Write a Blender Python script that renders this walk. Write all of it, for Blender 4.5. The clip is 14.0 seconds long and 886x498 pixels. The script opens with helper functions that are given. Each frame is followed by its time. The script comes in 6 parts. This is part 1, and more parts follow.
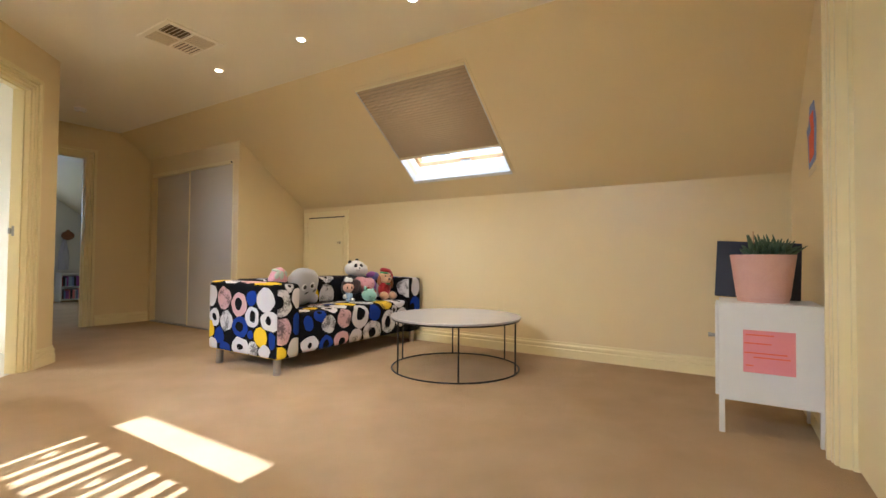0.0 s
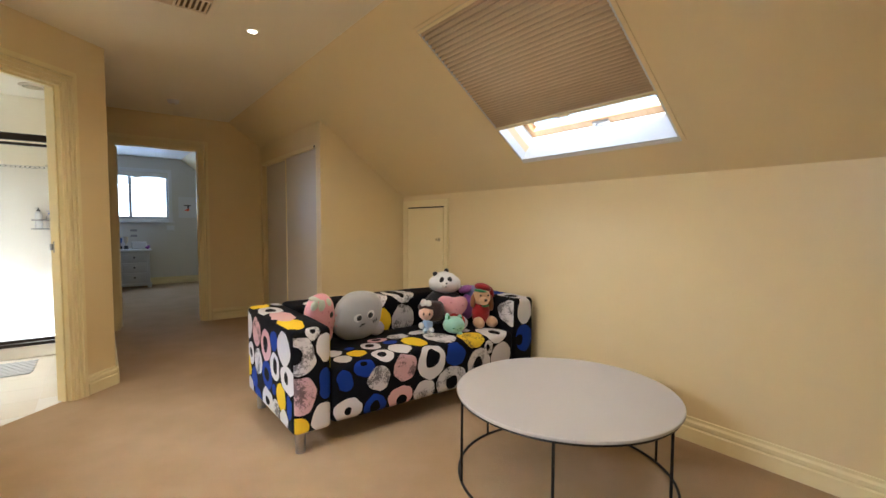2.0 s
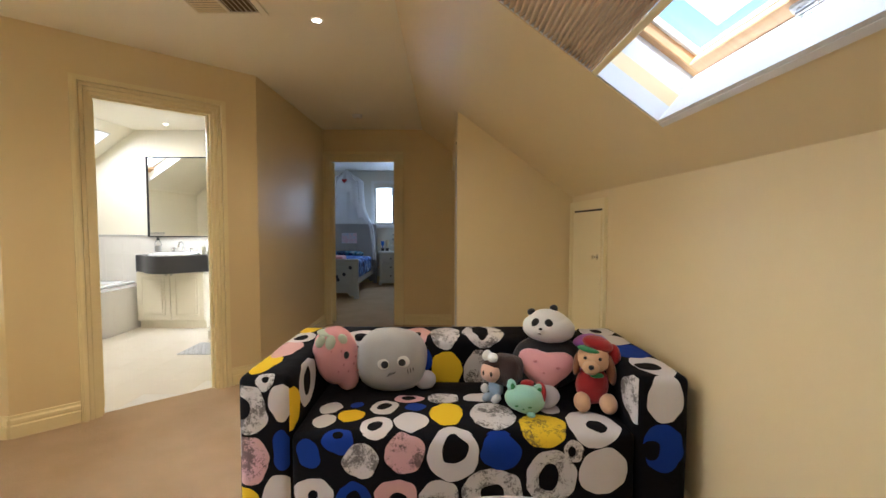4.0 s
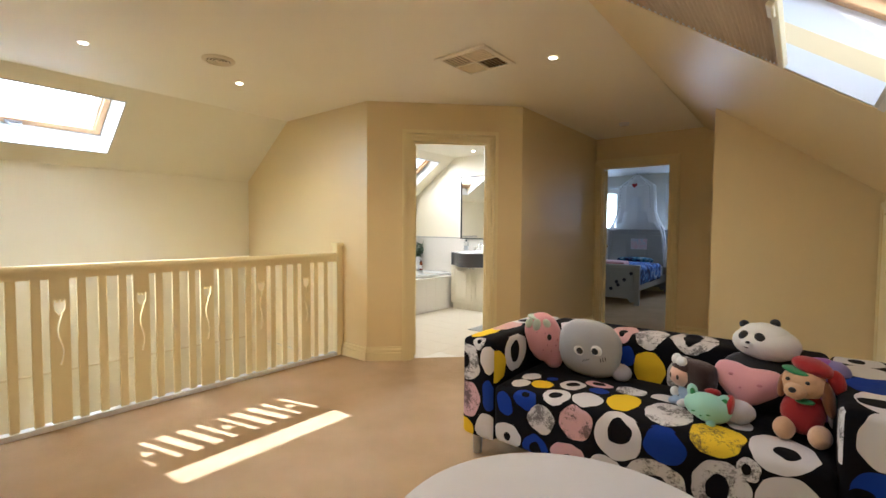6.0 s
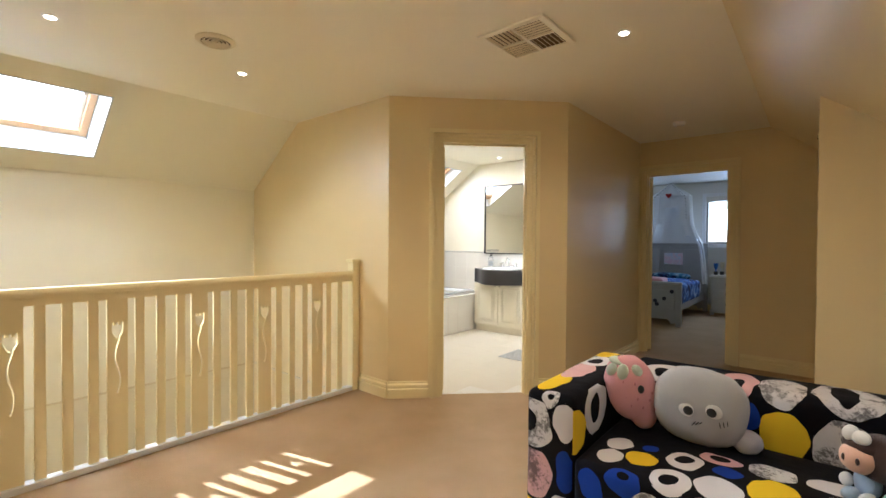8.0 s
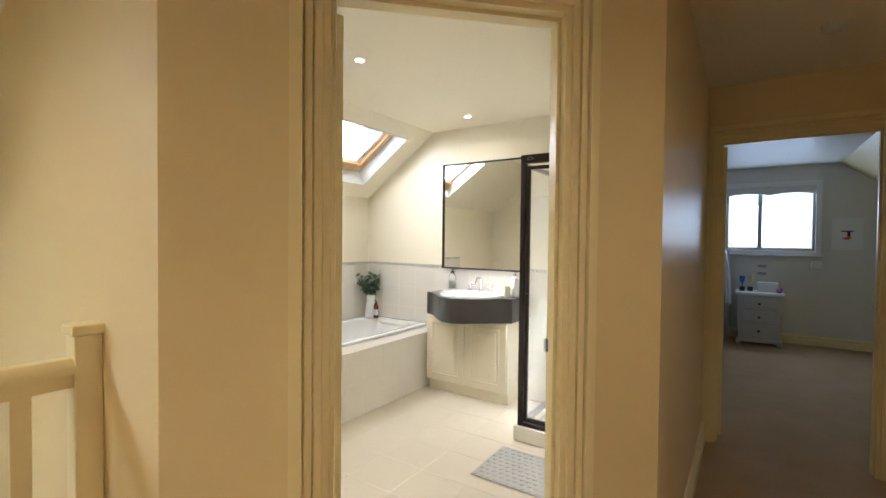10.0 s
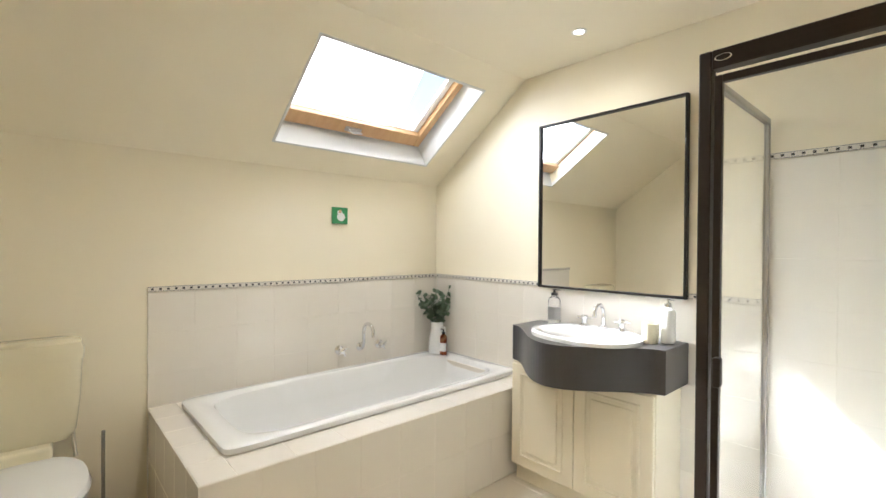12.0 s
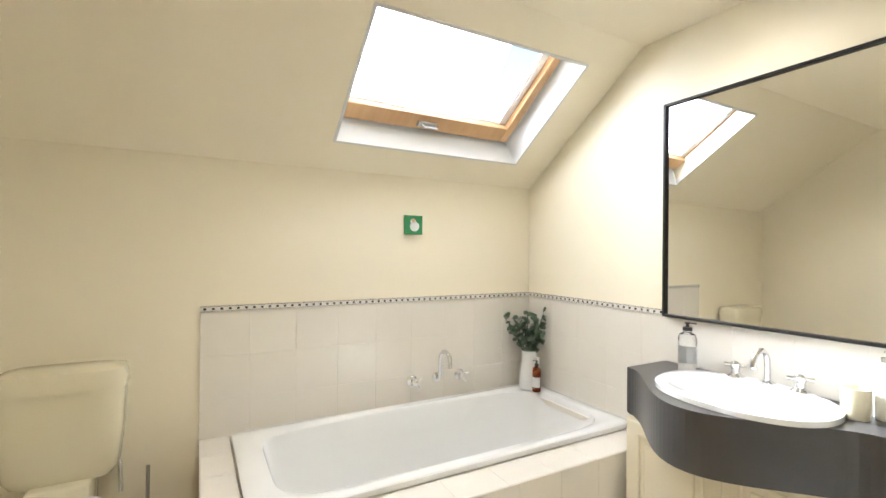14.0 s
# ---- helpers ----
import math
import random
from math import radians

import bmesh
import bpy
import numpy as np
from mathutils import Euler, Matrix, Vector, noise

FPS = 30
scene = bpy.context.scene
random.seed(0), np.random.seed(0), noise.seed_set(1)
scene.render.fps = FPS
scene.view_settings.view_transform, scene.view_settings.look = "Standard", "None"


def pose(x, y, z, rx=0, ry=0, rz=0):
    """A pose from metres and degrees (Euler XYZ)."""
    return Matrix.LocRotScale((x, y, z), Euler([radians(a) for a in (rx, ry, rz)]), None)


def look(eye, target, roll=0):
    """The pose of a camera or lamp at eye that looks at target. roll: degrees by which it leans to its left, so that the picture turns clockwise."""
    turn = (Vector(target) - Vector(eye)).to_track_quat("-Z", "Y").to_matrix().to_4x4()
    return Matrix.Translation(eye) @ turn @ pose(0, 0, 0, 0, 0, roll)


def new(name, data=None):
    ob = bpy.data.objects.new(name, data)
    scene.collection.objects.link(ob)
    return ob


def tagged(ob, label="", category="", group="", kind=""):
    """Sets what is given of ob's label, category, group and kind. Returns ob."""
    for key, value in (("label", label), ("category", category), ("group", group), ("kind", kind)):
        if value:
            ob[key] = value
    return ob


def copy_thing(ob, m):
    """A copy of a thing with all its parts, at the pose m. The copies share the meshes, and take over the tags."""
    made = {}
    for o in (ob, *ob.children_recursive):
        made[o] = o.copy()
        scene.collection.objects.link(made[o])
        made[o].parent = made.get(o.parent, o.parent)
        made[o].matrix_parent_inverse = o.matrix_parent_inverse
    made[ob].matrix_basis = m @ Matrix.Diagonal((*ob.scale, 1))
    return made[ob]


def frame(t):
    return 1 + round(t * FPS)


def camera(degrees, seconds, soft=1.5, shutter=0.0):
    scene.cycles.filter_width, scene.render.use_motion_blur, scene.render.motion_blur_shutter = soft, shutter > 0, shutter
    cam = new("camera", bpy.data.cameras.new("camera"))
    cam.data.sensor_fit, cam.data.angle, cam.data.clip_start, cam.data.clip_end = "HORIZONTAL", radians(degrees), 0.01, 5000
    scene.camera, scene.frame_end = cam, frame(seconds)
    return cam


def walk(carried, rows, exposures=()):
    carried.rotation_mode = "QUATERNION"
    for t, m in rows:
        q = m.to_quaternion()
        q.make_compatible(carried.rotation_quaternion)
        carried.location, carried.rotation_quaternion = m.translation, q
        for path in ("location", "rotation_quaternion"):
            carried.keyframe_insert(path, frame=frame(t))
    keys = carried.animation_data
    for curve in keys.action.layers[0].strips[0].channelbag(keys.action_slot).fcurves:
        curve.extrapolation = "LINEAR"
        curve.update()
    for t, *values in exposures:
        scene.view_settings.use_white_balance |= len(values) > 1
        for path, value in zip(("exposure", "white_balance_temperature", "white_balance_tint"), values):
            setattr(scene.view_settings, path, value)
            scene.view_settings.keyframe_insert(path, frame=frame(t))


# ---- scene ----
cam = camera(89.5, 14.0)
PATH = [
    (0, (-1.362, -4.447, 0.826), (0.333, -3.388, 0.875), 0.5),
    (0.5, (-1.091, -4.349, 0.952), (0.47, -3.098, 0.968), 0.4),
    (1, (-0.799, -4.196, 1.064), (0.639, -2.807, 1.044), 0.3),
    (1.5, (-0.475, -4.091, 1.132), (0.884, -2.626, 1.051), 0.3),
    (2, (-0.052, -3.967, 1.166), (1.16, -2.381, 1.054), 0.3),
    (2.2, (0.138, -3.924, 1.188), (1.271, -2.28, 1.069), 0.3),
    (4.3, (1.614, -3.497, 1.222), (1.359, -1.516, 1.118), 0.1),
    (4.5, (1.715, -3.532, 1.21), (1.288, -1.581, 1.113), 0.1),
    (5, (1.898, -3.632, 1.199), (1.116, -1.794, 1.11), 0.2),
    (5.5, (2.012, -3.715, 1.21), (0.958, -2.018, 1.121), 0.4),
    (6, (2.074, -3.767, 1.217), (0.824, -2.209, 1.13), 0.4),
    (6.5, (2.121, -3.797, 1.224), (0.804, -2.293, 1.151), 0.4),
    (7, (2.105, -3.798, 1.223), (0.768, -2.311, 1.176), 0.3),
    (7.5, (1.94, -3.693, 1.223), (0.61, -2.2, 1.184), 0.4),
    (8, (1.556, -3.435, 1.23), (0.274, -1.9, 1.2), 0.4),
    (8.2, (1.382, -3.311, 1.212), (0.14, -1.744, 1.205), 0.4),
    (10.3, (0.063, -1.295, 1.351), (-1.053, 0.363, 1.307), 0.6),
    (10.5, (-0.036, -1.144, 1.351), (-1.157, 0.511, 1.31), 0.7),
    (11, (-0.24, -0.777, 1.342), (-1.462, 0.806, 1.314), 0.6),
    (11.5, (-0.388, -0.498, 1.322), (-1.752, 0.965, 1.304), 0.5),
    (12, (-0.526, -0.296, 1.313), (-2.014, 1.041, 1.3), 0.5),
    (12.5, (-0.612, -0.152, 1.316), (-2.207, 1.054, 1.308), 0.5),
    (13, (-0.71, -0.054, 1.334), (-2.394, 1.025, 1.326), 0.5),
    (13.5, (-0.806, 0.033, 1.347), (-2.538, 1.033, 1.345), 0.6),
    (14, (-0.85, 0.076, 1.358), (-2.601, 1.042, 1.369), 0.6),
]
EXPOSURES = [(t, e, 5450 if t < 9 else 5700, 10) for t, e in ((0, 1.86), (1, 1.77), (2, 1.70), (4.5, 1.66), (8.2, 1.66), (10.3, 1.34), (11, 1.34), (13, 1.44), (14, 1.52))]
walk(cam, [(t, look(eye, target, roll)) for t, eye, target, roll in PATH], EXPOSURES)

# ---- light ----
world = bpy.data.worlds.new("world")
scene.world = world
world.use_nodes = True
wn = world.node_tree
sky = wn.nodes.new("ShaderNodeTexSky")
sky.sky_type = "NISHITA"
sky.sun_disc = False
sky.sun_elevation = radians(42.6)
sky.sun_rotation = radians(255)
wn.links.new(sky.outputs[0], wn.nodes["Background"].inputs[0])
wn.nodes["Background"].inputs[1].default_value = 0.15
SUN_WAY = Vector((1.05, 0.278, -1.0))
sun = new("sun", bpy.data.lights.new("sun", "SUN"))
sun.data.energy, sun.data.angle, sun.data.color = 5.0, radians(0.5), (1, 0.98, 0.95)
sun.matrix_world = look((0, 0, 8), Vector((0, 0, 8)) + SUN_WAY)


def area_lamp(name, eye, target, w, h, watts, color=(1, 1, 1)):
    ob = new(name, bpy.data.lights.new(name, "AREA"))
    ob.data.shape, ob.data.size, ob.data.size_y = "RECTANGLE", w, h
    ob.data.energy, ob.data.color = watts, color
    ob.matrix_world = look(eye, target)
    return ob

# daylight in the openings and the downlights
DAY = (0.90, 0.95, 1.0)
area_lamp("skylight_east_daylight", (2.02, -2.37, 2.20), (1.43, -2.37, 1.39), 0.90, 0.95, 1.4, DAY)
area_lamp("skylight_west_daylight", (-2.88, -3.0, 2.36), (-2.2, -3.0, 1.55), 0.85, 0.45, 12.5, (0.82, 0.91, 1.0))
area_lamp("skylight_bath_daylight", (-2.82, 1.10, 2.27), (-2.0, 1.10, 1.5), 0.75, 0.45, 5, (1.0, 0.96, 0.91))
area_lamp("bedroom_window_daylight", (0.51, 6.08, 1.68), (0.51, 4.0, 1.3), 0.85, 0.8, 4.6, (0.66, 0.80, 1.0))
area_lamp("bedroom_window_daylight", (-1.35, 6.08, 1.68), (-1.35, 4.0, 1.3), 0.6, 0.8, 3.2, (0.66, 0.80, 1.0))
for x, y in ((0.74, -0.945), (0.74, -1.94), (0.75, -2.90), (-1.46, -1.97), (-1.47, -2.96), (-1.64, 0.32), (-1.72, 1.66)):
    sp = new("downlight_beam", bpy.data.lights.new("downlight_beam", "SPOT"))
    sp.data.energy, sp.data.color, sp.data.spot_size, sp.data.spot_blend, sp.data.shadow_soft_size = 2.5 if y > 1 else 13 if y > 0 else 7.5, (1, 0.88, 0.72) if y > 0 else (1, 0.74, 0.45), radians(150), 0.8, 0.03
    sp.matrix_world = pose(x, y, 2.37 - 0.03)


# ---- materials ----
def nodes_of(name, rough=0.6, metal=0.0):
    m = bpy.data.materials.new(name)
    m.use_nodes = True
    nt = m.node_tree
    b = nt.nodes["Principled BSDF"]
    b.inputs["Roughness"].default_value = rough
    b.inputs["Metallic"].default_value = metal
    return m, nt, b


def rgba(c):
    return (c[0], c[1], c[2], 1.0)


def mottled(name, c1, c2, scale=6.0, fine=120.0, rough=0.6, bump=0.1, metal=0.0, coat=0.0, dist=0.004):
    """Two-scale variation of colour and a fine relief, in metres."""
    m, nt, b = nodes_of(name, rough, metal)
    N, L = nt.nodes, nt.links
    geo = N.new("ShaderNodeNewGeometry")
    n1 = N.new("ShaderNodeTexNoise")
    n1.inputs["Scale"].default_value, n1.inputs["Detail"].default_value = scale, 4
    n2 = N.new("ShaderNodeTexNoise")
    n2.inputs["Scale"].default_value, n2.inputs["Detail"].default_value = fine, 3
    for n in (n1, n2):
        L.new(geo.outputs["Position"], n.inputs["Vector"])
    add = N.new("ShaderNodeMath")
    add.operation = "MULTIPLY_ADD"
    L.new(n2.outputs[0], add.inputs[0])
    add.inputs[1].default_value = 0.45
    mul = N.new("ShaderNodeMath")
    mul.operation = "MULTIPLY"
    L.new(n1.outputs[0], mul.inputs[0])
    mul.inputs[1].default_value = 0.6
    L.new(mul.outputs[0], add.inputs[2])
    mix = N.new("ShaderNodeMix")
    mix.data_type = "RGBA"
    mix.inputs[6].default_value, mix.inputs[7].default_value = rgba(c1), rgba(c2)
    L.new(add.outputs[0], mix.inputs[0])
    L.new(mix.outputs[2], b.inputs["Base Color"])
    bp = N.new("ShaderNodeBump")
    bp.inputs["Strength"].default_value, bp.inputs["Distance"].default_value = bump, dist
    L.new(n2.outputs[0], bp.inputs["Height"])
    L.new(bp.outputs[0], b.inputs["Normal"])
    if coat:
        b.inputs["Coat Weight"].default_value = coat
        b.inputs["Coat Roughness"].default_value = 0.08
    return m


WALL = mottled("wall_paint", (0.83, 0.68, 0.385), (0.86, 0.71, 0.41), 1.5, 220, 0.38, 0.12, dist=0.001)
CEIL = mottled("ceiling_paint", (0.945, 0.885, 0.72), (0.96, 0.90, 0.75), 1.5, 220, 0.55, 0.1, dist=0.001)
TRIM = mottled("trim_gloss", (0.90, 0.78, 0.46), (0.92, 0.81, 0.49), 3, 60, 0.32, 0.06, dist=0.001)
CARPET = mottled("carpet_pile", (0.42, 0.268, 0.132), (0.775, 0.555, 0.315), 3.2, 240, 0.95, 1.0, dist=0.014)
BATHWALL = mottled("bath_paint", (0.89, 0.818, 0.64), (0.91, 0.843, 0.67), 1.5, 200, 0.45, 0.08, dist=0.001)
BEDWALL = mottled("bedroom_paint", (0.72, 0.70, 0.64), (0.77, 0.75, 0.69), 1.5, 200, 0.5, 0.08, dist=0.001)
GROUT = mottled("pale_grout", (0.82, 0.775, 0.69), (0.85, 0.805, 0.72), 20, 200, 0.9, 0.2)
WHITE = mottled("white_gloss_paint", (0.80, 0.80, 0.79), (0.84, 0.84, 0.83), 4, 90, 0.3, 0.05, dist=0.001)
REVEAL = mottled("reveal_paint", (0.70, 0.70, 0.69), (0.74, 0.74, 0.73), 3, 90, 0.6, 0.05, dist=0.001)
BLACKMETAL = mottled("black_steel", (0.012, 0.011, 0.01), (0.025, 0.022, 0.02), 10, 150, 0.38, 0.05, 0.3, dist=0.001)


# ---- building tools ----
def part(name, bm, mat, parent=None, label="", smooth=False):
    me = bpy.data.meshes.new(name)
    bmesh.ops.recalc_face_normals(bm, faces=bm.faces[:])
    bm.to_mesh(me)
    bm.free()
    if smooth:
        me.polygons.foreach_set("use_smooth", [True] * len(me.polygons))
        me.set_sharp_from_angle(angle=radians(38))
    me.materials.append(mat)
    ob = new(name, me)
    if parent:
        ob.parent = parent
    if label:
        ob["label"] = label
    return ob


def thing(name, m, label, category, group=""):
    """An Empty at the thing's base; its parts are built in its own axes."""
    ob = new(name)
    ob.empty_display_size = 0.1
    ob.matrix_world = m
    return tagged(ob, label, category, group)


def box(bm, x0, x1, y0, y1, z0, z1, bevel=0.0, seg=2):
    r = bmesh.ops.create_cube(bm, size=1)
    vs = r["verts"]
    for v in vs:
        v.co = Vector((x0 + (v.co.x + 0.5) * (x1 - x0), y0 + (v.co.y + 0.5) * (y1 - y0), z0 + (v.co.z + 0.5) * (z1 - z0)))
    if bevel:
        es = list({e for v in vs for e in v.link_edges})
        bmesh.ops.bevel(bm, geom=es, offset=bevel, segments=seg, affect="EDGES", profile=0.5)
    return bm


def prism(bm, pts, axis, a, b):
    """A polygon of (u, v) pushed from a to b along the axis."""
    def at(u, v, w):
        return {"x": (w, u, v), "y": (u, w, v), "z": (u, v, w)}[axis]
    lo = [bm.verts.new(at(u, v, a)) for u, v in pts]
    hi = [bm.verts.new(at(u, v, b)) for u, v in pts]
    bm.faces.new(lo)
    bm.faces.new(hi)
    for i in range(len(pts)):
        j = (i + 1) % len(pts)
        bm.faces.new((lo[i], lo[j], hi[j], hi[i]))
    return bm


def panel(bm, o, u, v, n, wide, high, thick, holes=()):
    """A slab from o along u and v, thick along n, with holes (u0, u1, v0, v1) right through it."""
    o, u, v, n = Vector(o), Vector(u), Vector(v), Vector(n)
    us = sorted({0.0, wide, *[h[0] for h in holes], *[h[1] for h in holes]})
    vs = sorted({0.0, high, *[h[2] for h in holes], *[h[3] for h in holes]})
    us = [a for a in us if 0 <= a <= wide]
    vs = [a for a in vs if 0 <= a <= high]

    def solid(i, j):
        if not (0 <= i < len(us) - 1 and 0 <= j < len(vs) - 1):
            return False
        a, c = (us[i] + us[i + 1]) / 2, (vs[j] + vs[j + 1]) / 2
        return not any(h[0] < a < h[1] and h[2] < c < h[3] for h in holes)

    cache = {}

    def vert(i, j, k):
        if (i, j, k) not in cache:
            cache[i, j, k] = bm.verts.new(o + u * us[i] + v * vs[j] + n * (thick * k))
        return cache[i, j, k]

    for i in range(len(us) - 1):
        for j in range(len(vs) - 1):
            if not solid(i, j):
                continue
            for k in (0, 1):
                bm.faces.new([vert(i, j, k), vert(i + 1, j, k), vert(i + 1, j + 1, k), vert(i, j + 1, k)])
            for di, dj, a, c in ((-1, 0, (i, j), (i, j + 1)), (1, 0, (i + 1, j), (i + 1, j + 1)), (0, -1, (i, j), (i + 1, j)), (0, 1, (i, j + 1), (i + 1, j + 1))):
                if not solid(i + di, j + dj):
                    bm.faces.new([vert(*a, 0), vert(*c, 0), vert(*c, 1), vert(*a, 1)])
    return bm


def cyl(bm, p, q, r, r2=None, seg=16, caps=True):
    p, q = Vector(p), Vector(q)
    d = q - p
    m = Matrix.Translation((p + q) / 2) @ d.to_track_quat("Z", "Y").to_matrix().to_4x4()
    bmesh.ops.create_cone(bm, cap_ends=caps, segments=seg, radius1=r, radius2=r if r2 is None else r2, depth=d.length, matrix=m)
    return bm


def lathe(bm, prof, seg=32, m=None):
    """Turn a profile of (radius, height) about z; points of radius 0 close it."""
    m = m or Matrix()
    rings = []
    for r, z in prof:
        if r < 1e-6:
            rings.append([bm.verts.new(m @ Vector((0, 0, z)))])
        else:
            rings.append([bm.verts.new(m @ Vector((r * math.cos(2 * math.pi * i / seg), r * math.sin(2 * math.pi * i / seg), z))) for i in range(seg)])
    for a, b in zip(rings, rings[1:]):
        for i in range(seg):
            j = (i + 1) % seg
            if len(a) == 1 and len(b) == 1:
                continue
            if len(a) == 1:
                bm.faces.new((a[0], b[i], b[j]))
            elif len(b) == 1:
                bm.faces.new((a[i], a[j], b[0]))
            else:
                bm.faces.new((a[i], a[j], b[j], b[i]))
    return bm


def tube(bm, pts, r, seg=10, closed=False):
    pts = [Vector(p) for p in pts]
    n = len(pts)
    rings = []
    side = None
    for i, p in enumerate(pts):
        a = pts[(i - 1) % n] if (closed or i > 0) else p
        b = pts[(i + 1) % n] if (closed or i < n - 1) else p
        d = (b - a).normalized()
        if side is None:
            side = d.orthogonal().normalized()
        side = (side - d * side.dot(d)).normalized()
        up = d.cross(side)
        rr = r[i] if isinstance(r, (list, tuple)) else r
        rings.append([bm.verts.new(p + (side * math.cos(2 * math.pi * k / seg) + up * math.sin(2 * math.pi * k / seg)) * rr) for k in range(seg)])
    for i in range(n if closed else n - 1):
        a, b = rings[i], rings[(i + 1) % n]
        for k in range(seg):
            bm.faces.new((a[k], a[(k + 1) % seg], b[(k + 1) % seg], b[k]))
    if not closed:
        bm.faces.new(rings[0])
        bm.faces.new(rings[-1])
    return bm


def structure(name, bm, mat, label="", smooth=False):
    return tagged(part(name, bm, mat, None, label, smooth), kind="structure")


# ---- the plan, in metres ----
KNEE_X, SOUTH_Y, CEIL_Z = 2.46, -4.85, 2.37
SLOPE, SLOPE_W = 0.735, 0.70
RIDGE_E = 1.20                       # where the flat ceiling meets the east slope
RIDGE_W = -2.29                      # and the west slope
WEST_X, WELL_Y, BATH_Y = -3.14, -1.02, 1.982
BED_Y, NORTH_Y = 1.93, 6.0
CLOSET_X = 1.56
RAIL_X = -1.40
KNEE_Z = CEIL_Z - SLOPE * (KNEE_X - RIDGE_E)
NW = Vector((-SLOPE_W, 0, 1)).normalized()   # outward normal of the west slope
NE = Vector((SLOPE, 0, 1)).normalized()
DE = Vector((1, 0, -SLOPE)).normalized()   # down the east slope
DW = Vector((-1, 0, -SLOPE_W)).normalized()
CS, CSW = math.hypot(1, SLOPE), math.hypot(1, SLOPE_W)
T = 0.10

bm = bmesh.new()
prism(bm, [(-3.3, -6.25), (2.6, -6.25), (2.6, 1.95), (-0.05, 1.95), (-0.05, 0.03), (-1.06, -0.98), (-1.46, -0.98), (-1.46, -3.93), (-3.3, -3.93)], "z", -0.12, 0.0)
structure("floor", bm, CARPET, "beige cut-pile carpet in the upstairs landing")
bm = bmesh.new()
box(bm, -3.3, 2.6, 1.951, 6.1, -0.12, 0.0)
structure("floor_bedroom", bm, CARPET, "beige carpet in the bedroom")

# ceilings
bm = bmesh.new()
prism(bm, [(RIDGE_W, SOUTH_Y - 1.4), (RIDGE_E, SOUTH_Y - 1.4), (RIDGE_E, 2.05), (-0.05, 2.05), (-0.05, 0.03), (-1.07, -0.99), (RIDGE_W, -0.99)], "z", CEIL_Z, CEIL_Z + 0.12)
structure("ceiling", bm, CEIL, "flat cream plaster ceiling of the landing")
bm = bmesh.new()
prism(bm, [(RIDGE_W, -0.99), (-1.07, -0.99), (-0.05, 0.03), (-0.05, 2.05), (RIDGE_W, 2.05)], "z", CEIL_Z, CEIL_Z + 0.12)
structure("ceiling_bathroom", bm, BATHWALL, "flat pale bathroom ceiling")
bm = bmesh.new()
box(bm, RIDGE_W, RIDGE_E, 2.05, NORTH_Y + 0.1, CEIL_Z, CEIL_Z + 0.12)
structure("ceiling_bedroom", bm, BEDWALL, "flat white bedroom ceiling")

# east slope with its skylight opening
E_SKY = (-2.90, -1.845, 1.378, 2.246)      # y0, y1, x top, x bottom
W_SKY = (-3.62, -2.455, -2.42, -2.965)
B_SKY = (0.645, 1.747, -2.42, -2.988)
bm = bmesh.new()
panel(bm, Vector((RIDGE_E, SOUTH_Y - 1.4, CEIL_Z)) - DE * 0.1, (0, 1, 0), DE, NE, NORTH_Y - SOUTH_Y + 1.5, (KNEE_X - RIDGE_E + 0.12) * CS + 0.1, 0.12,
      [(E_SKY[0] - SOUTH_Y + 1.4, E_SKY[1] - SOUTH_Y + 1.4, (E_SKY[2] - RIDGE_E) * CS + 0.1, (E_SKY[3] - RIDGE_E) * CS + 0.1)])
structure("ceiling_slope_east", bm, WALL, "sloping cream plaster ceiling under the roof")
bm = bmesh.new()
y0 = SOUTH_Y - 1.4
panel(bm, Vector((RIDGE_W, y0, CEIL_Z)) - DW * 0.1, (0, 1, 0), DW, NW, NORTH_Y - y0 + 0.1, (RIDGE_W - WEST_X + 0.12) * CSW + 0.1, 0.12,
      [(W_SKY[0] - y0, W_SKY[1] - y0, (RIDGE_W - W_SKY[2]) * CSW + 0.1, (RIDGE_W - W_SKY[3]) * CSW + 0.1),
       (B_SKY[0] - y0, B_SKY[1] - y0, (RIDGE_W - B_SKY[2]) * CSW + 0.1, (RIDGE_W - B_SKY[3]) * CSW + 0.1)])
structure("ceiling_slope_west", bm, BATHWALL, "sloping cream plaster ceiling over stairwell and bathroom")

# walls
bm = bmesh.new()
box(bm, KNEE_X, KNEE_X + T, SOUTH_Y - 1.4, NORTH_Y + 0.1, -0.12, KNEE_Z + 0.02)
structure("wall_east", bm, WALL, "low cream knee wall under the slope")
bm = bmesh.new()
panel(bm, (WEST_X, SOUTH_Y - 1.4, -2.8), (0, 1, 0), (0, 0, 1), (-1, 0, 0), NORTH_Y - SOUTH_Y + 1.5, 2.8 + CEIL_Z - SLOPE_W * (RIDGE_W - WEST_X) + 0.02, T)
structure("wall_west", bm, BATHWALL, "cream wall below the west slope")


def gable(bm, x0, x1, y0, y1, z0):
    """A wall across the house, trimmed to the roof's slopes."""
    top = []
    for x in sorted({x0, x1, *[r for r in (RIDGE_E, RIDGE_W) if x0 < r < x1]}, reverse=True):
        z = CEIL_Z
        if x > RIDGE_E:
            z = CEIL_Z - SLOPE * (x - RIDGE_E)
        if x < RIDGE_W:
            z = CEIL_Z - SLOPE_W * (RIDGE_W - x)
        top.append((x, z + 0.01))
    return prism(bm, [(x0, z0), (x1, z0), *top], "y", y0, y1)


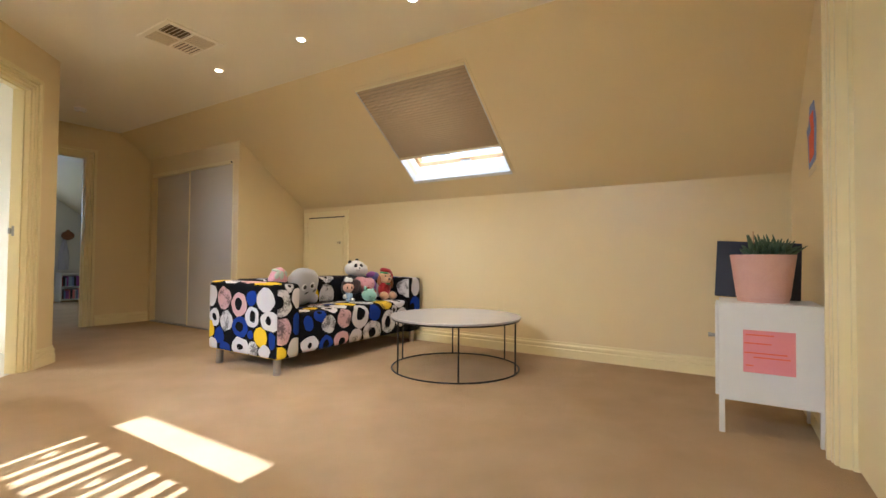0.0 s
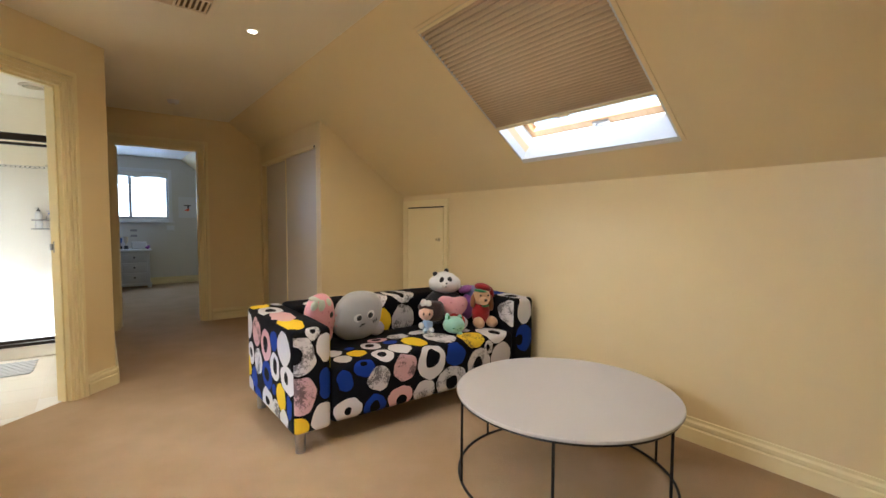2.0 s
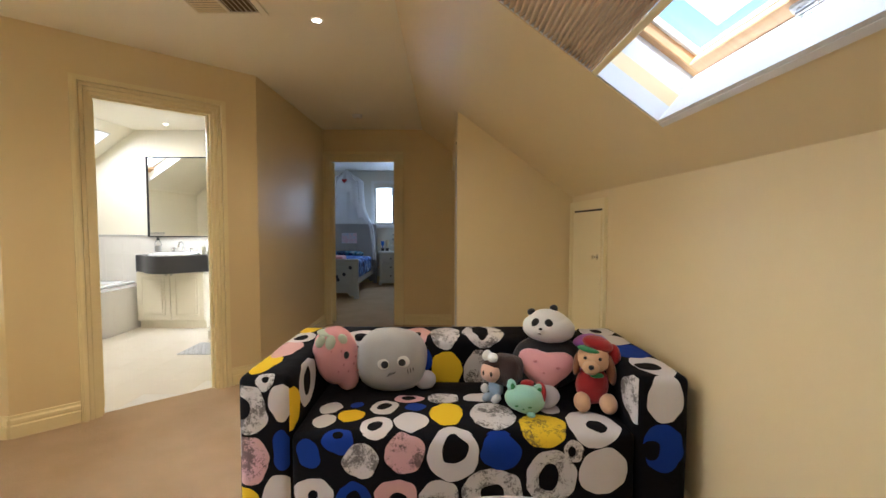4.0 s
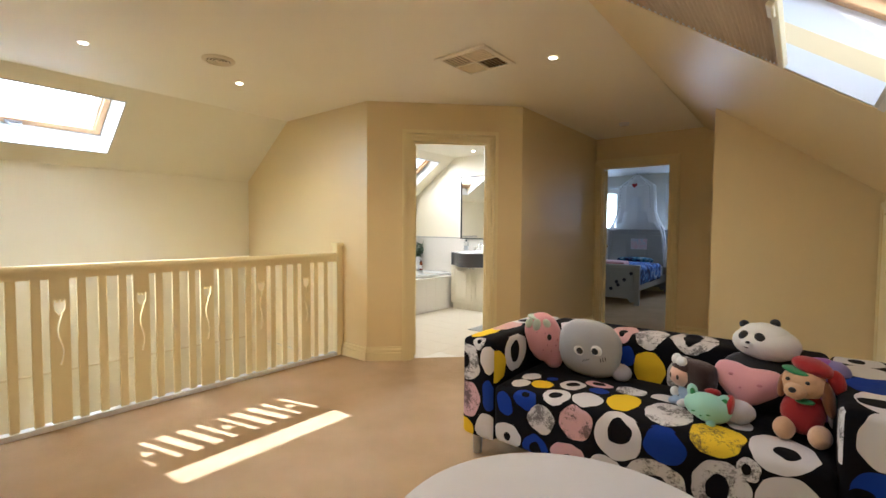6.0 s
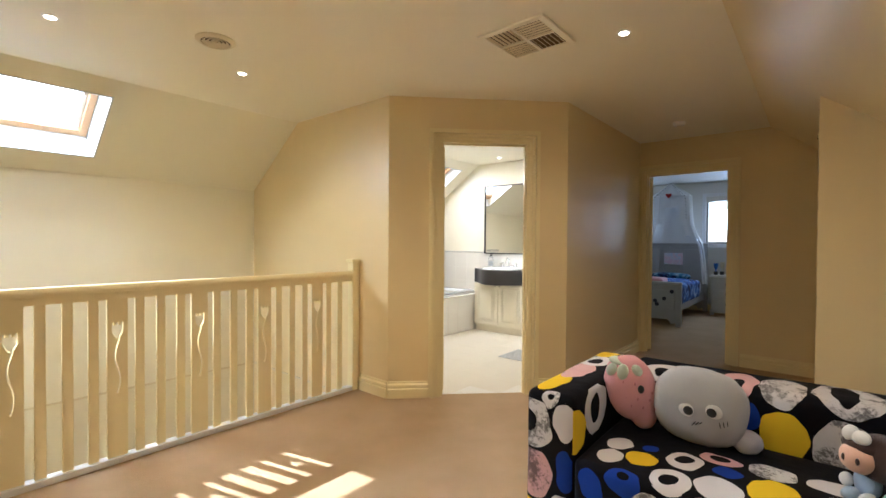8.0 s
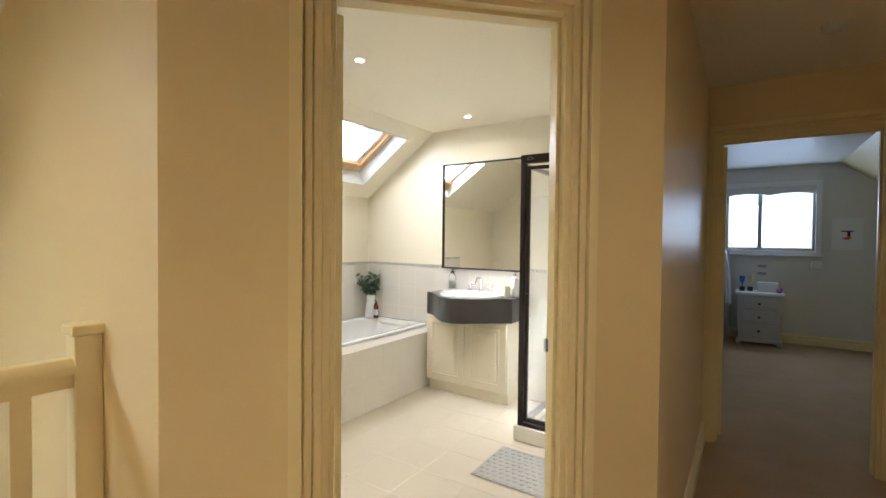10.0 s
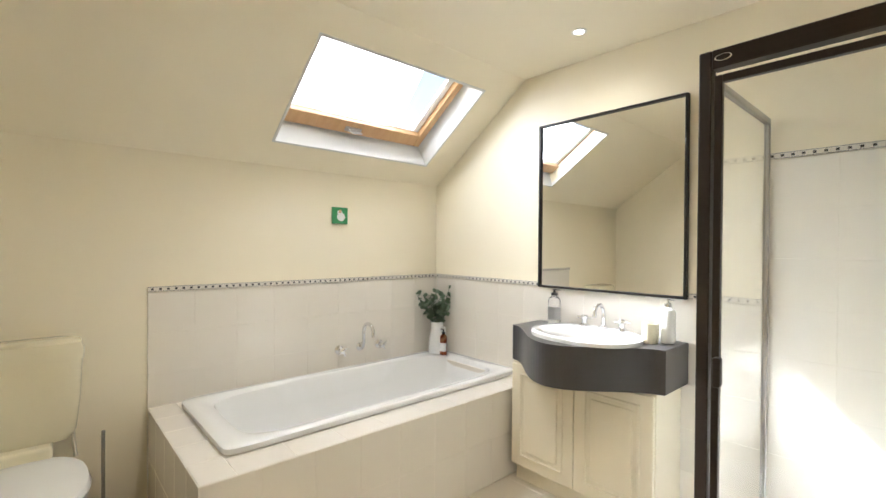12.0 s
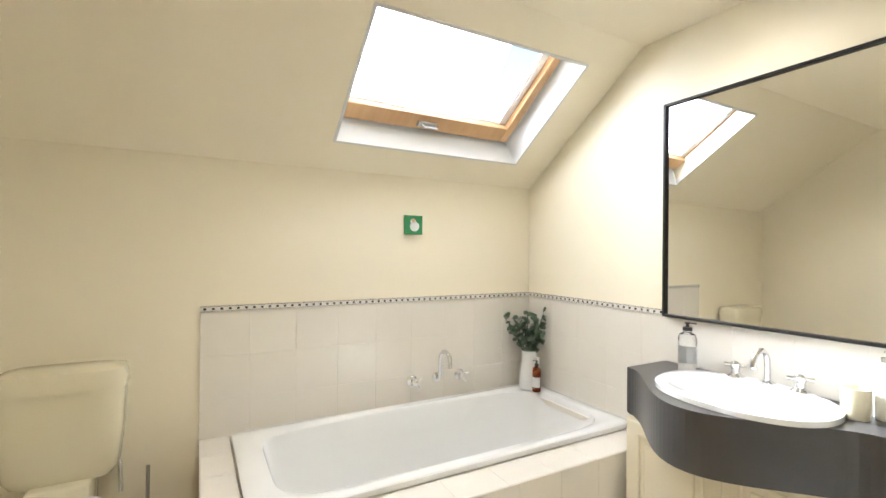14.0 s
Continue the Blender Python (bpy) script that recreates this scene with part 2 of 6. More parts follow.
# south wall with a doorway
bm = bmesh.new()
gable(bm, 1.06, KNEE_X, SOUTH_Y - T, SOUTH_Y, -0.12)
gable(bm, WEST_X, 0.24, SOUTH_Y - T, SOUTH_Y, -2.8)
box(bm, 0.24, 1.06, SOUTH_Y - T, SOUTH_Y, 2.04, CEIL_Z)
structure("wall_south", bm, WALL, "cream wall with a doorway at the end of the landing")
bm = bmesh.new()
gable(bm, WEST_X, KNEE_X, SOUTH_Y - 1.4, SOUTH_Y - 1.3, -0.12)
structure("wall_far_south", bm, WALL, "plain wall closing the house")
# stairwell end wall, chamfered wall with the bathroom door, hall wall
bm = bmesh.new()
gable(bm, WEST_X, -1.02, WELL_Y, WELL_Y + T, -2.8)
well_wall = structure("wall_stairwell", bm, WALL, "cream wall at the end of the stairwell")
D45 = Vector((math.sqrt(0.5), math.sqrt(0.5), 0))
N45 = Vector((-math.sqrt(0.5), math.sqrt(0.5), 0))     # into the bathroom
CH_LEN = 1.02 * math.sqrt(2)
DOOR_A, DOOR_B = 0.405, 1.125             # the door opening along the chamfer, from its well end
bm = bmesh.new()
panel(bm, Vector((-1.02, -1.02, -0.12)), D45, (0, 0, 1), N45, CH_LEN, CEIL_Z + 0.13, T, [(DOOR_A, DOOR_B, 0.0, 2.16)])
ch_wall = structure("wall_chamfer", bm, WALL, "cream diagonal wall with the bathroom doorway")
bm = bmesh.new()
prism(bm, [(0, 0), (0, BED_Y + 0.05), (0, BATH_Y + T), (-T, BATH_Y + T), (-T, 0.0414)], "z", -0.12, CEIL_Z + 0.01)
hall_wall = structure("wall_hall", bm, WALL, "cream hall wall beside the bathroom")
for ob, way in ((ch_wall, N45), (hall_wall, Vector((-1, 0, 0))), (well_wall, Vector((0, 1, 0)))):      # their bathroom faces
    ob.data.materials.append(BATHWALL)
    for p in ob.data.polygons:
        if p.normal.dot(way) > 0.9:
            p.material_index = 1
bm = bmesh.new()
gable(bm, WEST_X, -T, BATH_Y, BATH_Y + T, -0.12)
structure("wall_bath_north", bm, BATHWALL, "cream bathroom wall behind the basin")
BD0, BD1 = 0.055, 0.88
bm = bmesh.new()
box(bm, 0.003, BD0, BED_Y, BED_Y + T, -0.12, CEIL_Z + 0.01)
box(bm, BD0, BD1, BED_Y, BED_Y + T, 2.02, CEIL_Z + 0.01)
gable(bm, BD1, KNEE_X, BED_Y, BED_Y + T, -0.12)
structure("wall_bedroom", bm, WALL, "cream wall with the bedroom doorway")
# closet
bm = bmesh.new()
gable(bm, CLOSET_X, KNEE_X, 0.0, 0.09, 0.0)
structure("wall_closet", bm, WALL, "cream side wall of the built-in wardrobe")
bm = bmesh.new()
WIN_A, WIN_B = (-0.01, 0.98, 1.24, 2.10), (-1.72, -1.0, 1.24, 2.10)
panel(bm, (-2.0, NORTH_Y, -0.12), (1, 0, 0), (0, 0, 1), (0, 1, 0), 3.1, CEIL_Z + 0.13, T, [(w[0] + 2.0, w[1] + 2.0, w[2] + 0.12, w[3] + 0.12) for w in (WIN_A, WIN_B)])
gable(bm, 1.1, KNEE_X, NORTH_Y, NORTH_Y + T, -0.12)
gable(bm, WEST_X, -2.0, NORTH_Y, NORTH_Y + T, -0.12)
structure("wall_north", bm, BEDWALL, "white bedroom wall")
bm = bmesh.new()
box(bm, -1.9, -1.8, BATH_Y + T, NORTH_Y, -0.12, CEIL_Z)
structure("wall_bedroom_west", bm, BEDWALL, "plain bedroom side wall")
# bathroom floor
bm = bmesh.new()
prism(bm, [(-3.2, -1.0), (-1.09, -0.979), (-0.05, 0.031), (-0.05, 2.0), (-3.2, 2.0)], "z", -0.12, -0.003)
floor_bath = structure("floor_bathroom", bm, GROUT, "cream tiled bathroom floor")
bm = bmesh.new()
box(bm, -3.3, 2.6, SOUTH_Y - 1.4, 2.1, -2.9, -2.75)
structure("floor_downstairs", bm, CARPET, "downstairs floor far below")
# unseen walls, added so no outside light leaks in under the landing
bm = bmesh.new()
box(bm, -1.44, -1.36, -3.93, WELL_Y + T, -2.8, -0.12)
box(bm, WEST_X, -1.36, -4.0, -3.93, -2.8, -0.12)
structure("wall_stairwell_below", bm, WALL, "unseen walls added below the landing to keep outside light out")

# ---- more materials ----
def wood(name, c1, c2, rough=0.4, scale=1.0):
    m, nt, b = nodes_of(name, rough)
    N, L = nt.nodes, nt.links
    tc = N.new("ShaderNodeTexCoord")
    mp = N.new("ShaderNodeMapping")
    mp.inputs["Scale"].default_value = (30 * scale, 3 * scale, 30 * scale)
    L.new(tc.outputs["Object"], mp.inputs[0])
    n = N.new("ShaderNodeTexNoise")
    n.inputs["Scale"].default_value, n.inputs["Detail"].default_value, n.inputs["Distortion"].default_value = 1.2, 6, 0.8
    L.new(mp.outputs[0], n.inputs["Vector"])
    mix = N.new("ShaderNodeMix")
    mix.data_type = "RGBA"
    mix.inputs[6].default_value, mix.inputs[7].default_value = rgba(c1), rgba(c2)
    L.new(n.outputs[0], mix.inputs[0])
    L.new(mix.outputs[2], b.inputs["Base Color"])
    bp = N.new("ShaderNodeBump")
    bp.inputs["Strength"].default_value, bp.inputs["Distance"].default_value = 0.2, 0.002
    L.new(n.outputs[0], bp.inputs["Height"])
    L.new(bp.outputs[0], b.inputs["Normal"])
    return m


def glass_mat(name, tint=(1, 1, 1), rough=0.0):
    m, nt, b = nodes_of(name, rough)
    b.inputs["Base Color"].default_value = rgba(tint)
    b.inputs["Transmission Weight"].default_value = 1.0
    b.inputs["IOR"].default_value = 1.45
    return m


def glow(name, color, strength):
    m, nt, b = nodes_of(name)
    b.inputs["Emission Color"].default_value = rgba(color)
    b.inputs["Emission Strength"].default_value = strength
    return m


def fabric(name, c1, c2, fine=350.0, rough=0.9, bump=0.5):
    m = mottled(name, c1, c2, 14, fine, rough, bump, dist=0.005)
    m.node_tree.nodes["Principled BSDF"].inputs["Sheen Weight"].default_value = 0.3
    return m


def circle_print(name, discs):
    """Black cotton printed with large uneven discs: (across, up, half width, half height, colour); k is a black centre."""
    m, nt, b = nodes_of(name, 0.85)
    N, L = nt.nodes, nt.links

    def vmath(op, a, c):
        n = N.new("ShaderNodeVectorMath")
        n.operation = op
        for i, s in ((0, a), (1, c)):
            if isinstance(s, tuple):
                n.inputs[i].default_value = s
            else:
                L.new(s, n.inputs[i])
        return n.outputs[0]

    uv = N.new("ShaderNodeUVMap")
    wob = N.new("ShaderNodeTexNoise")
    wob.noise_dimensions = "2D"
    wob.inputs["Scale"].default_value, wob.inputs["Detail"].default_value = 11, 1
    L.new(uv.outputs[0], wob.inputs["Vector"])
    at = vmath("ADD", uv.outputs[0], vmath("MULTIPLY", vmath("SUBTRACT", wob.outputs[1], (0.5, 0.5, 0.5)), (0.030, 0.030, 0)))
    scr = N.new("ShaderNodeTexNoise")
    scr.noise_dimensions = "2D"
    scr.inputs["Scale"].default_value, scr.inputs["Detail"].default_value, scr.inputs["Roughness"].default_value = 60, 8, 0.85
    L.new(uv.outputs[0], scr.inputs["Vector"])
    add = N.new("ShaderNodeMath")
    add.operation = "MULTIPLY_ADD"
    L.new(wob.outputs[0], add.inputs[0])
    add.inputs[1].default_value = 0.6
    L.new(scr.outputs[0], add.inputs[2])
    ink = N.new("ShaderNodeMapRange")
    ink.inputs[1].default_value, ink.inputs[2].default_value, ink.inputs[4].default_value = 0.80, 0.90, 0.8
    L.new(add.outputs[0], ink.inputs[0])
    plain = {"w": (0.66, 0.64, 0.65), "y": (0.80, 0.55, 0.012), "b": (0.010, 0.040, 0.28), "P": (0.66, 0.40, 0.40), "k": (0.003, 0.003, 0.005)}
    inked = {}
    for code, c in (("W", (0.64, 0.62, 0.62)), ("p", (0.62, 0.38, 0.39)), ("Y", (0.76, 0.53, 0.02))):
        mx = N.new("ShaderNodeMix")
        mx.data_type = "RGBA"
        mx.inputs[6].default_value, mx.inputs[7].default_value = rgba(c), (0.05, 0.045, 0.045, 1)
        L.new(ink.outputs[0], mx.inputs[0])
        inked[code] = mx.outputs[2]
    last = None
    for u, v, ru, rv, code in discs:
        mp = N.new("ShaderNodeMapping")
        mp.inputs["Location"].default_value, mp.inputs["Scale"].default_value = (-u / ru, -v / rv, 0), (1 / ru, 1 / rv, 0)
        L.new(at, mp.inputs[0])
        far = N.new("ShaderNodeVectorMath")
        far.operation = "LENGTH"
        L.new(mp.outputs[0], far.inputs[0])
        near = N.new("ShaderNodeMath")
        near.operation = "LESS_THAN"
        near.inputs[1].default_value = 1.0
        L.new(far.outputs["Value"], near.inputs[0])
        mx = N.new("ShaderNodeMix")
        mx.data_type = "RGBA"
        L.new(near.outputs[0], mx.inputs[0])
        mx.inputs[6].default_value = rgba(plain["k"])
        if last:
            L.new(last, mx.inputs[6])
        if code in inked:
            L.new(inked[code], mx.inputs[7])
        else:
            mx.inputs[7].default_value = rgba(plain[code])
        last = mx.outputs[2]
    L.new(last, b.inputs["Base Color"])
    b.inputs["Specular IOR Level"].default_value = 0.15
    weave = N.new("ShaderNodeTexNoise")
    weave.inputs["Scale"].default_value, weave.inputs["Detail"].default_value = 14, 8
    geo = N.new("ShaderNodeNewGeometry")
    L.new(geo.outputs["Position"], weave.inputs["Vector"])
    bp = N.new("ShaderNodeBump")
    bp.inputs["Strength"].default_value, bp.inputs["Distance"].default_value = 0.35, 0.012
    L.new(weave.outputs[0], bp.inputs["Height"])
    L.new(bp.outputs[0], b.inputs["Normal"])
    return m


PINE = wood("pine_timber", (0.50, 0.29, 0.125), (0.64, 0.41, 0.21))
GLASS = glass_mat("clear_glass")
CHROME = mottled("chrome", (0.75, 0.75, 0.76), (0.82, 0.82, 0.83), 8, 40, 0.12, 0.02, 1.0, dist=0.0005)
STEEL = mottled("brushed_steel", (0.38, 0.37, 0.36), (0.5, 0.49, 0.48), 8, 200, 0.35, 0.1, 1.0, dist=0.0005)
BLIND = fabric("pleated_blind_cloth", (0.58, 0.43, 0.24), (0.64, 0.48, 0.275), 200)
bn = BLIND.node_tree
tl = bn.nodes.new("ShaderNodeBsdfTranslucent")
tl.inputs[0].default_value = (0.56, 0.36, 0.17, 1)
ms = bn.nodes.new("ShaderNodeMixShader")
ms.inputs[0].default_value = 0.22
bn.links.new(bn.nodes["Principled BSDF"].outputs[0], ms.inputs[1])
bn.links.new(tl.outputs[0], ms.inputs[2])
bn.links.new(ms.outputs[0], bn.nodes["Material Output"].inputs[0])
TABLETOP = mottled("pale_lacquer", (0.60, 0.59, 0.61), (0.64, 0.63, 0.65), 4, 60, 0.25, 0.04, dist=0.001)
SLIDER = mottled("wardrobe_laminate", (0.66, 0.60, 0.50), (0.70, 0.64, 0.54), 3, 80, 0.4, 0.05, dist=0.001)
VENT = mottled("vent_enamel", (0.76, 0.66, 0.46), (0.80, 0.70, 0.50), 5, 80, 0.4, 0.05, dist=0.001)
DUCT_SHADE = mottled("duct_shade_brown", (0.10, 0.06, 0.03), (0.15, 0.095, 0.05), 5, 60, 0.8, 0.1)
DARK = mottled("near_black", (0.02, 0.016, 0.012), (0.035, 0.03, 0.022), 5, 60, 0.8, 0.1)
LAMPGLOW = glow("lamp_glow", (1, 0.86, 0.66), 14)
GREYCLOTH = fabric("grey_plush", (0.42, 0.43, 0.45), (0.50, 0.51, 0.53))
PINKCLOTH = fabric("pink_plush", (0.72, 0.33, 0.37), (0.80, 0.42, 0.45))
ROSECLOTH = fabric("rose_plush", (0.55, 0.20, 0.24), (0.62, 0.25, 0.29))
PALEGREY = fabric("pale_grey_plush", (0.52, 0.50, 0.55), (0.60, 0.58, 0.63))
LILACCLOTH = fabric("lilac_plush", (0.22, 0.20, 0.48), (0.32, 0.28, 0.58))
WHITECLOTH = fabric("white_plush", (0.80, 0.80, 0.79), (0.86, 0.86, 0.85))
BLACKCLOTH = fabric("black_plush", (0.012, 0.012, 0.014), (0.025, 0.025, 0.028))
REDCLOTH = fabric("red_plush", (0.30, 0.006, 0.010), (0.38, 0.012, 0.015))
TANCLOTH = fabric("tan_plush", (0.60, 0.36, 0.20), (0.70, 0.45, 0.27), 120)
BROWNCLOTH = fabric("brown_plush", (0.22, 0.08, 0.03), (0.30, 0.12, 0.05), 120)
MINTCLOTH = fabric("mint_plush", (0.33, 0.66, 0.56), (0.42, 0.74, 0.64))
PALEGREEN = fabric("pale_green_plush", (0.50, 0.58, 0.47), (0.58, 0.66, 0.55))
GREENCLOTH = fabric("green_plush", (0.03, 0.22, 0.07), (0.05, 0.30, 0.10))
PURPLECLOTH = fabric("purple_plush", (0.30, 0.09, 0.40), (0.42, 0.14, 0.50))
DARKHAIR = fabric("dark_brown_plush", (0.03, 0.013, 0.01), (0.05, 0.022, 0.017))
SKIN = fabric("peach_felt", (0.72, 0.44, 0.32), (0.78, 0.50, 0.38))
DENIM = fabric("pale_blue_felt", (0.35, 0.48, 0.65), (0.42, 0.55, 0.72))


# ---- trim: skirtings, architraves, doors ----
def skirting(name, p, q, side, h=0.13):
    """A moulded skirting board from p to q on the floor, standing out towards side."""
    p, q, side = Vector((*p, 0)), Vector((*q, 0)), Vector((*side, 0)).normalized()
    prof = [(0.0, 0.0), (0.022, 0.0), (0.022, h * 0.55), (0.014, h * 0.60), (0.018, h * 0.68), (0.018, h * 0.80), (0.009, h * 0.88), (0.009, h), (0.0, h)]
    bm = bmesh.new()
    rows = [[bm.verts.new(e + side * a + Vector((0, 0, b))) for a, b in prof] for e in (p, q)]
    for i in range(len(prof)):
        j = (i + 1) % len(prof)
        bm.faces.new((rows[0][i], rows[0][j], rows[1][j], rows[1][i]))
    bm.faces.new(rows[0])
    bm.faces.new(rows[1])
    return structure(name, bm, TRIM, "cream moulded skirting board")


skirting("baseboard_1", (KNEE_X, SOUTH_Y), (KNEE_X, 0.0), (-1, 0))
skirting("baseboard_2", (1.145, SOUTH_Y), (KNEE_X - 0.02, SOUTH_Y), (0, 1))
skirting("baseboard_3", (CLOSET_X, 0.0), (KNEE_X - 0.02, 0.0), (0, -1))
skirting("baseboard_4", (0.0, 0.0), (0.0, BED_Y - 0.02), (1, 0))
skirting("baseboard_5", (BD1 + 0.1, BED_Y), (CLOSET_X, BED_Y), (0, -1))
skirting("baseboard_6", (-1.02, -1.02), (-1.02 + 0.7071 * (DOOR_A - 0.09), -1.02 + 0.7071 * (DOOR_A - 0.09)), (1, -1))
skirting("baseboard_7", (-1.02 + 0.7071 * (DOOR_B + 0.09), -1.02 + 0.7071 * (DOOR_B + 0.09)), (0, 0), (1, -1))
skirting("baseboard_8", (-1.36, WELL_Y), (-1.02, WELL_Y), (0, -1))
skirting("baseboard_9", (-1.8, NORTH_Y), (KNEE_X, NORTH_Y), (0, -1))


def door_frame(name, o, u, n, wide, high, depth, label):
    """Architraves with stepped mouldings on both faces and a lining. o: foot of the opening, u across it, n through the wall."""
    o, u, n = Vector(o), Vector(u), Vector(n)
    frame_ob = thing(name, Matrix(), label, "door frame")
    frame_ob["kind"] = "structure"
    z = Vector((0, 0, 1))
    steps = [(0.0, 0.020, 0.016), (0.020, 0.025, 0.007), (0.025, 0.044, 0.022), (0.044, 0.050, 0.010), (0.050, 0.072, 0.034), (0.072, 0.078, 0.026), (0.078, 0.086, 0.016)]
    for face, sgn in ((o, -1), (o + n * depth, 1)):
        bm = bmesh.new()
        for a, b, t in steps:
            for lo, hi in (((-b, 0), (-a, high + b)), ((wide + a, 0), (wide + b, high + b)), ((-a, high + a), (wide + a, high + b))):
                panel(bm, face + u * lo[0] + z * lo[1], u, z, n * sgn, hi[0] - lo[0], hi[1] - lo[1], t)
        part("architrave", bm, TRIM, frame_ob)
    bm = bmesh.new()
    lin = 0.02
    panel(bm, o - u * 0.0 - n * 0.003, u, z, n, lin, high, depth + 0.006)
    panel(bm, o + u * (wide - lin) - n * 0.003, u, z, n, lin, high, depth + 0.006)
    panel(bm, o + u * lin + z * (high - lin) - n * 0.003, u, z, n, wide - 2 * lin, lin, depth + 0.006)
    part("lining", bm, TRIM, frame_ob)
    bm = bmesh.new()
    for a in (lin, wide - lin - 0.012):
        panel(bm, o + u * a + n * (depth * 0.30), u, z, n, 0.012, high - lin, 0.035)
    panel(bm, o + u * (lin + 0.012) + z * (high - lin - 0.012) + n * (depth * 0.30), u, z, n, wide - 2 * lin - 0.024, 0.012, 0.035)
    part("door_stop", bm, TRIM, frame_ob)
    return frame_ob


chf = Vector((-1.02, -1.02, 0)) + D45 * DOOR_A
fr = door_frame("door_frame_1", chf, D45, N45, DOOR_B - DOOR_A, 2.04, T, "cream moulded frame of the bathroom doorway")
# hinges on one jamb and the strike plate on the other
for hz in (0.22, 1.84):
    bm = bmesh.new()
    panel(bm, chf + D45 * 0.021 + N45 * 0.068 + Vector((0, 0, hz - 0.05)), D45, (0, 0, 1), N45, 0.003, 0.10, 0.034)
    cyl(bm, chf + D45 * 0.022 + N45 * 0.105 + Vector((0, 0, hz - 0.05)), chf + D45 * 0.022 + N45 * 0.105 + Vector((0, 0, hz + 0.05)), 0.006, seg=10)
    part("hinge", bm, STEEL, fr, "steel butt hinge")
bm = bmesh.new()
panel(bm, chf + D45 * (DOOR_B - DOOR_A - 0.023) + N45 * 0.055 + Vector((0, 0, 0.97)), D45, (0, 0, 1), N45, 0.004, 0.07, 0.03)
panel(bm, chf + D45 * (DOOR_B - DOOR_A - 0.029) + N45 * 0.088 + Vector((0, 0, 0.985)), D45, (0, 0, 1), N45, 0.010, 0.04, 0.016)
part("strike_plate", bm, STEEL, fr, "steel strike plate")
door_frame("door_frame_2", (BD0, BED_Y, 0), (1, 0, 0), (0, 1, 0), BD1 - BD0, 2.02, T, "cream moulded frame of the bedroom doorway")
door_frame("door_frame_3", (0.24, SOUTH_Y - T, 0), (1, 0, 0), (0, 1, 0), 0.82, 2.04, T, "cream moulded frame of the end doorway")


def knob_set(parent, m):
    """A round lever rose and knob along +y of m."""
    bm = bmesh.new()
    lathe(bm, [(0, 0), (0.027, 0), (0.027, 0.006), (0.012, 0.010), (0.010, 0.028), (0.020, 0.034), (0.027, 0.045), (0.026, 0.056), (0.016, 0.064), (0, 0.066)], 20, m)
    return part("door_handle", bm, CHROME, parent, "chrome door knob", True)


def door_leaf(name, hinge, heading, wide, high, label, mat, knobs=True):
    ob = thing(name, pose(hinge[0], hinge[1], 0, 0, 0, heading), label, "door")
    bm = bmesh.new()
    box(bm, 0.003, wide - 0.003, -0.035, 0.0, 0.012, high - 0.006, 0.003, 1)
    part("leaf", bm, mat, ob)
    if knobs:
        knob_set(ob, pose(wide - 0.06, 0.0, 1.0, -90, 0, 0))
        knob_set(ob, pose(wide - 0.06, -0.035, 1.0, 90, 0, 0))
    return ob


hp = chf + N45 * (T + 0.012) + D45 * 0.022
door_leaf("door_1", (hp.x, hp.y), 165.5, 0.675, 2.015, "cream flush bathroom door standing wide open", TRIM)
door_leaf("door_2", (0.262, SOUTH_Y - 0.05), 0, 0.776, 2.015, "cream flush door, shut, at the landing's end", TRIM, knobs=False)
hb = (BD0 + 0.022, BED_Y + T + 0.012)
door_leaf("door_3", hb, 112, 0.725, 1.995, "cream flush bedroom door standing open", TRIM)

# attic hatch in the knee wall
hatch = thing("attic_hatch", Matrix(), "small cream access door in the knee wall, shut", "hatch")
bm = bmesh.new()
box(bm, KNEE_X - 0.016, KNEE_X - 0.002, -0.695, -0.105, 0.13, 1.318, 0.002, 1)
part("leaf", bm, TRIM, hatch)
# solid dark strips draw the shade of the gap at top and one side
bm = bmesh.new()
box(bm, KNEE_X - 0.006, KNEE_X - 0.001, -0.70, -0.10, 1.318, 1.331)
box(bm, KNEE_X - 0.006, KNEE_X - 0.001, -0.105, -0.10, 0.13, 1.318)
part("gap", bm, DARK, hatch, "dark strips standing in for the shaded gap round the leaf")
bm = bmesh.new()
for a, b, t in ((0.006, 0.03, 0.014), (0.03, 0.052, 0.02), (0.052, 0.07, 0.024)):
    box(bm, KNEE_X - t, KNEE_X - 0.001, -0.70 - b, -0.70 - a, 0.13, 1.325 + b)
    box(bm, KNEE_X - t, KNEE_X - 0.001, -0.10 + a, -0.10 + b, 0.13, 1.325 + b)
    box(bm, KNEE_X - t, KNEE_X - 0.001, -0.70 - a, -0.10 + a, 1.325 + a, 1.325 + b)
part("architrave", bm, TRIM, hatch)
bm = bmesh.new()
lathe(bm, [(0, 0), (0.018, 0), (0.018, 0.004), (0.007, 0.008), (0.007, 0.02), (0.014, 0.026), (0.014, 0.034), (0, 0.038)], 16, pose(KNEE_X - 0.016, -0.64, 1.02, 0, -90, 0))
part("knob", bm, CHROME, hatch, "small chrome knob", True)

# built-in wardrobe: two sliding doors
ward = thing("built_in_wardrobe", Matrix(), "built-in wardrobe with two white sliding doors", "wardrobe")
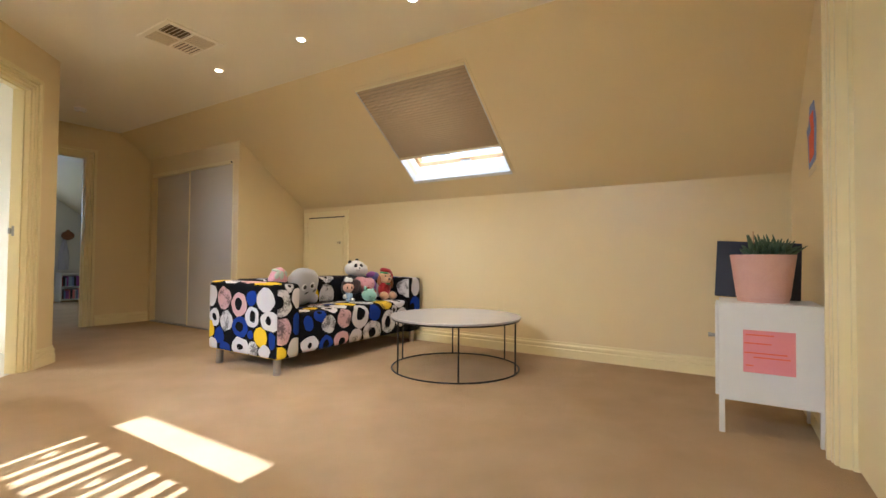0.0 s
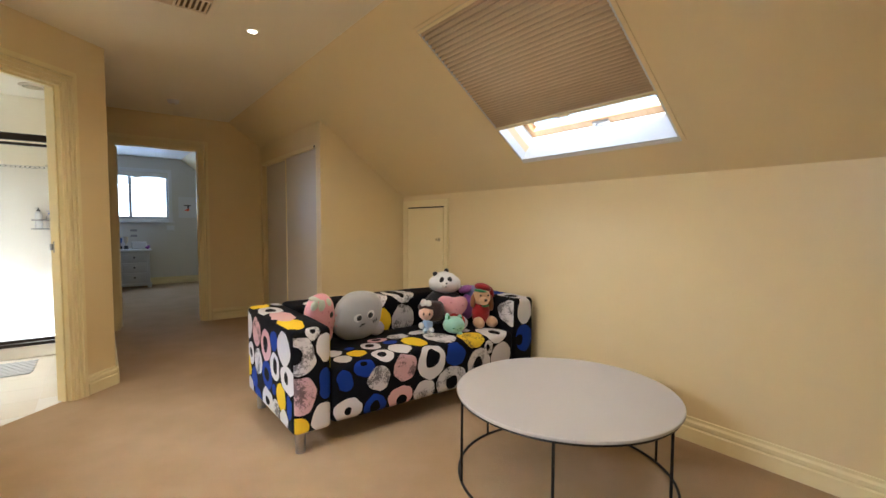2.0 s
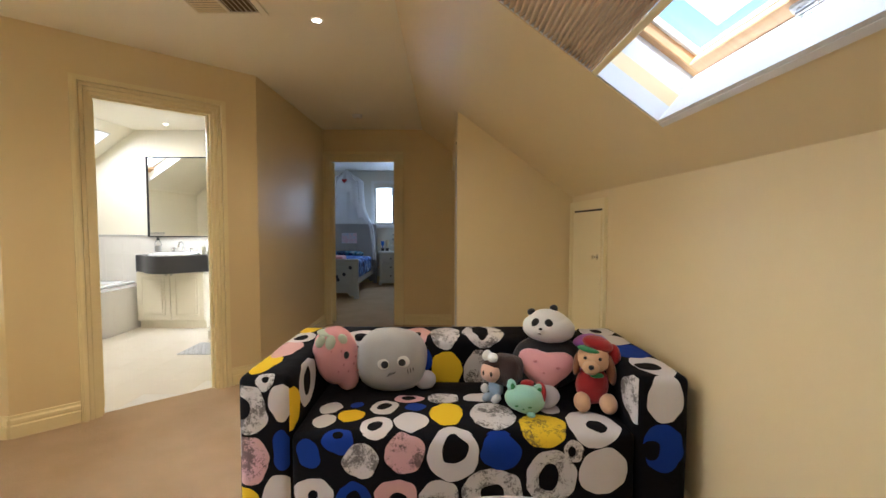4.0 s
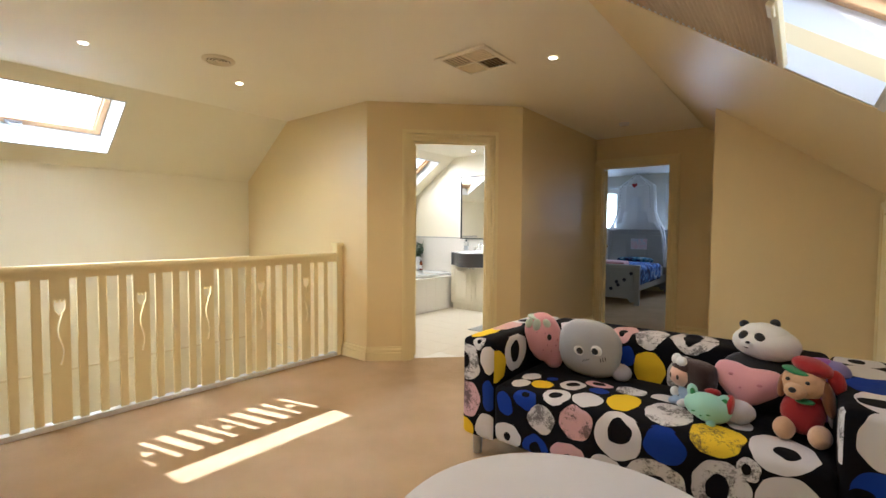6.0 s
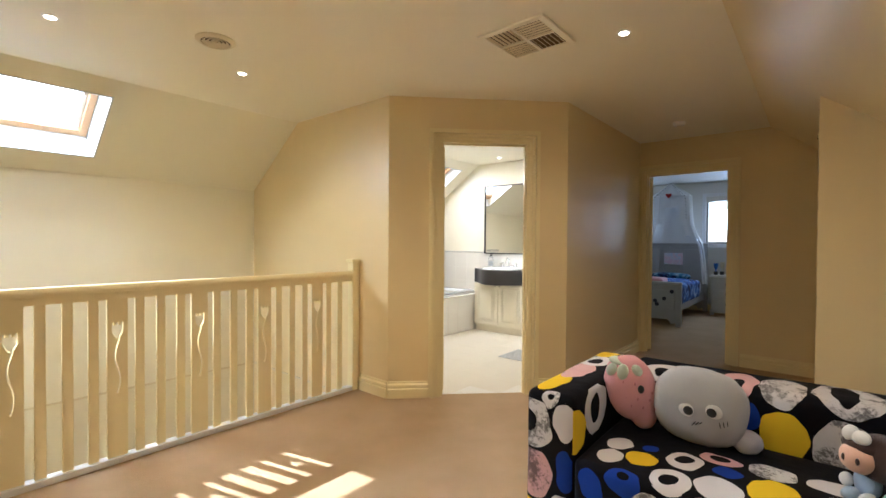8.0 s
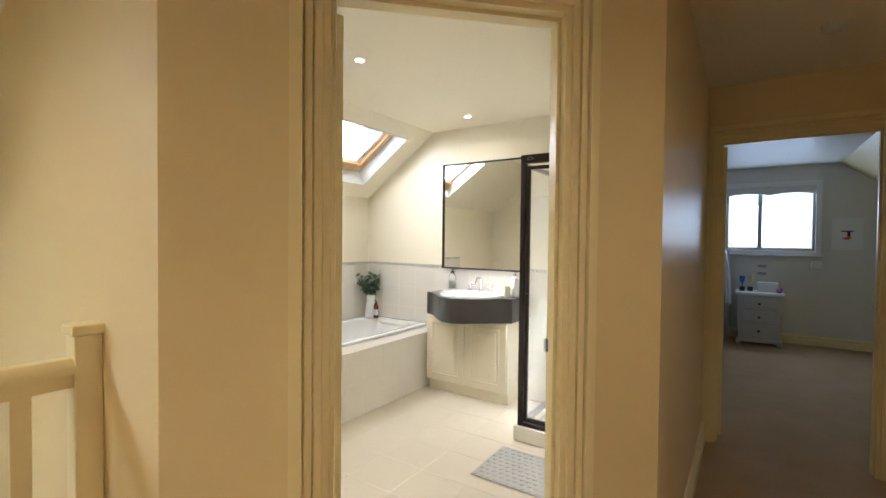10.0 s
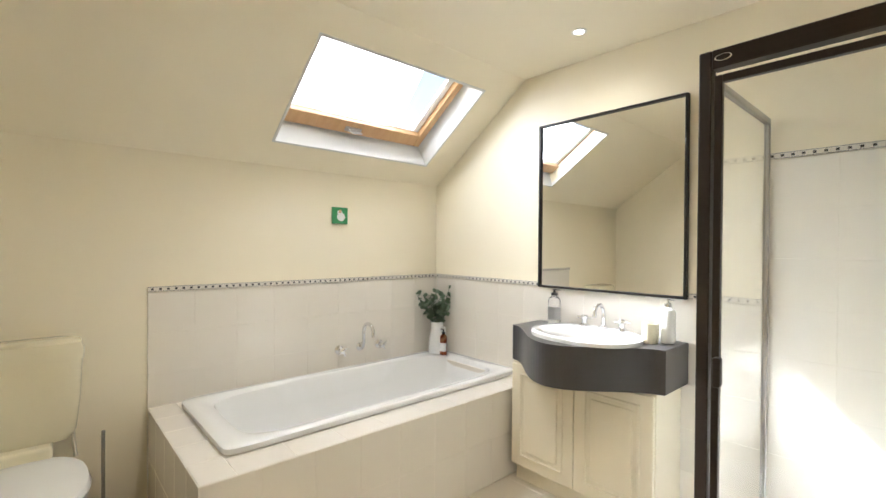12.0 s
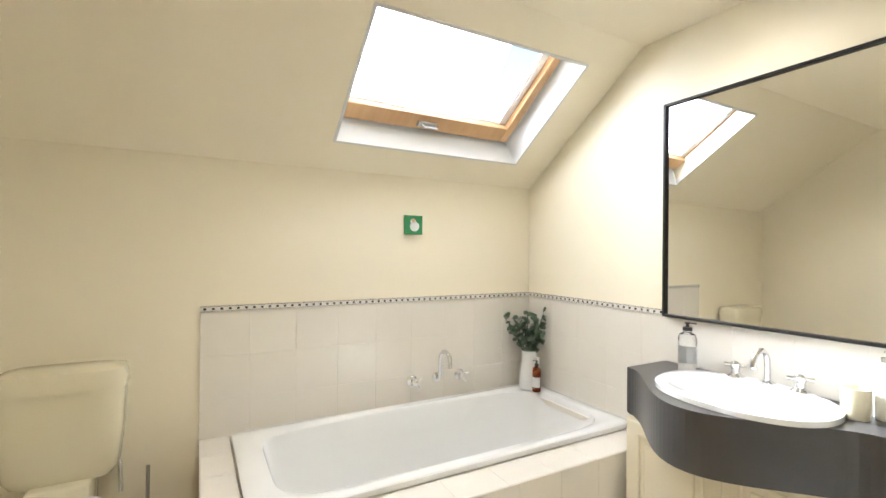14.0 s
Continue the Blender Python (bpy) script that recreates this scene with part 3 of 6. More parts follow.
for i, (a, b, dx) in enumerate(((0.10, 1.00, 0.0), (0.94, 1.84, 0.035))):
    bm = bmesh.new()
    box(bm, CLOSET_X + 0.01 + dx, CLOSET_X + 0.03 + dx, a, b, 0.015, 1.865)
    d = part("sliding_door", bm, SLIDER, ward)
    bm = bmesh.new()
    for c in (a, b - 0.022):
        box(bm, CLOSET_X + 0.004 + dx, CLOSET_X + 0.034 + dx, c, c + 0.022, 0.013, 1.868, 0.002, 1)
    part("stile", bm, TRIM, d)
bm = bmesh.new()
box(bm, CLOSET_X - 0.004, CLOSET_X + 0.085, 0.092, 1.86, 1.87, 1.91, 0.003, 1)
part("top_track", bm, TRIM, ward)
bm = bmesh.new()
box(bm, CLOSET_X, CLOSET_X + 0.08, 0.092, 1.86, 0.0, 0.012)
part("bottom_track", bm, STEEL, ward)
bm = bmesh.new()
cyl(bm, (CLOSET_X - 0.004, 0.13, 1.885), (CLOSET_X - 0.008, 0.13, 1.885), 0.012, seg=12)
part("track_cap", bm, DARK, ward)
bm = bmesh.new()
zt = CEIL_Z - SLOPE * (CLOSET_X - RIDGE_E)
prism(bm, [(CLOSET_X, 1.91), (CLOSET_X + 0.09, 1.91), (CLOSET_X + 0.09, zt - SLOPE * 0.09 + 0.01), (CLOSET_X, zt + 0.01)], "y", 0.09, BED_Y)
box(bm, CLOSET_X, CLOSET_X + 0.09, 1.86, BED_Y, 0.0, 1.91)
structure("wall_wardrobe_bulkhead", bm, WALL, "cream bulkhead over the wardrobe doors")


# ---- skylights ----
def skylight(name, y0, y1, xt, xb, side, depth, label, inset, top_bar=0.06, blind=0.0, low_bar=0.055, bead=0.018):
    """A roof window in its splayed opening: side 1 the east slope, -1 the west. Local x runs along the ridge, y down the slope, z out.
    inset: how far the sash stands in from the opening at its two sides, its foot and its head."""
    out, down, ridge, rise, cs = (NE, DE, RIDGE_E, SLOPE, CS) if side > 0 else (NW, DW, RIDGE_W, SLOPE_W, CSW)
    o = Vector((xt, y0, CEIL_Z - rise * abs(xt - ridge)))
    wide, high = y1 - y0, abs(xb - xt) * cs
    m = Matrix((( 0, down.x, out.x, o.x), (1, 0, 0, o.y), (0, down.z, out.z, o.z), (0, 0, 0, 1)))
    if m.to_3x3().determinant() < 0:
        m = Matrix(((0, down.x, out.x, o.x), (-1, 0, 0, y1), (0, down.z, out.z, o.z), (0, 0, 0, 1)))
    ob = thing(name, m, label, "skylight")
    ob["kind"] = "structure"
    e = 0.012
    sx0, sx1, sy0, sy1 = inset[0], wide - inset[1], inset[3], high - inset[2]
    bm = bmesh.new()
    rims = []
    for z, a, b, c, d in ((-0.004, 0.0, wide, 0.0, high), (-0.004, e, wide - e, e, high - e), (depth + 0.05, sx0, sx1, sy0, sy1), (depth + 0.05, sx0 - 0.05, sx1 + 0.05, sy0 - 0.05, sy1 + 0.05)):
        rims.append([bm.verts.new((x, y, z)) for x, y in ((a, c), (b, c), (b, d), (a, d))])
    for p, q in zip(rims, rims[1:] + rims[:1]):
        for i in range(4):
            bm.faces.new((p[i], p[(i + 1) % 4], q[(i + 1) % 4], q[i]))
    part("reveal", bm, REVEAL, ob, "white painted splayed lining")
    bar = 0.05
    bm = bmesh.new()
    for a, b, c, d in ((sx0, sx0 + bar, sy0, sy1), (sx1 - bar, sx1, sy0, sy1), (sx0 + bar, sx1 - bar, sy0, sy0 + top_bar), (sx0 + bar, sx1 - bar, sy1 - low_bar, sy1)):
        box(bm, a, b, c, d, depth - 0.03, depth + 0.03, 0.004, 1)
    part("sash", bm, PINE, ob, "varnished pine sash")
    bm = bmesh.new()
    for a, b, c, d in ((sx0 + bar, sx0 + bar + bead, sy0 + top_bar, sy1 - low_bar), (sx1 - bar - bead, sx1 - bar, sy0 + top_bar, sy1 - low_bar), (sx0 + bar + bead, sx1 - bar - bead, sy0 + top_bar, sy0 + top_bar + bead),
                       (sx0 + bar + bead, sx1 - bar - bead, sy1 - low_bar - 0.006, sy1 - low_bar)):
        box(bm, a, b, c, d, depth + 0.008, depth + 0.035, 0.002, 1)
        box(bm, a + 0.25 * (b - a), b - 0.25 * (b - a), c + 0.25 * (d - c), d - 0.25 * (d - c), depth + 0.002, depth + 0.0085)
    part("glazing_bead", bm, WHITE, ob, "white glazing bead")
    bm = bmesh.new()
    box(bm, sx0 + bar - 0.01, sx1 - bar + 0.01, sy0 + top_bar - 0.01, sy1 - low_bar + 0.01, depth + 0.018, depth + 0.024)
    g = part("pane", bm, GLASS, ob, "clear glass pane")
    g.visible_shadow = False
    mid, foot = (sx0 + sx1) / 2, sy1 - low_bar / 2 + 0.022
    bm = bmesh.new()
    box(bm, mid - 0.055, mid + 0.055, foot - 0.034, foot, depth - 0.045, depth - 0.03, 0.004, 1)
    tube(bm, [(mid - 0.03, foot - 0.018, depth - 0.045), (mid - 0.02, foot - 0.018, depth - 0.065), (mid + 0.05, foot - 0.022, depth - 0.067)], 0.006, 8)
    part("latch", bm, STEEL, ob, "grey metal latch")
    if blind:
        n = 34
        bm = bmesh.new()
        rows, down_at = [], 0.02
        for i in range(n):
            pitch = blind / n * (1.4 - 0.8 * i / (n - 1))
            for k in range(6):
                zz = 0.015 - 0.022 * math.sin(math.pi * k / 6) ** 0.7
                rows.append([bm.verts.new((x, down_at + pitch * k / 6, zz)) for x in (0.008, wide - 0.008)])
            down_at += pitch
        for a, b in zip(rows, rows[1:]):
            bm.faces.new((a[0], a[1], b[1], b[0]))
        bmesh.ops.solidify(bm, geom=bm.faces[:], thickness=0.002)
        bl = part("pleated_blind", bm, BLIND, ob, "beige honeycomb blind, mostly drawn")
        bm = bmesh.new()
        box(bm, 0.004, wide - 0.004, 0.02 + blind, 0.042 + blind, -0.008, 0.014, 0.003, 1)
        box(bm, 0.004, wide - 0.004, 0.002, 0.022, -0.010, 0.014, 0.003, 1)
        part("rail", bm, TRIM, bl, "cream blind rail")
        bm = bmesh.new()
        box(bm, wide / 2 - 0.04, wide / 2 + 0.04, 0.022 + blind, 0.040 + blind, -0.020, -0.008, 0.003, 1)
        part("handle", bm, TRIM, bl)
    if side < 0:
        return ob
    bm = bmesh.new()
    for a, b, c, d in ((-0.02, 0.0, -0.02, high + 0.02), (wide, wide + 0.02, -0.02, high + 0.02), (0, wide, -0.02, 0)):
        box(bm, a, b, c, d, -0.007, -0.001)
    part("trim", bm, WALL, ob, "cream edge trim")
    bm = bmesh.new()
    box(bm, 0, wide, high, high + 0.02, -0.007, -0.001)
    part("trim", bm, WHITE, ob, "white lower edge trim")
    return ob


skylight("window_1", *E_SKY, 1, 0.25, "roof window with a half-drawn pleated blind over pine sash", (-0.04, -0.04, -0.01, 0.012), blind=0.745)
skylight("window_2", *W_SKY, -1, 0.25, "open-view roof window with a pine sash over the stairwell", (-0.05, 0.03, 0.0, 0.012), top_bar=0.12, low_bar=0.06, bead=0.03)
skylight("window_3", *B_SKY, -1, 0.13, "roof window with a pine sash over the bath", (-0.06, 0.075, 0.072, -0.06), low_bar=0.095, bead=0.045)

# ---- ceiling fittings ----
dl = thing("downlight", pose(0.74, -0.945, CEIL_Z), "small round recessed downlight, lit", "downlight", "ceiling downlights")
bm = bmesh.new()
lathe(bm, [(0.024, -0.002), (0.024, -0.005), (0.036, -0.003), (0.036, 0.0), (0.024, 0.0), (0.024, -0.002)], 28)
part("trim_ring", bm, WHITE, dl, "white trim ring", True)
bm = bmesh.new()
lathe(bm, [(0, -0.002), (0.023, -0.002), (0.023, -0.001), (0, -0.001)], 24)
part("lamp", bm, LAMPGLOW, dl, "glowing lamp")
for x, y in ((0.74, -1.94), (0.75, -2.90), (-1.46, -1.97), (-1.47, -2.96), (-1.64, 0.32), (-1.72, 1.66), (0.37, 3.95)):
    copy_thing(dl, pose(x, y, CEIL_Z))

vent = thing("ceiling_vent", pose(0.300, -1.215, CEIL_Z, 0, 0, 0), "square four-way ceiling vent in cream enamel", "vent")
# flat plate coloured dark for the shade inside a duct
bm = bmesh.new()
box(bm, -0.17, 0.17, -0.17, 0.17, -0.004, -0.001)
part("backing", bm, DUCT_SHADE, vent, "dark plate standing in for the shaded duct behind the louvres")
bm = bmesh.new()
for a, b, c, d in ((-0.20, -0.165, -0.20, 0.20), (0.165, 0.20, -0.20, 0.20), (-0.165, 0.165, -0.20, -0.165), (-0.165, 0.165, 0.165, 0.20), (-0.006, 0.006, -0.165, 0.165), (-0.165, -0.006, -0.006, 0.006), (0.006, 0.165, -0.006, 0.006)):
    box(bm, a, b, c, d, -0.014, -0.001, 0.002, 1)
part("frame", bm, CEIL, vent)
# each quarter blows one way: its blades slope down towards that side
for qx, qy, across, blow in ((-1, -1, 0, -1), (1, -1, 1, 1), (-1, 1, 1, 1), (1, 1, 0, 1)):
    for i in range(6):
        a = (qy if across else qx) * (0.018 + 0.0265 * i) - blow * 0.003 + (0 if (qy if across else qx) == blow else blow * 0.006)
        blade = [(a, -0.005), (a + blow * 0.002, -0.004), (a + blow * 0.011, -0.011), (a + blow * 0.009, -0.012)]
        bm = bmesh.new()
        prism(bm, blade, "x" if across else "y", 0.006 * (qx if across else qy), 0.165 * (qx if across else qy))
        part("slat", bm, VENT, vent)

rv = thing("round_ceiling_vent", pose(-1.085, -2.304, CEIL_Z), "round cream ceiling vent with ring louvres", "vent")
# again a dark disc in place of the duct's shaded depth
bm = bmesh.new()
lathe(bm, [(0, -0.002), (0.085, -0.002), (0.085, -0.001), (0, -0.001)], 32)
part("backing", bm, DUCT_SHADE, rv)
bm = bmesh.new()
lathe(bm, [(0.078, -0.001), (0.105, -0.001), (0.105, -0.006), (0.090, -0.016), (0.078, -0.016), (0.078, -0.001)], 40)
part("rim", bm, VENT, rv, "", True)
for r in (0.022, 0.041, 0.060):
    bm = bmesh.new()
    lathe(bm, [(r - 0.006, -0.004), (r + 0.007, -0.016), (r + 0.009, -0.015), (r - 0.003, -0.003), (r - 0.006, -0.004)], 32)
    part("ring_louvre", bm, VENT, rv, "", True)
bm = bmesh.new()
lathe(bm, [(0, -0.018), (0.012, -0.017), (0.013, -0.004), (0, -0.004)], 20)
part("hub", bm, VENT, rv, "", True)
ev = copy_thing(rv, pose(-0.49, 1.446, CEIL_Z))
for o in (ev, *ev.children):
    o.scale = (1.0, 1.0, 1.0)
ev["label"] = "round white exhaust vent in the bathroom ceiling"
sd = thing("smoke_detector", pose(0.55, 1.22, CEIL_Z), "round white smoke detector on the ceiling", "smoke detector")
bm = bmesh.new()
lathe(bm, [(0, -0.034), (0.03, -0.034), (0.046, -0.028), (0.052, -0.012), (0.055, 0.0), (0, 0)], 32)
part("housing", bm, WHITE, sd, "", True)
bm = bmesh.new()
lathe(bm, [(0.012, -0.034), (0.016, -0.037), (0.02, -0.034)], 20)
part("test_ring", bm, VENT, sd, "", True)

# ---- balustrade ----
bal = thing("balustrade", pose(RAIL_X, 0, 0), "cream timber balustrade with tulips cut through the wide slats", "balustrade")
bm = bmesh.new()
prism(bm, [(-0.034, 0.945), (0.034, 0.945), (0.036, 0.962), (0.030, 0.980), (0.018, 0.990), (-0.018, 0.990), (-0.030, 0.980), (-0.036, 0.962)], "y", -3.86, -1.045)
part("handrail", bm, TRIM, bal, "", True)
bm = bmesh.new()
box(bm, -0.020, 0.020, -3.86, -1.045, 0.905, 0.9447)
part("top_rail", bm, TRIM, bal)
# white instead of trim cream: the lit look of the base is in the colour
bm = bmesh.new()
box(bm, -0.030, 0.030, -3.86, -1.045, 0.0, 0.035, 0.003, 1)
part("bottom_rail", bm, WHITE, bal, "bottom rail coloured white for the light along its base")
for y in (-1.055, -3.88):
    bm = bmesh.new()
    box(bm, -0.035, 0.035, y - 0.035, y + 0.035, 0.0, 1.055, 0.003, 1)
    box(bm, -0.045, 0.045, y - 0.045, y + 0.045, 1.055, 1.085, 0.006, 2)
    part("newel", bm, TRIM, bal)
bm = bmesh.new()
box(bm, -0.009, 0.009, -0.0225, 0.0225, 0.035, 0.905, 0.0015, 1)
slim = bpy.data.meshes.new("slat")
bm.to_mesh(slim)
bm.free()
slim.materials.append(TRIM)
holes = []
for i, w in enumerate((0.010, 0.018, 0.024, 0.026, 0.027, 0.027)):
    holes.append((0.0475 - w, 0.0475 + w, 0.655 + i * 0.012, 0.667 + i * 0.012))
holes.append((0.0205, 0.0305, 0.727, 0.742))
holes.append((0.0425, 0.0525, 0.727, 0.742))
holes.append((0.0645, 0.0745, 0.727, 0.742))
for i in range(17):
    c = 0.0475 + 0.012 * math.sin(i * 0.42)
    holes.append((c - 0.0042, c + 0.0042, 0.349 + i * 0.018, 0.367 + i * 0.018))
bm = bmesh.new()
panel(bm, (-0.009, -0.0475, 0.035), (0, 1, 0), (0, 0, 1), (1, 0, 0), 0.095, 0.87, 0.018, holes)
bmesh.ops.recalc_face_normals(bm, faces=bm.faces[:])
broad = bpy.data.meshes.new("tulip_slat")
bm.to_mesh(broad)
bm.free()
broad.materials.append(TRIM)
for k in range(-5, 21):
    y = -1.414 - 0.107 * k
    if not -3.82 < y < -1.10:
        continue
    s = new("tulip_slat" if k % 4 == 0 else "slat", broad if k % 4 == 0 else slim)
    s.parent = bal
    s.location = (0, y, 0)
# edge of the landing; thin strip drawn as a cornice shadow on the far wall
bm = bmesh.new()
box(bm, -1.462, -1.44, -3.93, -1.02, -0.25, -0.002)
structure("trim_landing_edge", bm, TRIM, "cream fascia on the edge of the landing")
bm = bmesh.new()
box(bm, WEST_X, WEST_X + 0.006, -3.93, WELL_Y, -0.10, -0.085)
box(bm, WEST_X, -1.47, WELL_Y - 0.006, WELL_Y, -0.10, -0.085)
structure("trim_stairwell_line", bm, VENT, "thin strip drawn as a cornice shadow line at floor level on the stairwell wall")


# ---- sofa ----
# the print on each part: across, up, half width, half height, colour
SEAT_PRINT = [
    (0.968, 0.506, 0.044, 0.061, "w"), (0.967, 0.631, 0.049, 0.057, "w"), (1.069, 0.542, 0.056, 0.055, "y"), (1.072, 0.653, 0.030, 0.031, "b"), (1.201, 0.621, 0.059, 0.069, "w"), (1.199, 0.631, 0.029, 0.036, "k"),
    (1.296, 0.716, 0.071, 0.046, "P"), (1.297, 0.730, 0.035, 0.027, "k"), (1.333, 0.625, 0.045, 0.042, "b"), (0.935, 0.346, 0.045, 0.056, "b"), (1.050, 0.393, 0.060, 0.046, "b"), (1.046, 0.414, 0.020, 0.011, "k"),
    (1.186, 0.464, 0.063, 0.062, "w"), (1.183, 0.457, 0.026, 0.032, "k"), (1.322, 0.496, 0.070, 0.071, "w"), (1.468, 0.560, 0.069, 0.104, "y"), (1.453, 0.726, 0.071, 0.060, "W"), (1.137, 0.319, 0.071, 0.069, "W"),
    (1.304, 0.344, 0.080, 0.076, "p"), (1.494, 0.343, 0.098, 0.105, "w"), (1.498, 0.364, 0.051, 0.056, "k"), (0.950, 0.180, 0.076, 0.068, "w"), (0.949, 0.178, 0.023, 0.021, "k"), (1.106, 0.174, 0.070, 0.062, "b"),
    (1.109, 0.167, 0.034, 0.034, "k"), (1.270, 0.183, 0.083, 0.065, "P"), (1.278, 0.165, 0.042, 0.038, "k"), (1.437, 0.180, 0.078, 0.065, "W"), (1.643, 0.192, 0.115, 0.096, "W"), (1.642, 0.189, 0.044, 0.042, "k"),
    (1.677, 0.355, 0.079, 0.070, "b"), (1.655, 0.546, 0.096, 0.120, "W"), (1.624, 0.732, 0.081, 0.055, "w"), (1.843, 0.462, 0.093, 0.090, "Y"), (1.903, 0.619, 0.046, 0.056, "w"), (2.046, 0.482, 0.104, 0.112, "w"),
    (2.061, 0.465, 0.039, 0.041, "k"), (1.865, 0.260, 0.099, 0.103, "W"), (1.860, 0.258, 0.040, 0.050, "k"), (1.952, 0.362, 0.038, 0.044, "W"), (1.949, 0.358, 0.016, 0.021, "k"), (2.067, 0.279, 0.096, 0.088, "w"),
]
BACK_PRINT = [
    (1.469, 0.489, 0.078, 0.098, "y"), (1.463, 0.714, 0.077, 0.120, "W"), (1.659, 0.738, 0.110, 0.141, "W"), (1.647, 0.751, 0.042, 0.112, "k"), (1.318, 0.718, 0.066, 0.115, "P"), (1.319, 0.691, 0.022, 0.053, "k"),
    (1.355, 0.540, 0.045, 0.053, "b"), (1.646, 0.482, 0.094, 0.107, "W"), (1.028, 0.692, 0.077, 0.082, "w"), (1.023, 0.673, 0.029, 0.038, "k"),
]
LEFT_PRINT = [
    (0.698, 0.514, 0.081, 0.098, "W"), (0.671, 0.517, 0.046, 0.048, "k"), (0.697, 0.312, 0.083, 0.093, "p"), (0.688, 0.161, 0.063, 0.048, "y"), (0.819, 0.177, 0.058, 0.082, "w"), (0.768, 0.627, 0.038, 0.040, "W"),
    (0.766, 0.630, 0.016, 0.014, "k"), (0.832, 0.542, 0.042, 0.075, "w"), (0.833, 0.357, 0.039, 0.080, "b"), (0.711, 0.796, 0.056, 0.137, "y"), (0.734, 0.986, 0.058, 0.129, "P"), (0.728, 1.198, 0.071, 0.106, "w"),
    (0.730, 1.194, 0.030, 0.053, "k"), (0.718, 1.410, 0.055, 0.121, "y"), (0.833, 1.411, 0.042, 0.093, "w"), (-0.408, 0.534, 0.068, 0.081, "w"), (-0.244, 0.520, 0.086, 0.087, "p"), (-0.057, 0.483, 0.094, 0.089, "P"),
    (-0.061, 0.484, 0.044, 0.049, "k"), (0.092, 0.538, 0.055, 0.057, "b"), (0.248, 0.532, 0.102, 0.085, "w"),
]
LEFT_SIDE_PRINT = [
    (-0.366, 0.367, 0.067, 0.069, "w"), (-0.365, 0.370, 0.027, 0.030, "k"), (-0.213, 0.348, 0.079, 0.077, "W"), (0.099, 0.400, 0.080, 0.075, "w"), (0.106, 0.403, 0.034, 0.042, "k"), (-0.433, 0.273, 0.063, 0.067, "y"),
    (-0.045, 0.320, 0.093, 0.081, "b"), (-0.048, 0.318, 0.043, 0.041, "k"), (0.302, 0.385, 0.099, 0.073, "w"), (0.289, 0.386, 0.030, 0.032, "k"), (-0.299, 0.231, 0.064, 0.062, "b"), (0.079, 0.273, 0.035, 0.032, "b"),
    (0.197, 0.267, 0.075, 0.069, "y"), (0.325, 0.249, 0.038, 0.057, "b"), (-0.038, 0.168, 0.098, 0.076, "w"), (-0.040, 0.173, 0.039, 0.026, "k"), (0.112, 0.164, 0.064, 0.060, "W"), (0.246, 0.164, 0.064, 0.053, "w"),
    (-0.225, 0.140, 0.068, 0.051, "b"), (-0.388, 0.155, 0.061, 0.055, "w"), (1.370, 0.552, 0.117, 0.102, "w"), (1.361, 0.554, 0.050, 0.059, "k"), (1.180, 0.509, 0.084, 0.084, "y"),
]
RIGHT_PRINT = [
    (2.304, 0.559, 0.070, 0.089, "w"), (2.298, 0.370, 0.078, 0.096, "b"), (2.252, 0.357, 0.037, 0.035, "k"), (2.068, 0.671, 0.093, 0.045, "Y"), (1.935, 0.551, 0.173, 0.099, "W"), (2.313, 0.763, 0.073, 0.128, "w"),
    (2.287, 0.748, 0.043, 0.044, "k"), (2.307, 0.974, 0.091, 0.114, "b"), (2.299, 1.166, 0.088, 0.098, "w"), (2.288, 1.366, 0.087, 0.110, "w"), (2.283, 1.354, 0.032, 0.051, "k"),
]


def wrap_uv(me, x0, x1, y0, z1, r):
    """The cloth runs unbroken from the front over the top; the sides are cut at the seams and lie a hand's width apart."""
    uv = me.uv_layers.new(name="UVMap")
    for p in me.polygons:
        n = p.normal
        for li in p.loop_indices:
            c = me.vertices[me.loops[li].vertex_index].co
            d = c.y - y0 - 0.6 * r
            if n.z > 0.7:
                at = (c.x, z1 + d)
            elif abs(n.x) > 0.7:
                at = (x0 - 0.3 - d, c.z) if n.x < 0 else (x1 + 0.3 + d, c.z)
            else:
                at = (c.x, c.z)
            uv.data[li].uv = at


def soft_box(bm, x0, x1, y0, y1, z0, z1, r, cut=10, puff=0.0):
    box(bm, x0, x1, y0, y1, z0, z1, r, 4)
    bmesh.ops.subdivide_edges(bm, edges=[e for e in bm.edges if e.calc_length() > 0.12], cuts=cut, use_grid_fill=True)
    for v in bm.verts:
        a = 1 - abs(2 * (v.co.x - x0) / (x1 - x0) - 1)
        c = 1 - abs(2 * (v.co.z - z0) / (z1 - z0) - 1)
        d = 1 - abs(2 * (v.co.y - y0) / (y1 - y0) - 1)
        w = noise.noise(v.co * 7) * 0.006
        v.co.z += (puff * min(1, 3 * a) * min(1, 3 * d) + w) * (1 if v.co.z > (z0 + z1) / 2 else 0)
        v.co.y -= (0.5 * puff * min(1, 3 * a) * min(1, 3 * c) + w) * (1 if v.co.y < (y0 + y1) / 2 else 0)
    return bm


SX0, SX1, SY0, SY1 = 0.662, 2.398, -1.835, -1.0
sofa = thing("sofa", pose(0, 0, 0), "two-seat sofa in black cotton printed with coloured circles", "sofa")
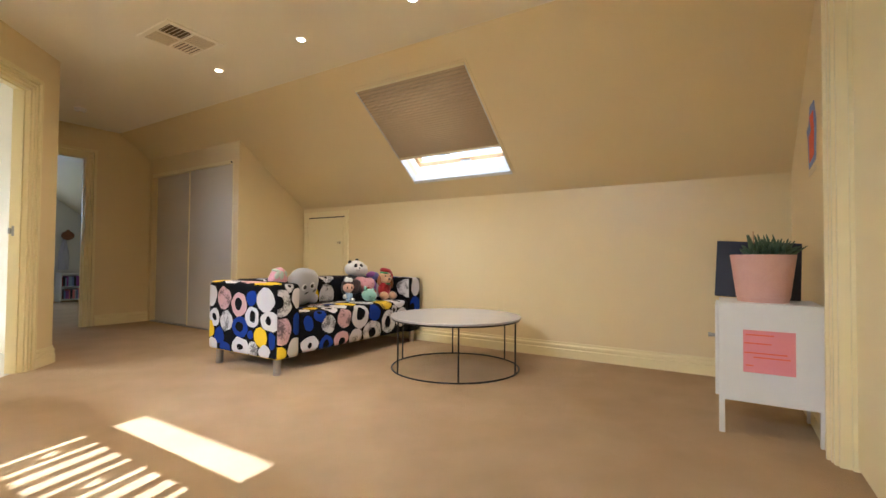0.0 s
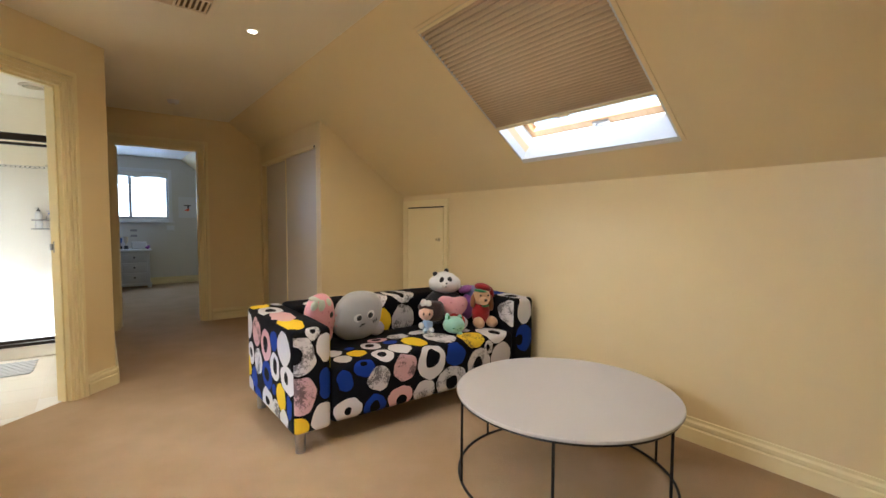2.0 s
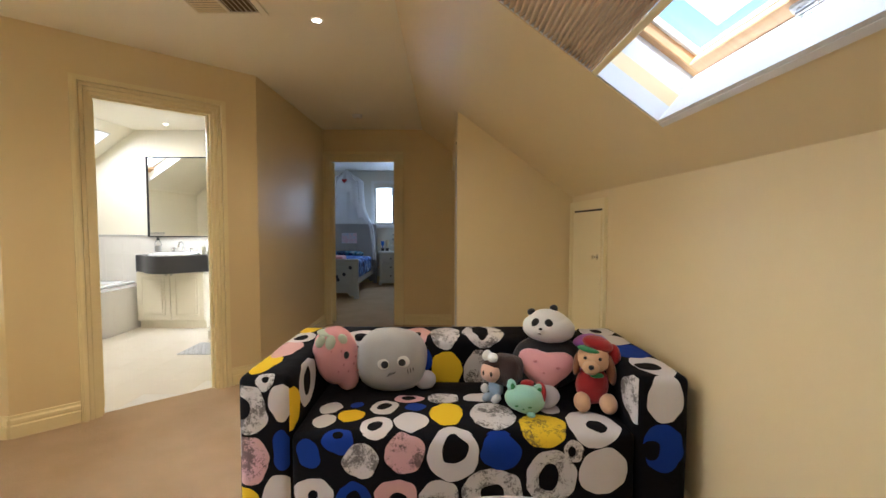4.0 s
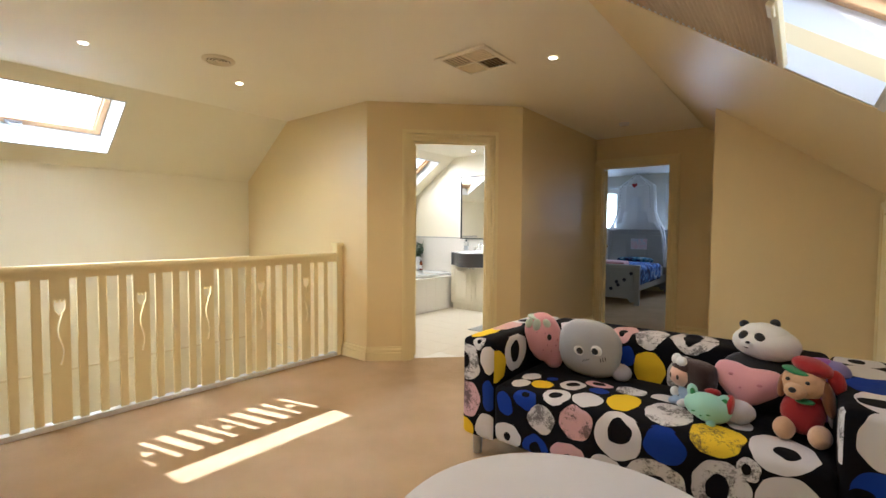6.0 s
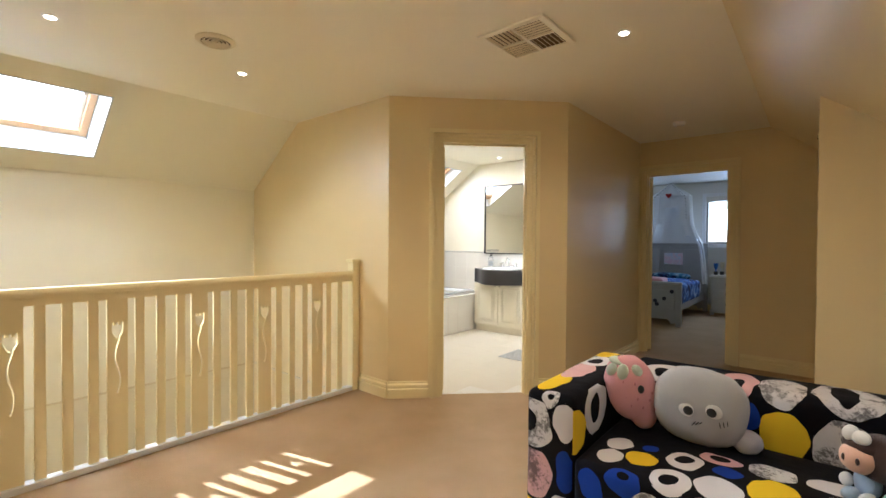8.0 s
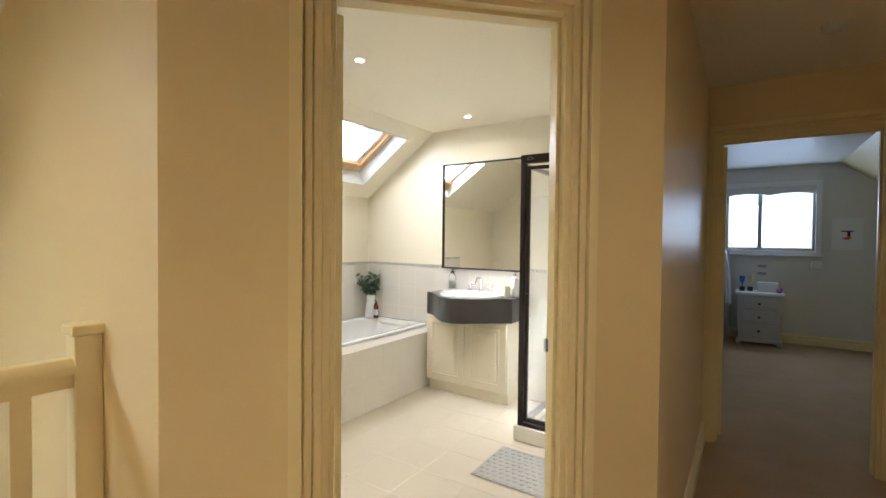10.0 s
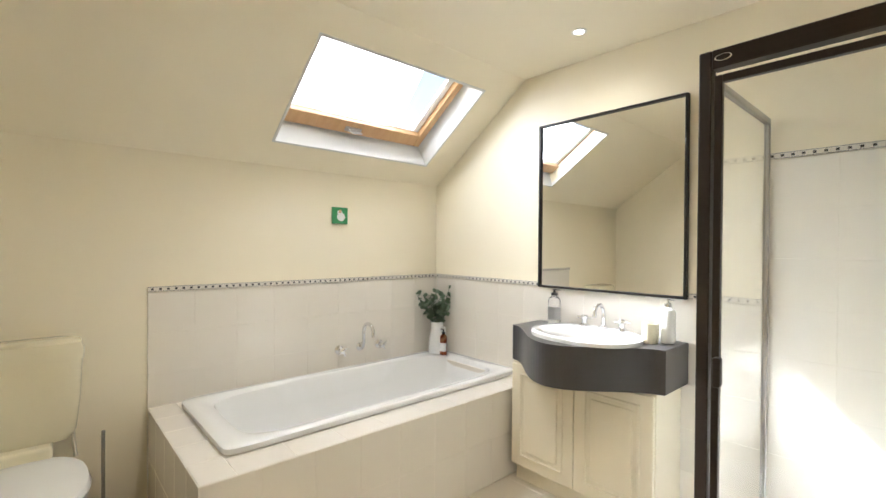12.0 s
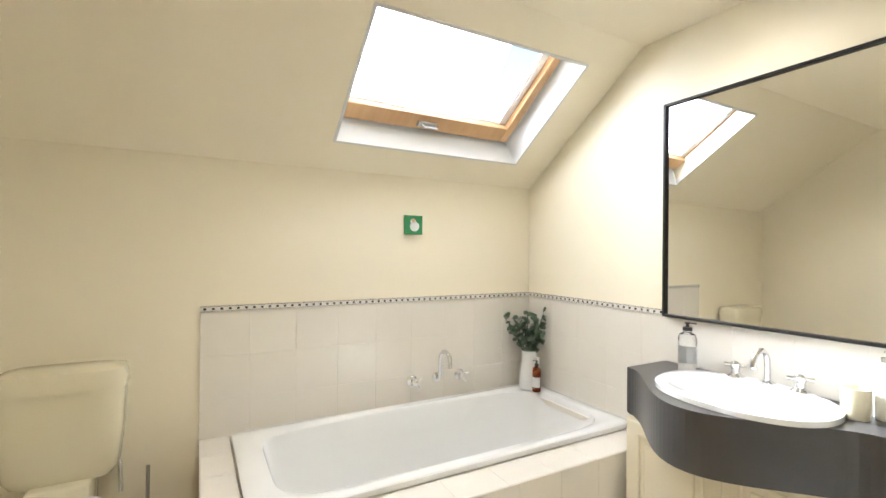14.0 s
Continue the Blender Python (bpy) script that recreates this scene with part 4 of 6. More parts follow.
for nm, dims, r, puff, discs in (("armrest", (SX0, SX0 + 0.205, SY0, SY1, 0.115, 0.645), 0.03, 0.004, LEFT_PRINT + LEFT_SIDE_PRINT),
                                 ("armrest", (SX1 - 0.205, SX1, SY0, SY1, 0.115, 0.645), 0.03, 0.004, RIGHT_PRINT),
                                 ("backrest", (SX0 + 0.203, SX1 - 0.203, SY1 - 0.27, SY1, 0.12, 0.65), 0.035, 0.006, BACK_PRINT),
                                 ("seat", (SX0 + 0.203, SX1 - 0.203, SY0 - 0.005, SY1 - 0.26, 0.13, 0.425), 0.03, 0.014, SEAT_PRINT)):
    bm = bmesh.new()
    soft_box(bm, *dims, r, 8, puff)
    o = part(nm, bm, circle_print("circle_printed_cotton", discs), sofa, "", True)
    wrap_uv(o.data, dims[0], dims[1], dims[2], dims[5], r)
for x in (SX0 + 0.06, SX1 - 0.06):
    for y in (SY0 + 0.07, SY1 - 0.07):
        bm = bmesh.new()
        cyl(bm, (x, y, 0), (x, y, 0.12), 0.024, 0.027, 20)
        part("leg", bm, STEEL, sofa, "round grey metal leg", True)

# ---- coffee table ----
TX, TY, TR, TZ = 1.64, -2.69, 0.50, 0.40
table = thing("coffee_table", pose(TX, TY, 0), "round white coffee table on a thin black wire frame", "coffee table")
bm = bmesh.new()
lathe(bm, [(0, TZ - 0.016), (TR - 0.004, TZ - 0.016), (TR, TZ - 0.012), (TR, TZ - 0.003), (TR - 0.003, TZ), (0, TZ)], 96)
part("tabletop", bm, TABLETOP, table, "white tabletop", True)
for nm, z, r in (("top_ring", TZ - 0.022, TR - 0.012), ("floor_ring", 0.006, TR - 0.012)):
    bm = bmesh.new()
    tube(bm, [(r * math.cos(a * math.pi / 36), r * math.sin(a * math.pi / 36), z) for a in range(72)], 0.006, 8, True)
    part(nm, bm, BLACKMETAL, table, "thin black steel ring", True)
for i in range(6):
    a = radians(213 + 60 * i)
    r = TR - 0.012
    bm = bmesh.new()
    cyl(bm, (r * math.cos(a), r * math.sin(a), 0.006), (r * math.cos(a), r * math.sin(a), TZ - 0.02), 0.006, seg=10)
    part("leg", bm, BLACKMETAL, table, "thin black steel rod", True)


# ---- cushions and soft toys ----
def soft_toy(name, m, label, category, blobs, mats):
    """One mesh of rounded lumps: (material, centre, radii, tilt about y, squareness)."""
    bm = bmesh.new()
    for mi, c, r, *more in blobs:
        tilt = more[0] if more else 0
        n = more[1] if len(more) > 1 else 1.0
        res = bmesh.ops.create_uvsphere(bm, u_segments=28, v_segments=18, radius=1)
        rot = Euler((0, radians(tilt), 0)).to_matrix()
        for v in res["verts"]:
            p = v.co.copy()
            if n == "heart":
                p.z = 0.85 * p.z + 0.55 * math.sqrt(p.x * p.x + 0.01) - 0.08
            elif n != 1.0:
                p = Vector([math.copysign(abs(a) ** n, a) for a in p])
            p = Vector((p.x * r[0], p.y * r[1], p.z * r[2]))
            p += p.normalized() * (noise.noise(p * 18 + Vector(c) * 9) * 0.07 + noise.noise(p * 55 + Vector(c) * 5) * 0.035) * min(r)
            v.co = rot @ p + Vector(c)
        for f in {f for v in res["verts"] for f in v.link_faces}:
            f.material_index = mi
    me = bpy.data.meshes.new(name)
    bm.to_mesh(me)
    bm.free()
    me.polygons.foreach_set("use_smooth", [True] * len(me.polygons))
    for mt in mats:
        me.materials.append(mt)
    ob = new(name, me)
    ob.matrix_world = m
    return tagged(ob, label, category)


soft_toy("round_cushion", pose(1.208, -1.40, 0.437, 14, 0, 4), "round grey cushion with stitched eyes and whiskers", "cushion",
         [(0, (0, 0, 0.158), (0.164, 0.064, 0.160), 6, 0.78), (1, (-0.034, -0.054, 0.172), (0.033, 0.014, 0.036)), (1, (0.052, -0.054, 0.180), (0.033, 0.014, 0.036)),
          (2, (-0.030, -0.068, 0.172), (0.017, 0.006, 0.019)), (2, (0.048, -0.068, 0.181), (0.017, 0.006, 0.019)),
          (2, (-0.012, -0.068, 0.120), (0.002, 0.004, 0.013), 35), (2, (0.000, -0.069, 0.124), (0.002, 0.004, 0.011), 40), (2, (0.012, -0.069, 0.129), (0.002, 0.004, 0.009), 45),
          (2, (0.075, -0.068, 0.135), (0.002, 0.004, 0.013), -10), (2, (0.087, -0.067, 0.140), (0.002, 0.004, 0.013), -8), (2, (0.099, -0.065, 0.145), (0.002, 0.004, 0.012), -5),
          (3, (0.158, 0.0, 0.045), (0.05, 0.04, 0.048))], [GREYCLOTH, WHITECLOTH, BLACKCLOTH, PALEGREY])
soft_toy("strawberry_cushion", pose(0.965, -1.42, 0.437, 10, 0, 18), "pink strawberry-shaped cushion with a pale green top", "cushion",
         [(0, (-0.02, 0, 0.18), (0.10, 0.055, 0.145), -14, 0.85), (0, (0.025, 0, 0.085), (0.06, 0.045, 0.085), -10), (1, (-0.054, 0.0, 0.292), (0.056, 0.036, 0.018), 12), (1, (-0.095, -0.030, 0.268), (0.022, 0.016, 0.030), 25),
          (1, (-0.052, -0.040, 0.262), (0.024, 0.014, 0.040), 5), (1, (0.000, -0.034, 0.270), (0.024, 0.014, 0.032), -20), (2, (0.018, -0.056, 0.205), (0.012, 0.006, 0.018), 0)]
         + [(3, (-0.05 + 0.045 * (i % 3) + 0.015 * (i // 3 % 2) + 0.006 * (i // 3), -0.054 + 0.004 * abs(i % 3 - 1), 0.225 - 0.034 * (i // 3)), (0.004, 0.003, 0.007), 10) for i in range(12) if i != 2],
         [PINKCLOTH, PALEGREEN, BLACKCLOTH, ROSECLOTH])
soft_toy("panda_toy", pose(1.962, -1.35, 0.437, 0, 0, 0), "large black and white panda plush leaning on the backrest", "plush toy",
         [(1, (0, 0.01, 0.115), (0.175, 0.072, 0.140)), (0, (0.004, 0.0, 0.288), (0.124, 0.095, 0.070), 4, 0.86), (0, (0.0, 0.0, 0.315), (0.102, 0.082, 0.062), 4), (1, (-0.078, 0.01, 0.362), (0.020, 0.016, 0.018)), (1, (0.034, 0.02, 0.376), (0.020, 0.016, 0.020)),
          (1, (-0.074, -0.066, 0.326), (0.017, 0.014, 0.022), 30), (1, (-0.014, -0.082, 0.322), (0.020, 0.012, 0.025), -20), (0, (-0.055, -0.082, 0.290), (0.030, 0.018, 0.020)), (1, (-0.056, -0.099, 0.302), (0.009, 0.005, 0.006)), (1, (-0.060, -0.099, 0.279), (0.009, 0.003, 0.002), 8)],
         [WHITECLOTH, BLACKCLOTH])
soft_toy("heart_cushion", pose(1.915, -1.535, 0.478, -12, 0, 0), "plump pink heart-shaped plush cushion", "cushion",
         [(0, (0, 0, 0.092), (0.128, 0.060, 0.092), 6, "heart"), (1, (-0.055, -0.056, 0.135), (0.009, 0.005, 0.006)), (1, (0.045, -0.057, 0.105), (0.011, 0.005, 0.006)), (1, (-0.02, -0.060, 0.085), (0.006, 0.005, 0.005))], [PINKCLOTH, ROSECLOTH])
soft_toy("puppy_toy", pose(2.10, -1.60, 0.437, 0, 0, -8), "tan puppy plush in a red jumper and red hat", "plush toy",
         [(1, (0, 0, 0.095), (0.070, 0.055, 0.085)), (0, (-0.048, -0.050, 0.034), (0.035, 0.055, 0.040)), (0, (0.058, -0.055, 0.034), (0.037, 0.055, 0.040)), (0, (0, -0.01, 0.210), (0.068, 0.062, 0.060)),
          (0, (-0.018, -0.065, 0.188), (0.036, 0.034, 0.030)), (2, (-0.022, -0.096, 0.198), (0.012, 0.009, 0.010)), (2, (-0.042, -0.062, 0.228), (0.007, 0.005, 0.007)), (2, (0.018, -0.068, 0.226), (0.007, 0.005, 0.007)),
          (3, (-0.066, 0.0, 0.185), (0.016, 0.026, 0.050), 8), (3, (0.074, -0.014, 0.165), (0.020, 0.030, 0.066), -10), (4, (-0.016, -0.022, 0.254), (0.052, 0.042, 0.012), 10), (1, (0.022, 0.005, 0.272), (0.066, 0.055, 0.032), 16), (1, (0.092, 0.01, 0.228), (0.026, 0.026, 0.046), -12),
          (4, (0.01, -0.045, 0.150), (0.030, 0.022, 0.010)), (4, (0.10, 0.0, 0.155), (0.018, 0.018, 0.022))],
         [TANCLOTH, REDCLOTH, BLACKCLOTH, BROWNCLOTH, GREENCLOTH])
soft_toy("cat_toy", pose(1.815, -1.66, 0.437, 0, 0, 8), "small mint cat plush with a red collar", "plush toy",
         [(0, (-0.02, -0.01, 0.058), (0.088, 0.060, 0.058), 12), (3, (0.085, 0.03, 0.048), (0.06, 0.05, 0.048)), (0, (-0.078, -0.005, 0.115), (0.020, 0.014, 0.030), -12), (0, (0.030, -0.010, 0.092), (0.022, 0.014, 0.030), 30), (2, (-0.076, -0.017, 0.112), (0.010, 0.006, 0.019), -12), (2, (0.032, -0.024, 0.090), (0.012, 0.006, 0.019), 30), (1, (0.048, 0.012, 0.062), (0.022, 0.056, 0.056), 12), (1, (-0.005, 0.01, 0.118), (0.030, 0.02, 0.014)),
          (2, (-0.072, -0.058, 0.050), (0.009, 0.005, 0.003)), (2, (-0.020, -0.069, 0.045), (0.009, 0.005, 0.003)), (2, (-0.046, -0.067, 0.038), (0.005, 0.004, 0.003)), (0, (-0.01, -0.055, 0.010), (0.018, 0.02, 0.012))], [MINTCLOTH, REDCLOTH, GREENCLOTH, PALEGREY])
soft_toy("rag_doll", pose(1.69, -1.52, 0.437, 0, 0, -30), "small seated rag doll with dark hair and pale blue clothes", "doll",
         [(2, (0, 0, 0.05), (0.036, 0.030, 0.045)), (0, (-0.012, -0.018, 0.130), (0.050, 0.050, 0.052)), (1, (0.040, 0.018, 0.135), (0.075, 0.055, 0.068), 0, 0.6), (1, (-0.01, 0.0, 0.165), (0.056, 0.055, 0.036)), (3, (-0.030, -0.03, 0.200), (0.022, 0.02, 0.026), 15), (3, (0.0, -0.035, 0.196), (0.024, 0.02, 0.022), -20),
          (2, (-0.022, -0.045, 0.018), (0.018, 0.035, 0.018)), (3, (0.022, -0.045, 0.018), (0.018, 0.035, 0.018)), (3, (-0.045, -0.02, 0.045), (0.018, 0.02, 0.022)), (1, (-0.032, -0.062, 0.130), (0.006, 0.004, 0.011)), (1, (0.006, -0.066, 0.130), (0.006, 0.004, 0.011))],
         [SKIN, DARKHAIR, DENIM, WHITECLOTH])
soft_toy("purple_toy", pose(2.165, -1.38, 0.437, 0, 0, 0), "shiny purple and blue plush toy behind the puppy", "plush toy",
         [(0, (0, 0, 0.10), (0.05, 0.05, 0.10)), (1, (0.03, -0.01, 0.215), (0.055, 0.045, 0.045), 20), (0, (-0.03, -0.01, 0.235), (0.06, 0.04, 0.028), -15), (2, (0.05, -0.06, 0.10), (0.035, 0.04, 0.10), 10)], [PURPLECLOTH, LILACCLOTH, PALEGREY])
# ---- cabinet, pot and papers by the end wall ----
cab = thing("side_cabinet", pose(1.23, -4.84, 0), "white steel side cabinet on four straight legs", "cabinet")
bm = bmesh.new()
box(bm, 0, 0.40, 0.0, 0.41, 0.16, 0.63, 0.004, 2)
part("body", bm, WHITE, cab)
for x, y in ((0.0, 0.0), (0.375, 0.0), (0.0, 0.385), (0.375, 0.385)):
    bm = bmesh.new()
    box(bm, x, x + 0.025, y, y + 0.025, 0.0, 0.165, 0.002, 1)
    part("leg", bm, WHITE, cab)
bm = bmesh.new()
box(bm, 0.015, 0.385, 0.411, 0.425, 0.175, 0.615, 0.003, 1)
d = part("door", bm, WHITE, cab)
bm = bmesh.new()
cyl(bm, (0.06, 0.425, 0.46), (0.06, 0.455, 0.46), 0.008, 0.011, 14)
part("knob", bm, STEEL, d, "small grey knob")
PINKPAPER = mottled("pink_paper", (0.80, 0.27, 0.30), (0.85, 0.33, 0.35), 9, 60, 0.8, 0.1)
REDINK = mottled("red_crayon", (0.80, 0.10, 0.06), (0.85, 0.22, 0.10), 60, 200, 0.9, 0.1)
note = thing("paper_note", pose(1.2295, -4.63, 0.405, 0, 0, 0), "pink paper note with orange crayon lines on the cabinet", "note")
bm = bmesh.new()
box(bm, -0.0012, -0.0002, -0.10, 0.10, -0.10, 0.10)
part("sheet", bm, PINKPAPER, note)
for i, (a, b, z) in enumerate(((-0.02, 0.09, 0.075), (-0.01, 0.095, 0.035), (-0.07, 0.095, -0.01), (-0.08, 0.06, -0.03), (0.06, 0.09, -0.07))):
    bm = bmesh.new()
    box(bm, -0.002, -0.0012, a, b, z, z + 0.006)
    part("crayon_line", bm, REDINK, note)
CLAY = mottled("pink_glazed_clay", (0.66, 0.36, 0.30), (0.78, 0.50, 0.43), 22, 120, 0.6, 0.5, dist=0.004)
SOIL = mottled("dark_soil", (0.03, 0.02, 0.012), (0.07, 0.045, 0.03), 40, 150, 0.95, 1.0, dist=0.01)
SUCC = mottled("succulent_leaf", (0.05, 0.09, 0.05), (0.10, 0.16, 0.09), 20, 120, 0.5, 0.3)
pot = thing("plant_pot", pose(1.42, -4.62, 0.63), "pale pink pot with dark green succulents on the cabinet", "potted plant")
bm = bmesh.new()
lathe(bm, [(0, 0.0), (0.108, 0.0), (0.110, 0.022), (0.113, 0.024), (0.138, 0.225), (0.140, 0.236), (0.128, 0.236), (0.124, 0.20), (0, 0.20)], 40)
part("pot", bm, CLAY, pot, "pale pink clay pot", True)
bm = bmesh.new()
lathe(bm, [(0, 0.208), (0.123, 0.205), (0.124, 0.201), (0, 0.201)], 24)
part("soil", bm, SOIL, pot)
bm = bmesh.new()
for k in range(9):
    cx, cy = 0.075 * math.cos(k * 2.4) * (0.4 + 0.6 * (k % 3) / 2), 0.075 * math.sin(k * 2.4) * (0.4 + 0.6 * (k % 3) / 2)
    for j in range(12):
        a, el = j * 2.4, 20 + 5 * j
        way = Vector((math.cos(a) * math.cos(radians(el)), math.sin(a) * math.cos(radians(el)), math.sin(radians(el))))
        base = Vector((cx, cy, 0.212))
        tube(bm, [base, base + way * 0.045, base + way * (0.085 + 0.02 * (j % 3)) + Vector((0, 0, 0.006))], [0.006, 0.012, 0.002], 6)
part("succulent_leaves", bm, SUCC, pot, "dark green fleshy leaves", True)["kind"] = "stuff"
bm = bmesh.new()
cyl(bm, (0.05, 0.03, 0.2), (0.055, 0.035, 0.36), 0.003, seg=8)
part("stake", bm, PINE, pot, "thin wooden stake")
NAVY = mottled("navy_board", (0.010, 0.014, 0.035), (0.02, 0.026, 0.06), 8, 100, 0.5, 0.1)
bm = bmesh.new()
box(bm, -0.008, 0.008, -0.19, 0.19, 0.0, 0.31, 0.003, 1)
board = part("folder", bm, NAVY)
board.matrix_world = pose(1.565, -4.60, 0.632, 3, 10, 3)
tagged(board, "dark navy folder leaning on the cabinet behind the pot", "folder")
BLUEPAPER = mottled("blue_paper", (0.22, 0.30, 0.60), (0.30, 0.38, 0.68), 20, 90, 0.8, 0.1)
hang = thing("paper_cutout", pose(1.62, SOUTH_Y, 1.30), "red and blue paper cut-out stuck to the wall", "wall decoration")
bm = bmesh.new()
prism(bm, [(-0.10, 0.05), (0.10, 0.03), (0.13, 0.2), (0.17, 0.25), (0.10, 0.27), (0.06, 0.36), (-0.06, 0.36), (-0.12, 0.24)], "y", 0.0, 0.003)
part("backing", bm, BLUEPAPER, hang, "blue paper")
bm = bmesh.new()
prism(bm, [(-0.06, 0.08), (0.06, 0.06), (0.07, 0.2), (0.0, 0.22), (0.05, 0.30), (-0.05, 0.31), (-0.07, 0.2)], "y", 0.0032, 0.006)
part("figure", bm, REDINK, hang, "red paper shape")
bm = bmesh.new()
prism(bm, [(-0.12, 0.0), (0.10, -0.01), (0.11, 0.015), (-0.11, 0.02)], "y", 0.0, 0.004)
part("strip", bm, VENT, hang)

# ---- bathroom, on its own grid, laid into the plan by BATH at the end ----
BW, BN = -2.90, 1.69
BATH = Matrix.Translation((-0.122, 0.216, 0)) @ Matrix.Diagonal((1.04, 1.045, 1.02, 1))
built_before = set(scene.objects)

TILE = mottled("cream_wall_tile", (0.80, 0.755, 0.67), (0.83, 0.785, 0.70), 2.5, 18, 0.12, 0.06, coat=0.4, dist=0.002)
FLOORTILE = mottled("cream_floor_tile", (0.72, 0.64, 0.50), (0.77, 0.69, 0.55), 4, 60, 0.35, 0.1, dist=0.001)
ACRYLIC = mottled("white_acrylic", (0.83, 0.83, 0.81), (0.86, 0.86, 0.84), 3, 30, 0.1, 0.02, coat=0.3, dist=0.001)
CERAMIC = mottled("white_ceramic", (0.84, 0.84, 0.82), (0.87, 0.87, 0.85), 3, 30, 0.08, 0.02, coat=0.5, dist=0.001)
CREAMCER = mottled("cream_ceramic", (0.78, 0.72, 0.52), (0.81, 0.75, 0.55), 3, 30, 0.12, 0.02, coat=0.4, dist=0.001)
CHARCOAL = mottled("charcoal_laminate", (0.045, 0.042, 0.042), (0.07, 0.066, 0.066), 6, 200, 0.30, 0.08, dist=0.001)
MIRROR = mottled("mirror_silver", (0.90, 0.91, 0.90), (0.92, 0.93, 0.92), 2, 10, 0.0, 0.0, 1.0)
BRONZE = mottled("dark_bronze_frame", (0.018, 0.012, 0.009), (0.032, 0.022, 0.016), 6, 120, 0.35, 0.05, 0.4, dist=0.001)
CABINET = mottled("cream_cabinet_paint", (0.80, 0.73, 0.56), (0.84, 0.77, 0.60), 4, 80, 0.35, 0.06, dist=0.001)
LEAF = mottled("eucalyptus_leaf", (0.13, 0.20, 0.12), (0.30, 0.38, 0.26), 25, 120, 0.55, 0.2)
AMBER = glass_mat("amber_plastic", (0.45, 0.09, 0.02), 0.1)
FROST = glass_mat("clear_plastic", (0.95, 0.95, 0.95), 0.15)
SHOWERGLASS = glass_mat("shower_glass", (0.97, 0.98, 0.97), 0.0)
BLACKINK = mottled("black_glaze", (0.02, 0.02, 0.022), (0.04, 0.04, 0.042), 20, 60, 0.3, 0.05)


def tile_field(parent, o, u, v, n, wide, high, su=0.2, sv=0.2, gap=0.0016, thick=0.0012, inside=None, mat=None, name="tile"):
    """Single tiles with grout gaps between them, all on one mesh."""
    o, u, v, n = Vector(o), Vector(u), Vector(v), Vector(n)
    nu, nv = max(1, round(wide / su)), max(1, round(high / sv))
    a, b = wide / nu, high / nv
    bm = bmesh.new()
    lo = [bm.verts.new(u * x + v * y) for x, y in ((gap / 2, gap / 2), (a - gap / 2, gap / 2), (a - gap / 2, b - gap / 2), (gap / 2, b - gap / 2))]
    e = 0.001
    hi = [bm.verts.new(u * x + v * y + n * thick) for x, y in ((gap / 2 + e, gap / 2 + e), (a - gap / 2 - e, gap / 2 + e), (a - gap / 2 - e, b - gap / 2 - e), (gap / 2 + e, b - gap / 2 - e))]
    bm.faces.new(hi)
    for i in range(4):
        bm.faces.new((lo[i], lo[(i + 1) % 4], hi[(i + 1) % 4], hi[i]))
    bmesh.ops.recalc_face_normals(bm, faces=bm.faces[:])
    me = bpy.data.meshes.new(name)
    bm.to_mesh(me)
    bm.free()
    if Vector(me.polygons[0].normal).dot(n) < 0:
        me.flip_normals()
    me.materials.append(mat or TILE)
    for i in range(nu):
        for j in range(nv):
            if inside and not inside(o + u * (a * (i + 0.5)) + v * (b * (j + 0.5))):
                continue
            t = new(name, me)
            t.parent = parent
            t.location = o + u * (a * i) + v * (b * j)


def border(name, o, u, n, length, z, h=0.026):
    """A narrow border tile with a row of small black squares between two dark lines."""
    o, u, n = Vector(o) + Vector((0, 0, z)), Vector(u), Vector(n)
    s = thing(name, Matrix(), "cream border tile strip with small black squares", "tile border")
    s["kind"] = "structure"
    bm = bmesh.new()
    panel(bm, o, u, (0, 0, 1), n, length, h, 0.009)
    part("strip", bm, TILE, s)
    bm = bmesh.new()
    for zz in (0.002, h - 0.0035):
        panel(bm, o + n * 0.009 + Vector((0, 0, zz)), u, (0, 0, 1), n, length, 0.0015, 0.0006)
    k = 0.0
    while k < length - 0.03:
        panel(bm, o + n * 0.009 + u * (k + 0.012) + Vector((0, 0, 0.008)), u, (0, 0, 1), n, 0.011, 0.010, 0.0006)
        k += 0.033
    part("black_squares", bm, BLACKINK, s)["kind"] = "stuff"
    return s


bm = bmesh.new()
box(bm, BW, BW + 0.004, -0.117, BN, 0.0, 1.05)
splash_w = structure("wall_tiles_bath", bm, GROUT, "cream glazed tiles on the wall behind the bath")
bm = bmesh.new()
box(bm, BW + 0.01, -0.86, BN - 0.004, BN, 0.0, 1.05)
splash_n = structure("wall_tiles_basin", bm, GROUT, "cream glazed tiles behind the basin")
bm = bmesh.new()
box(bm, -0.86, 0.021, BN - 0.004, BN, 0.1, 1.65)
box(bm, 0.017, 0.021, 0.95, BN - 0.004, 0.1, 1.65)
splash_s = structure("wall_tiles_shower", bm, GROUT, "pale glazed tiles in the shower")
border("border_bath", (BW + 0.001, -0.117, 0), (0, 1, 0), (1, 0, 0), 1.797, 1.052)
border("border_basin", (BW + 0.012, BN - 0.001, 0), (1, 0, 0), (0, -1, 0), 2.03, 1.052)
border("border_shower", (-0.86, BN - 0.001, 0), (1, 0, 0), (0, -1, 0), 0.87, 1.652)
border("border_shower_side", (0.020, 0.95, 0), (0, 1, 0), (-1, 0, 0), 0.73, 1.652)

# the bath in its tiled hob
HX, HY0, HZ = -1.965, -0.117, 0.492
hob = thing("bath_hob", Matrix(), "tiled surround built round the bath", "bath surround")
hob["kind"] = "structure"
bm = bmesh.new()
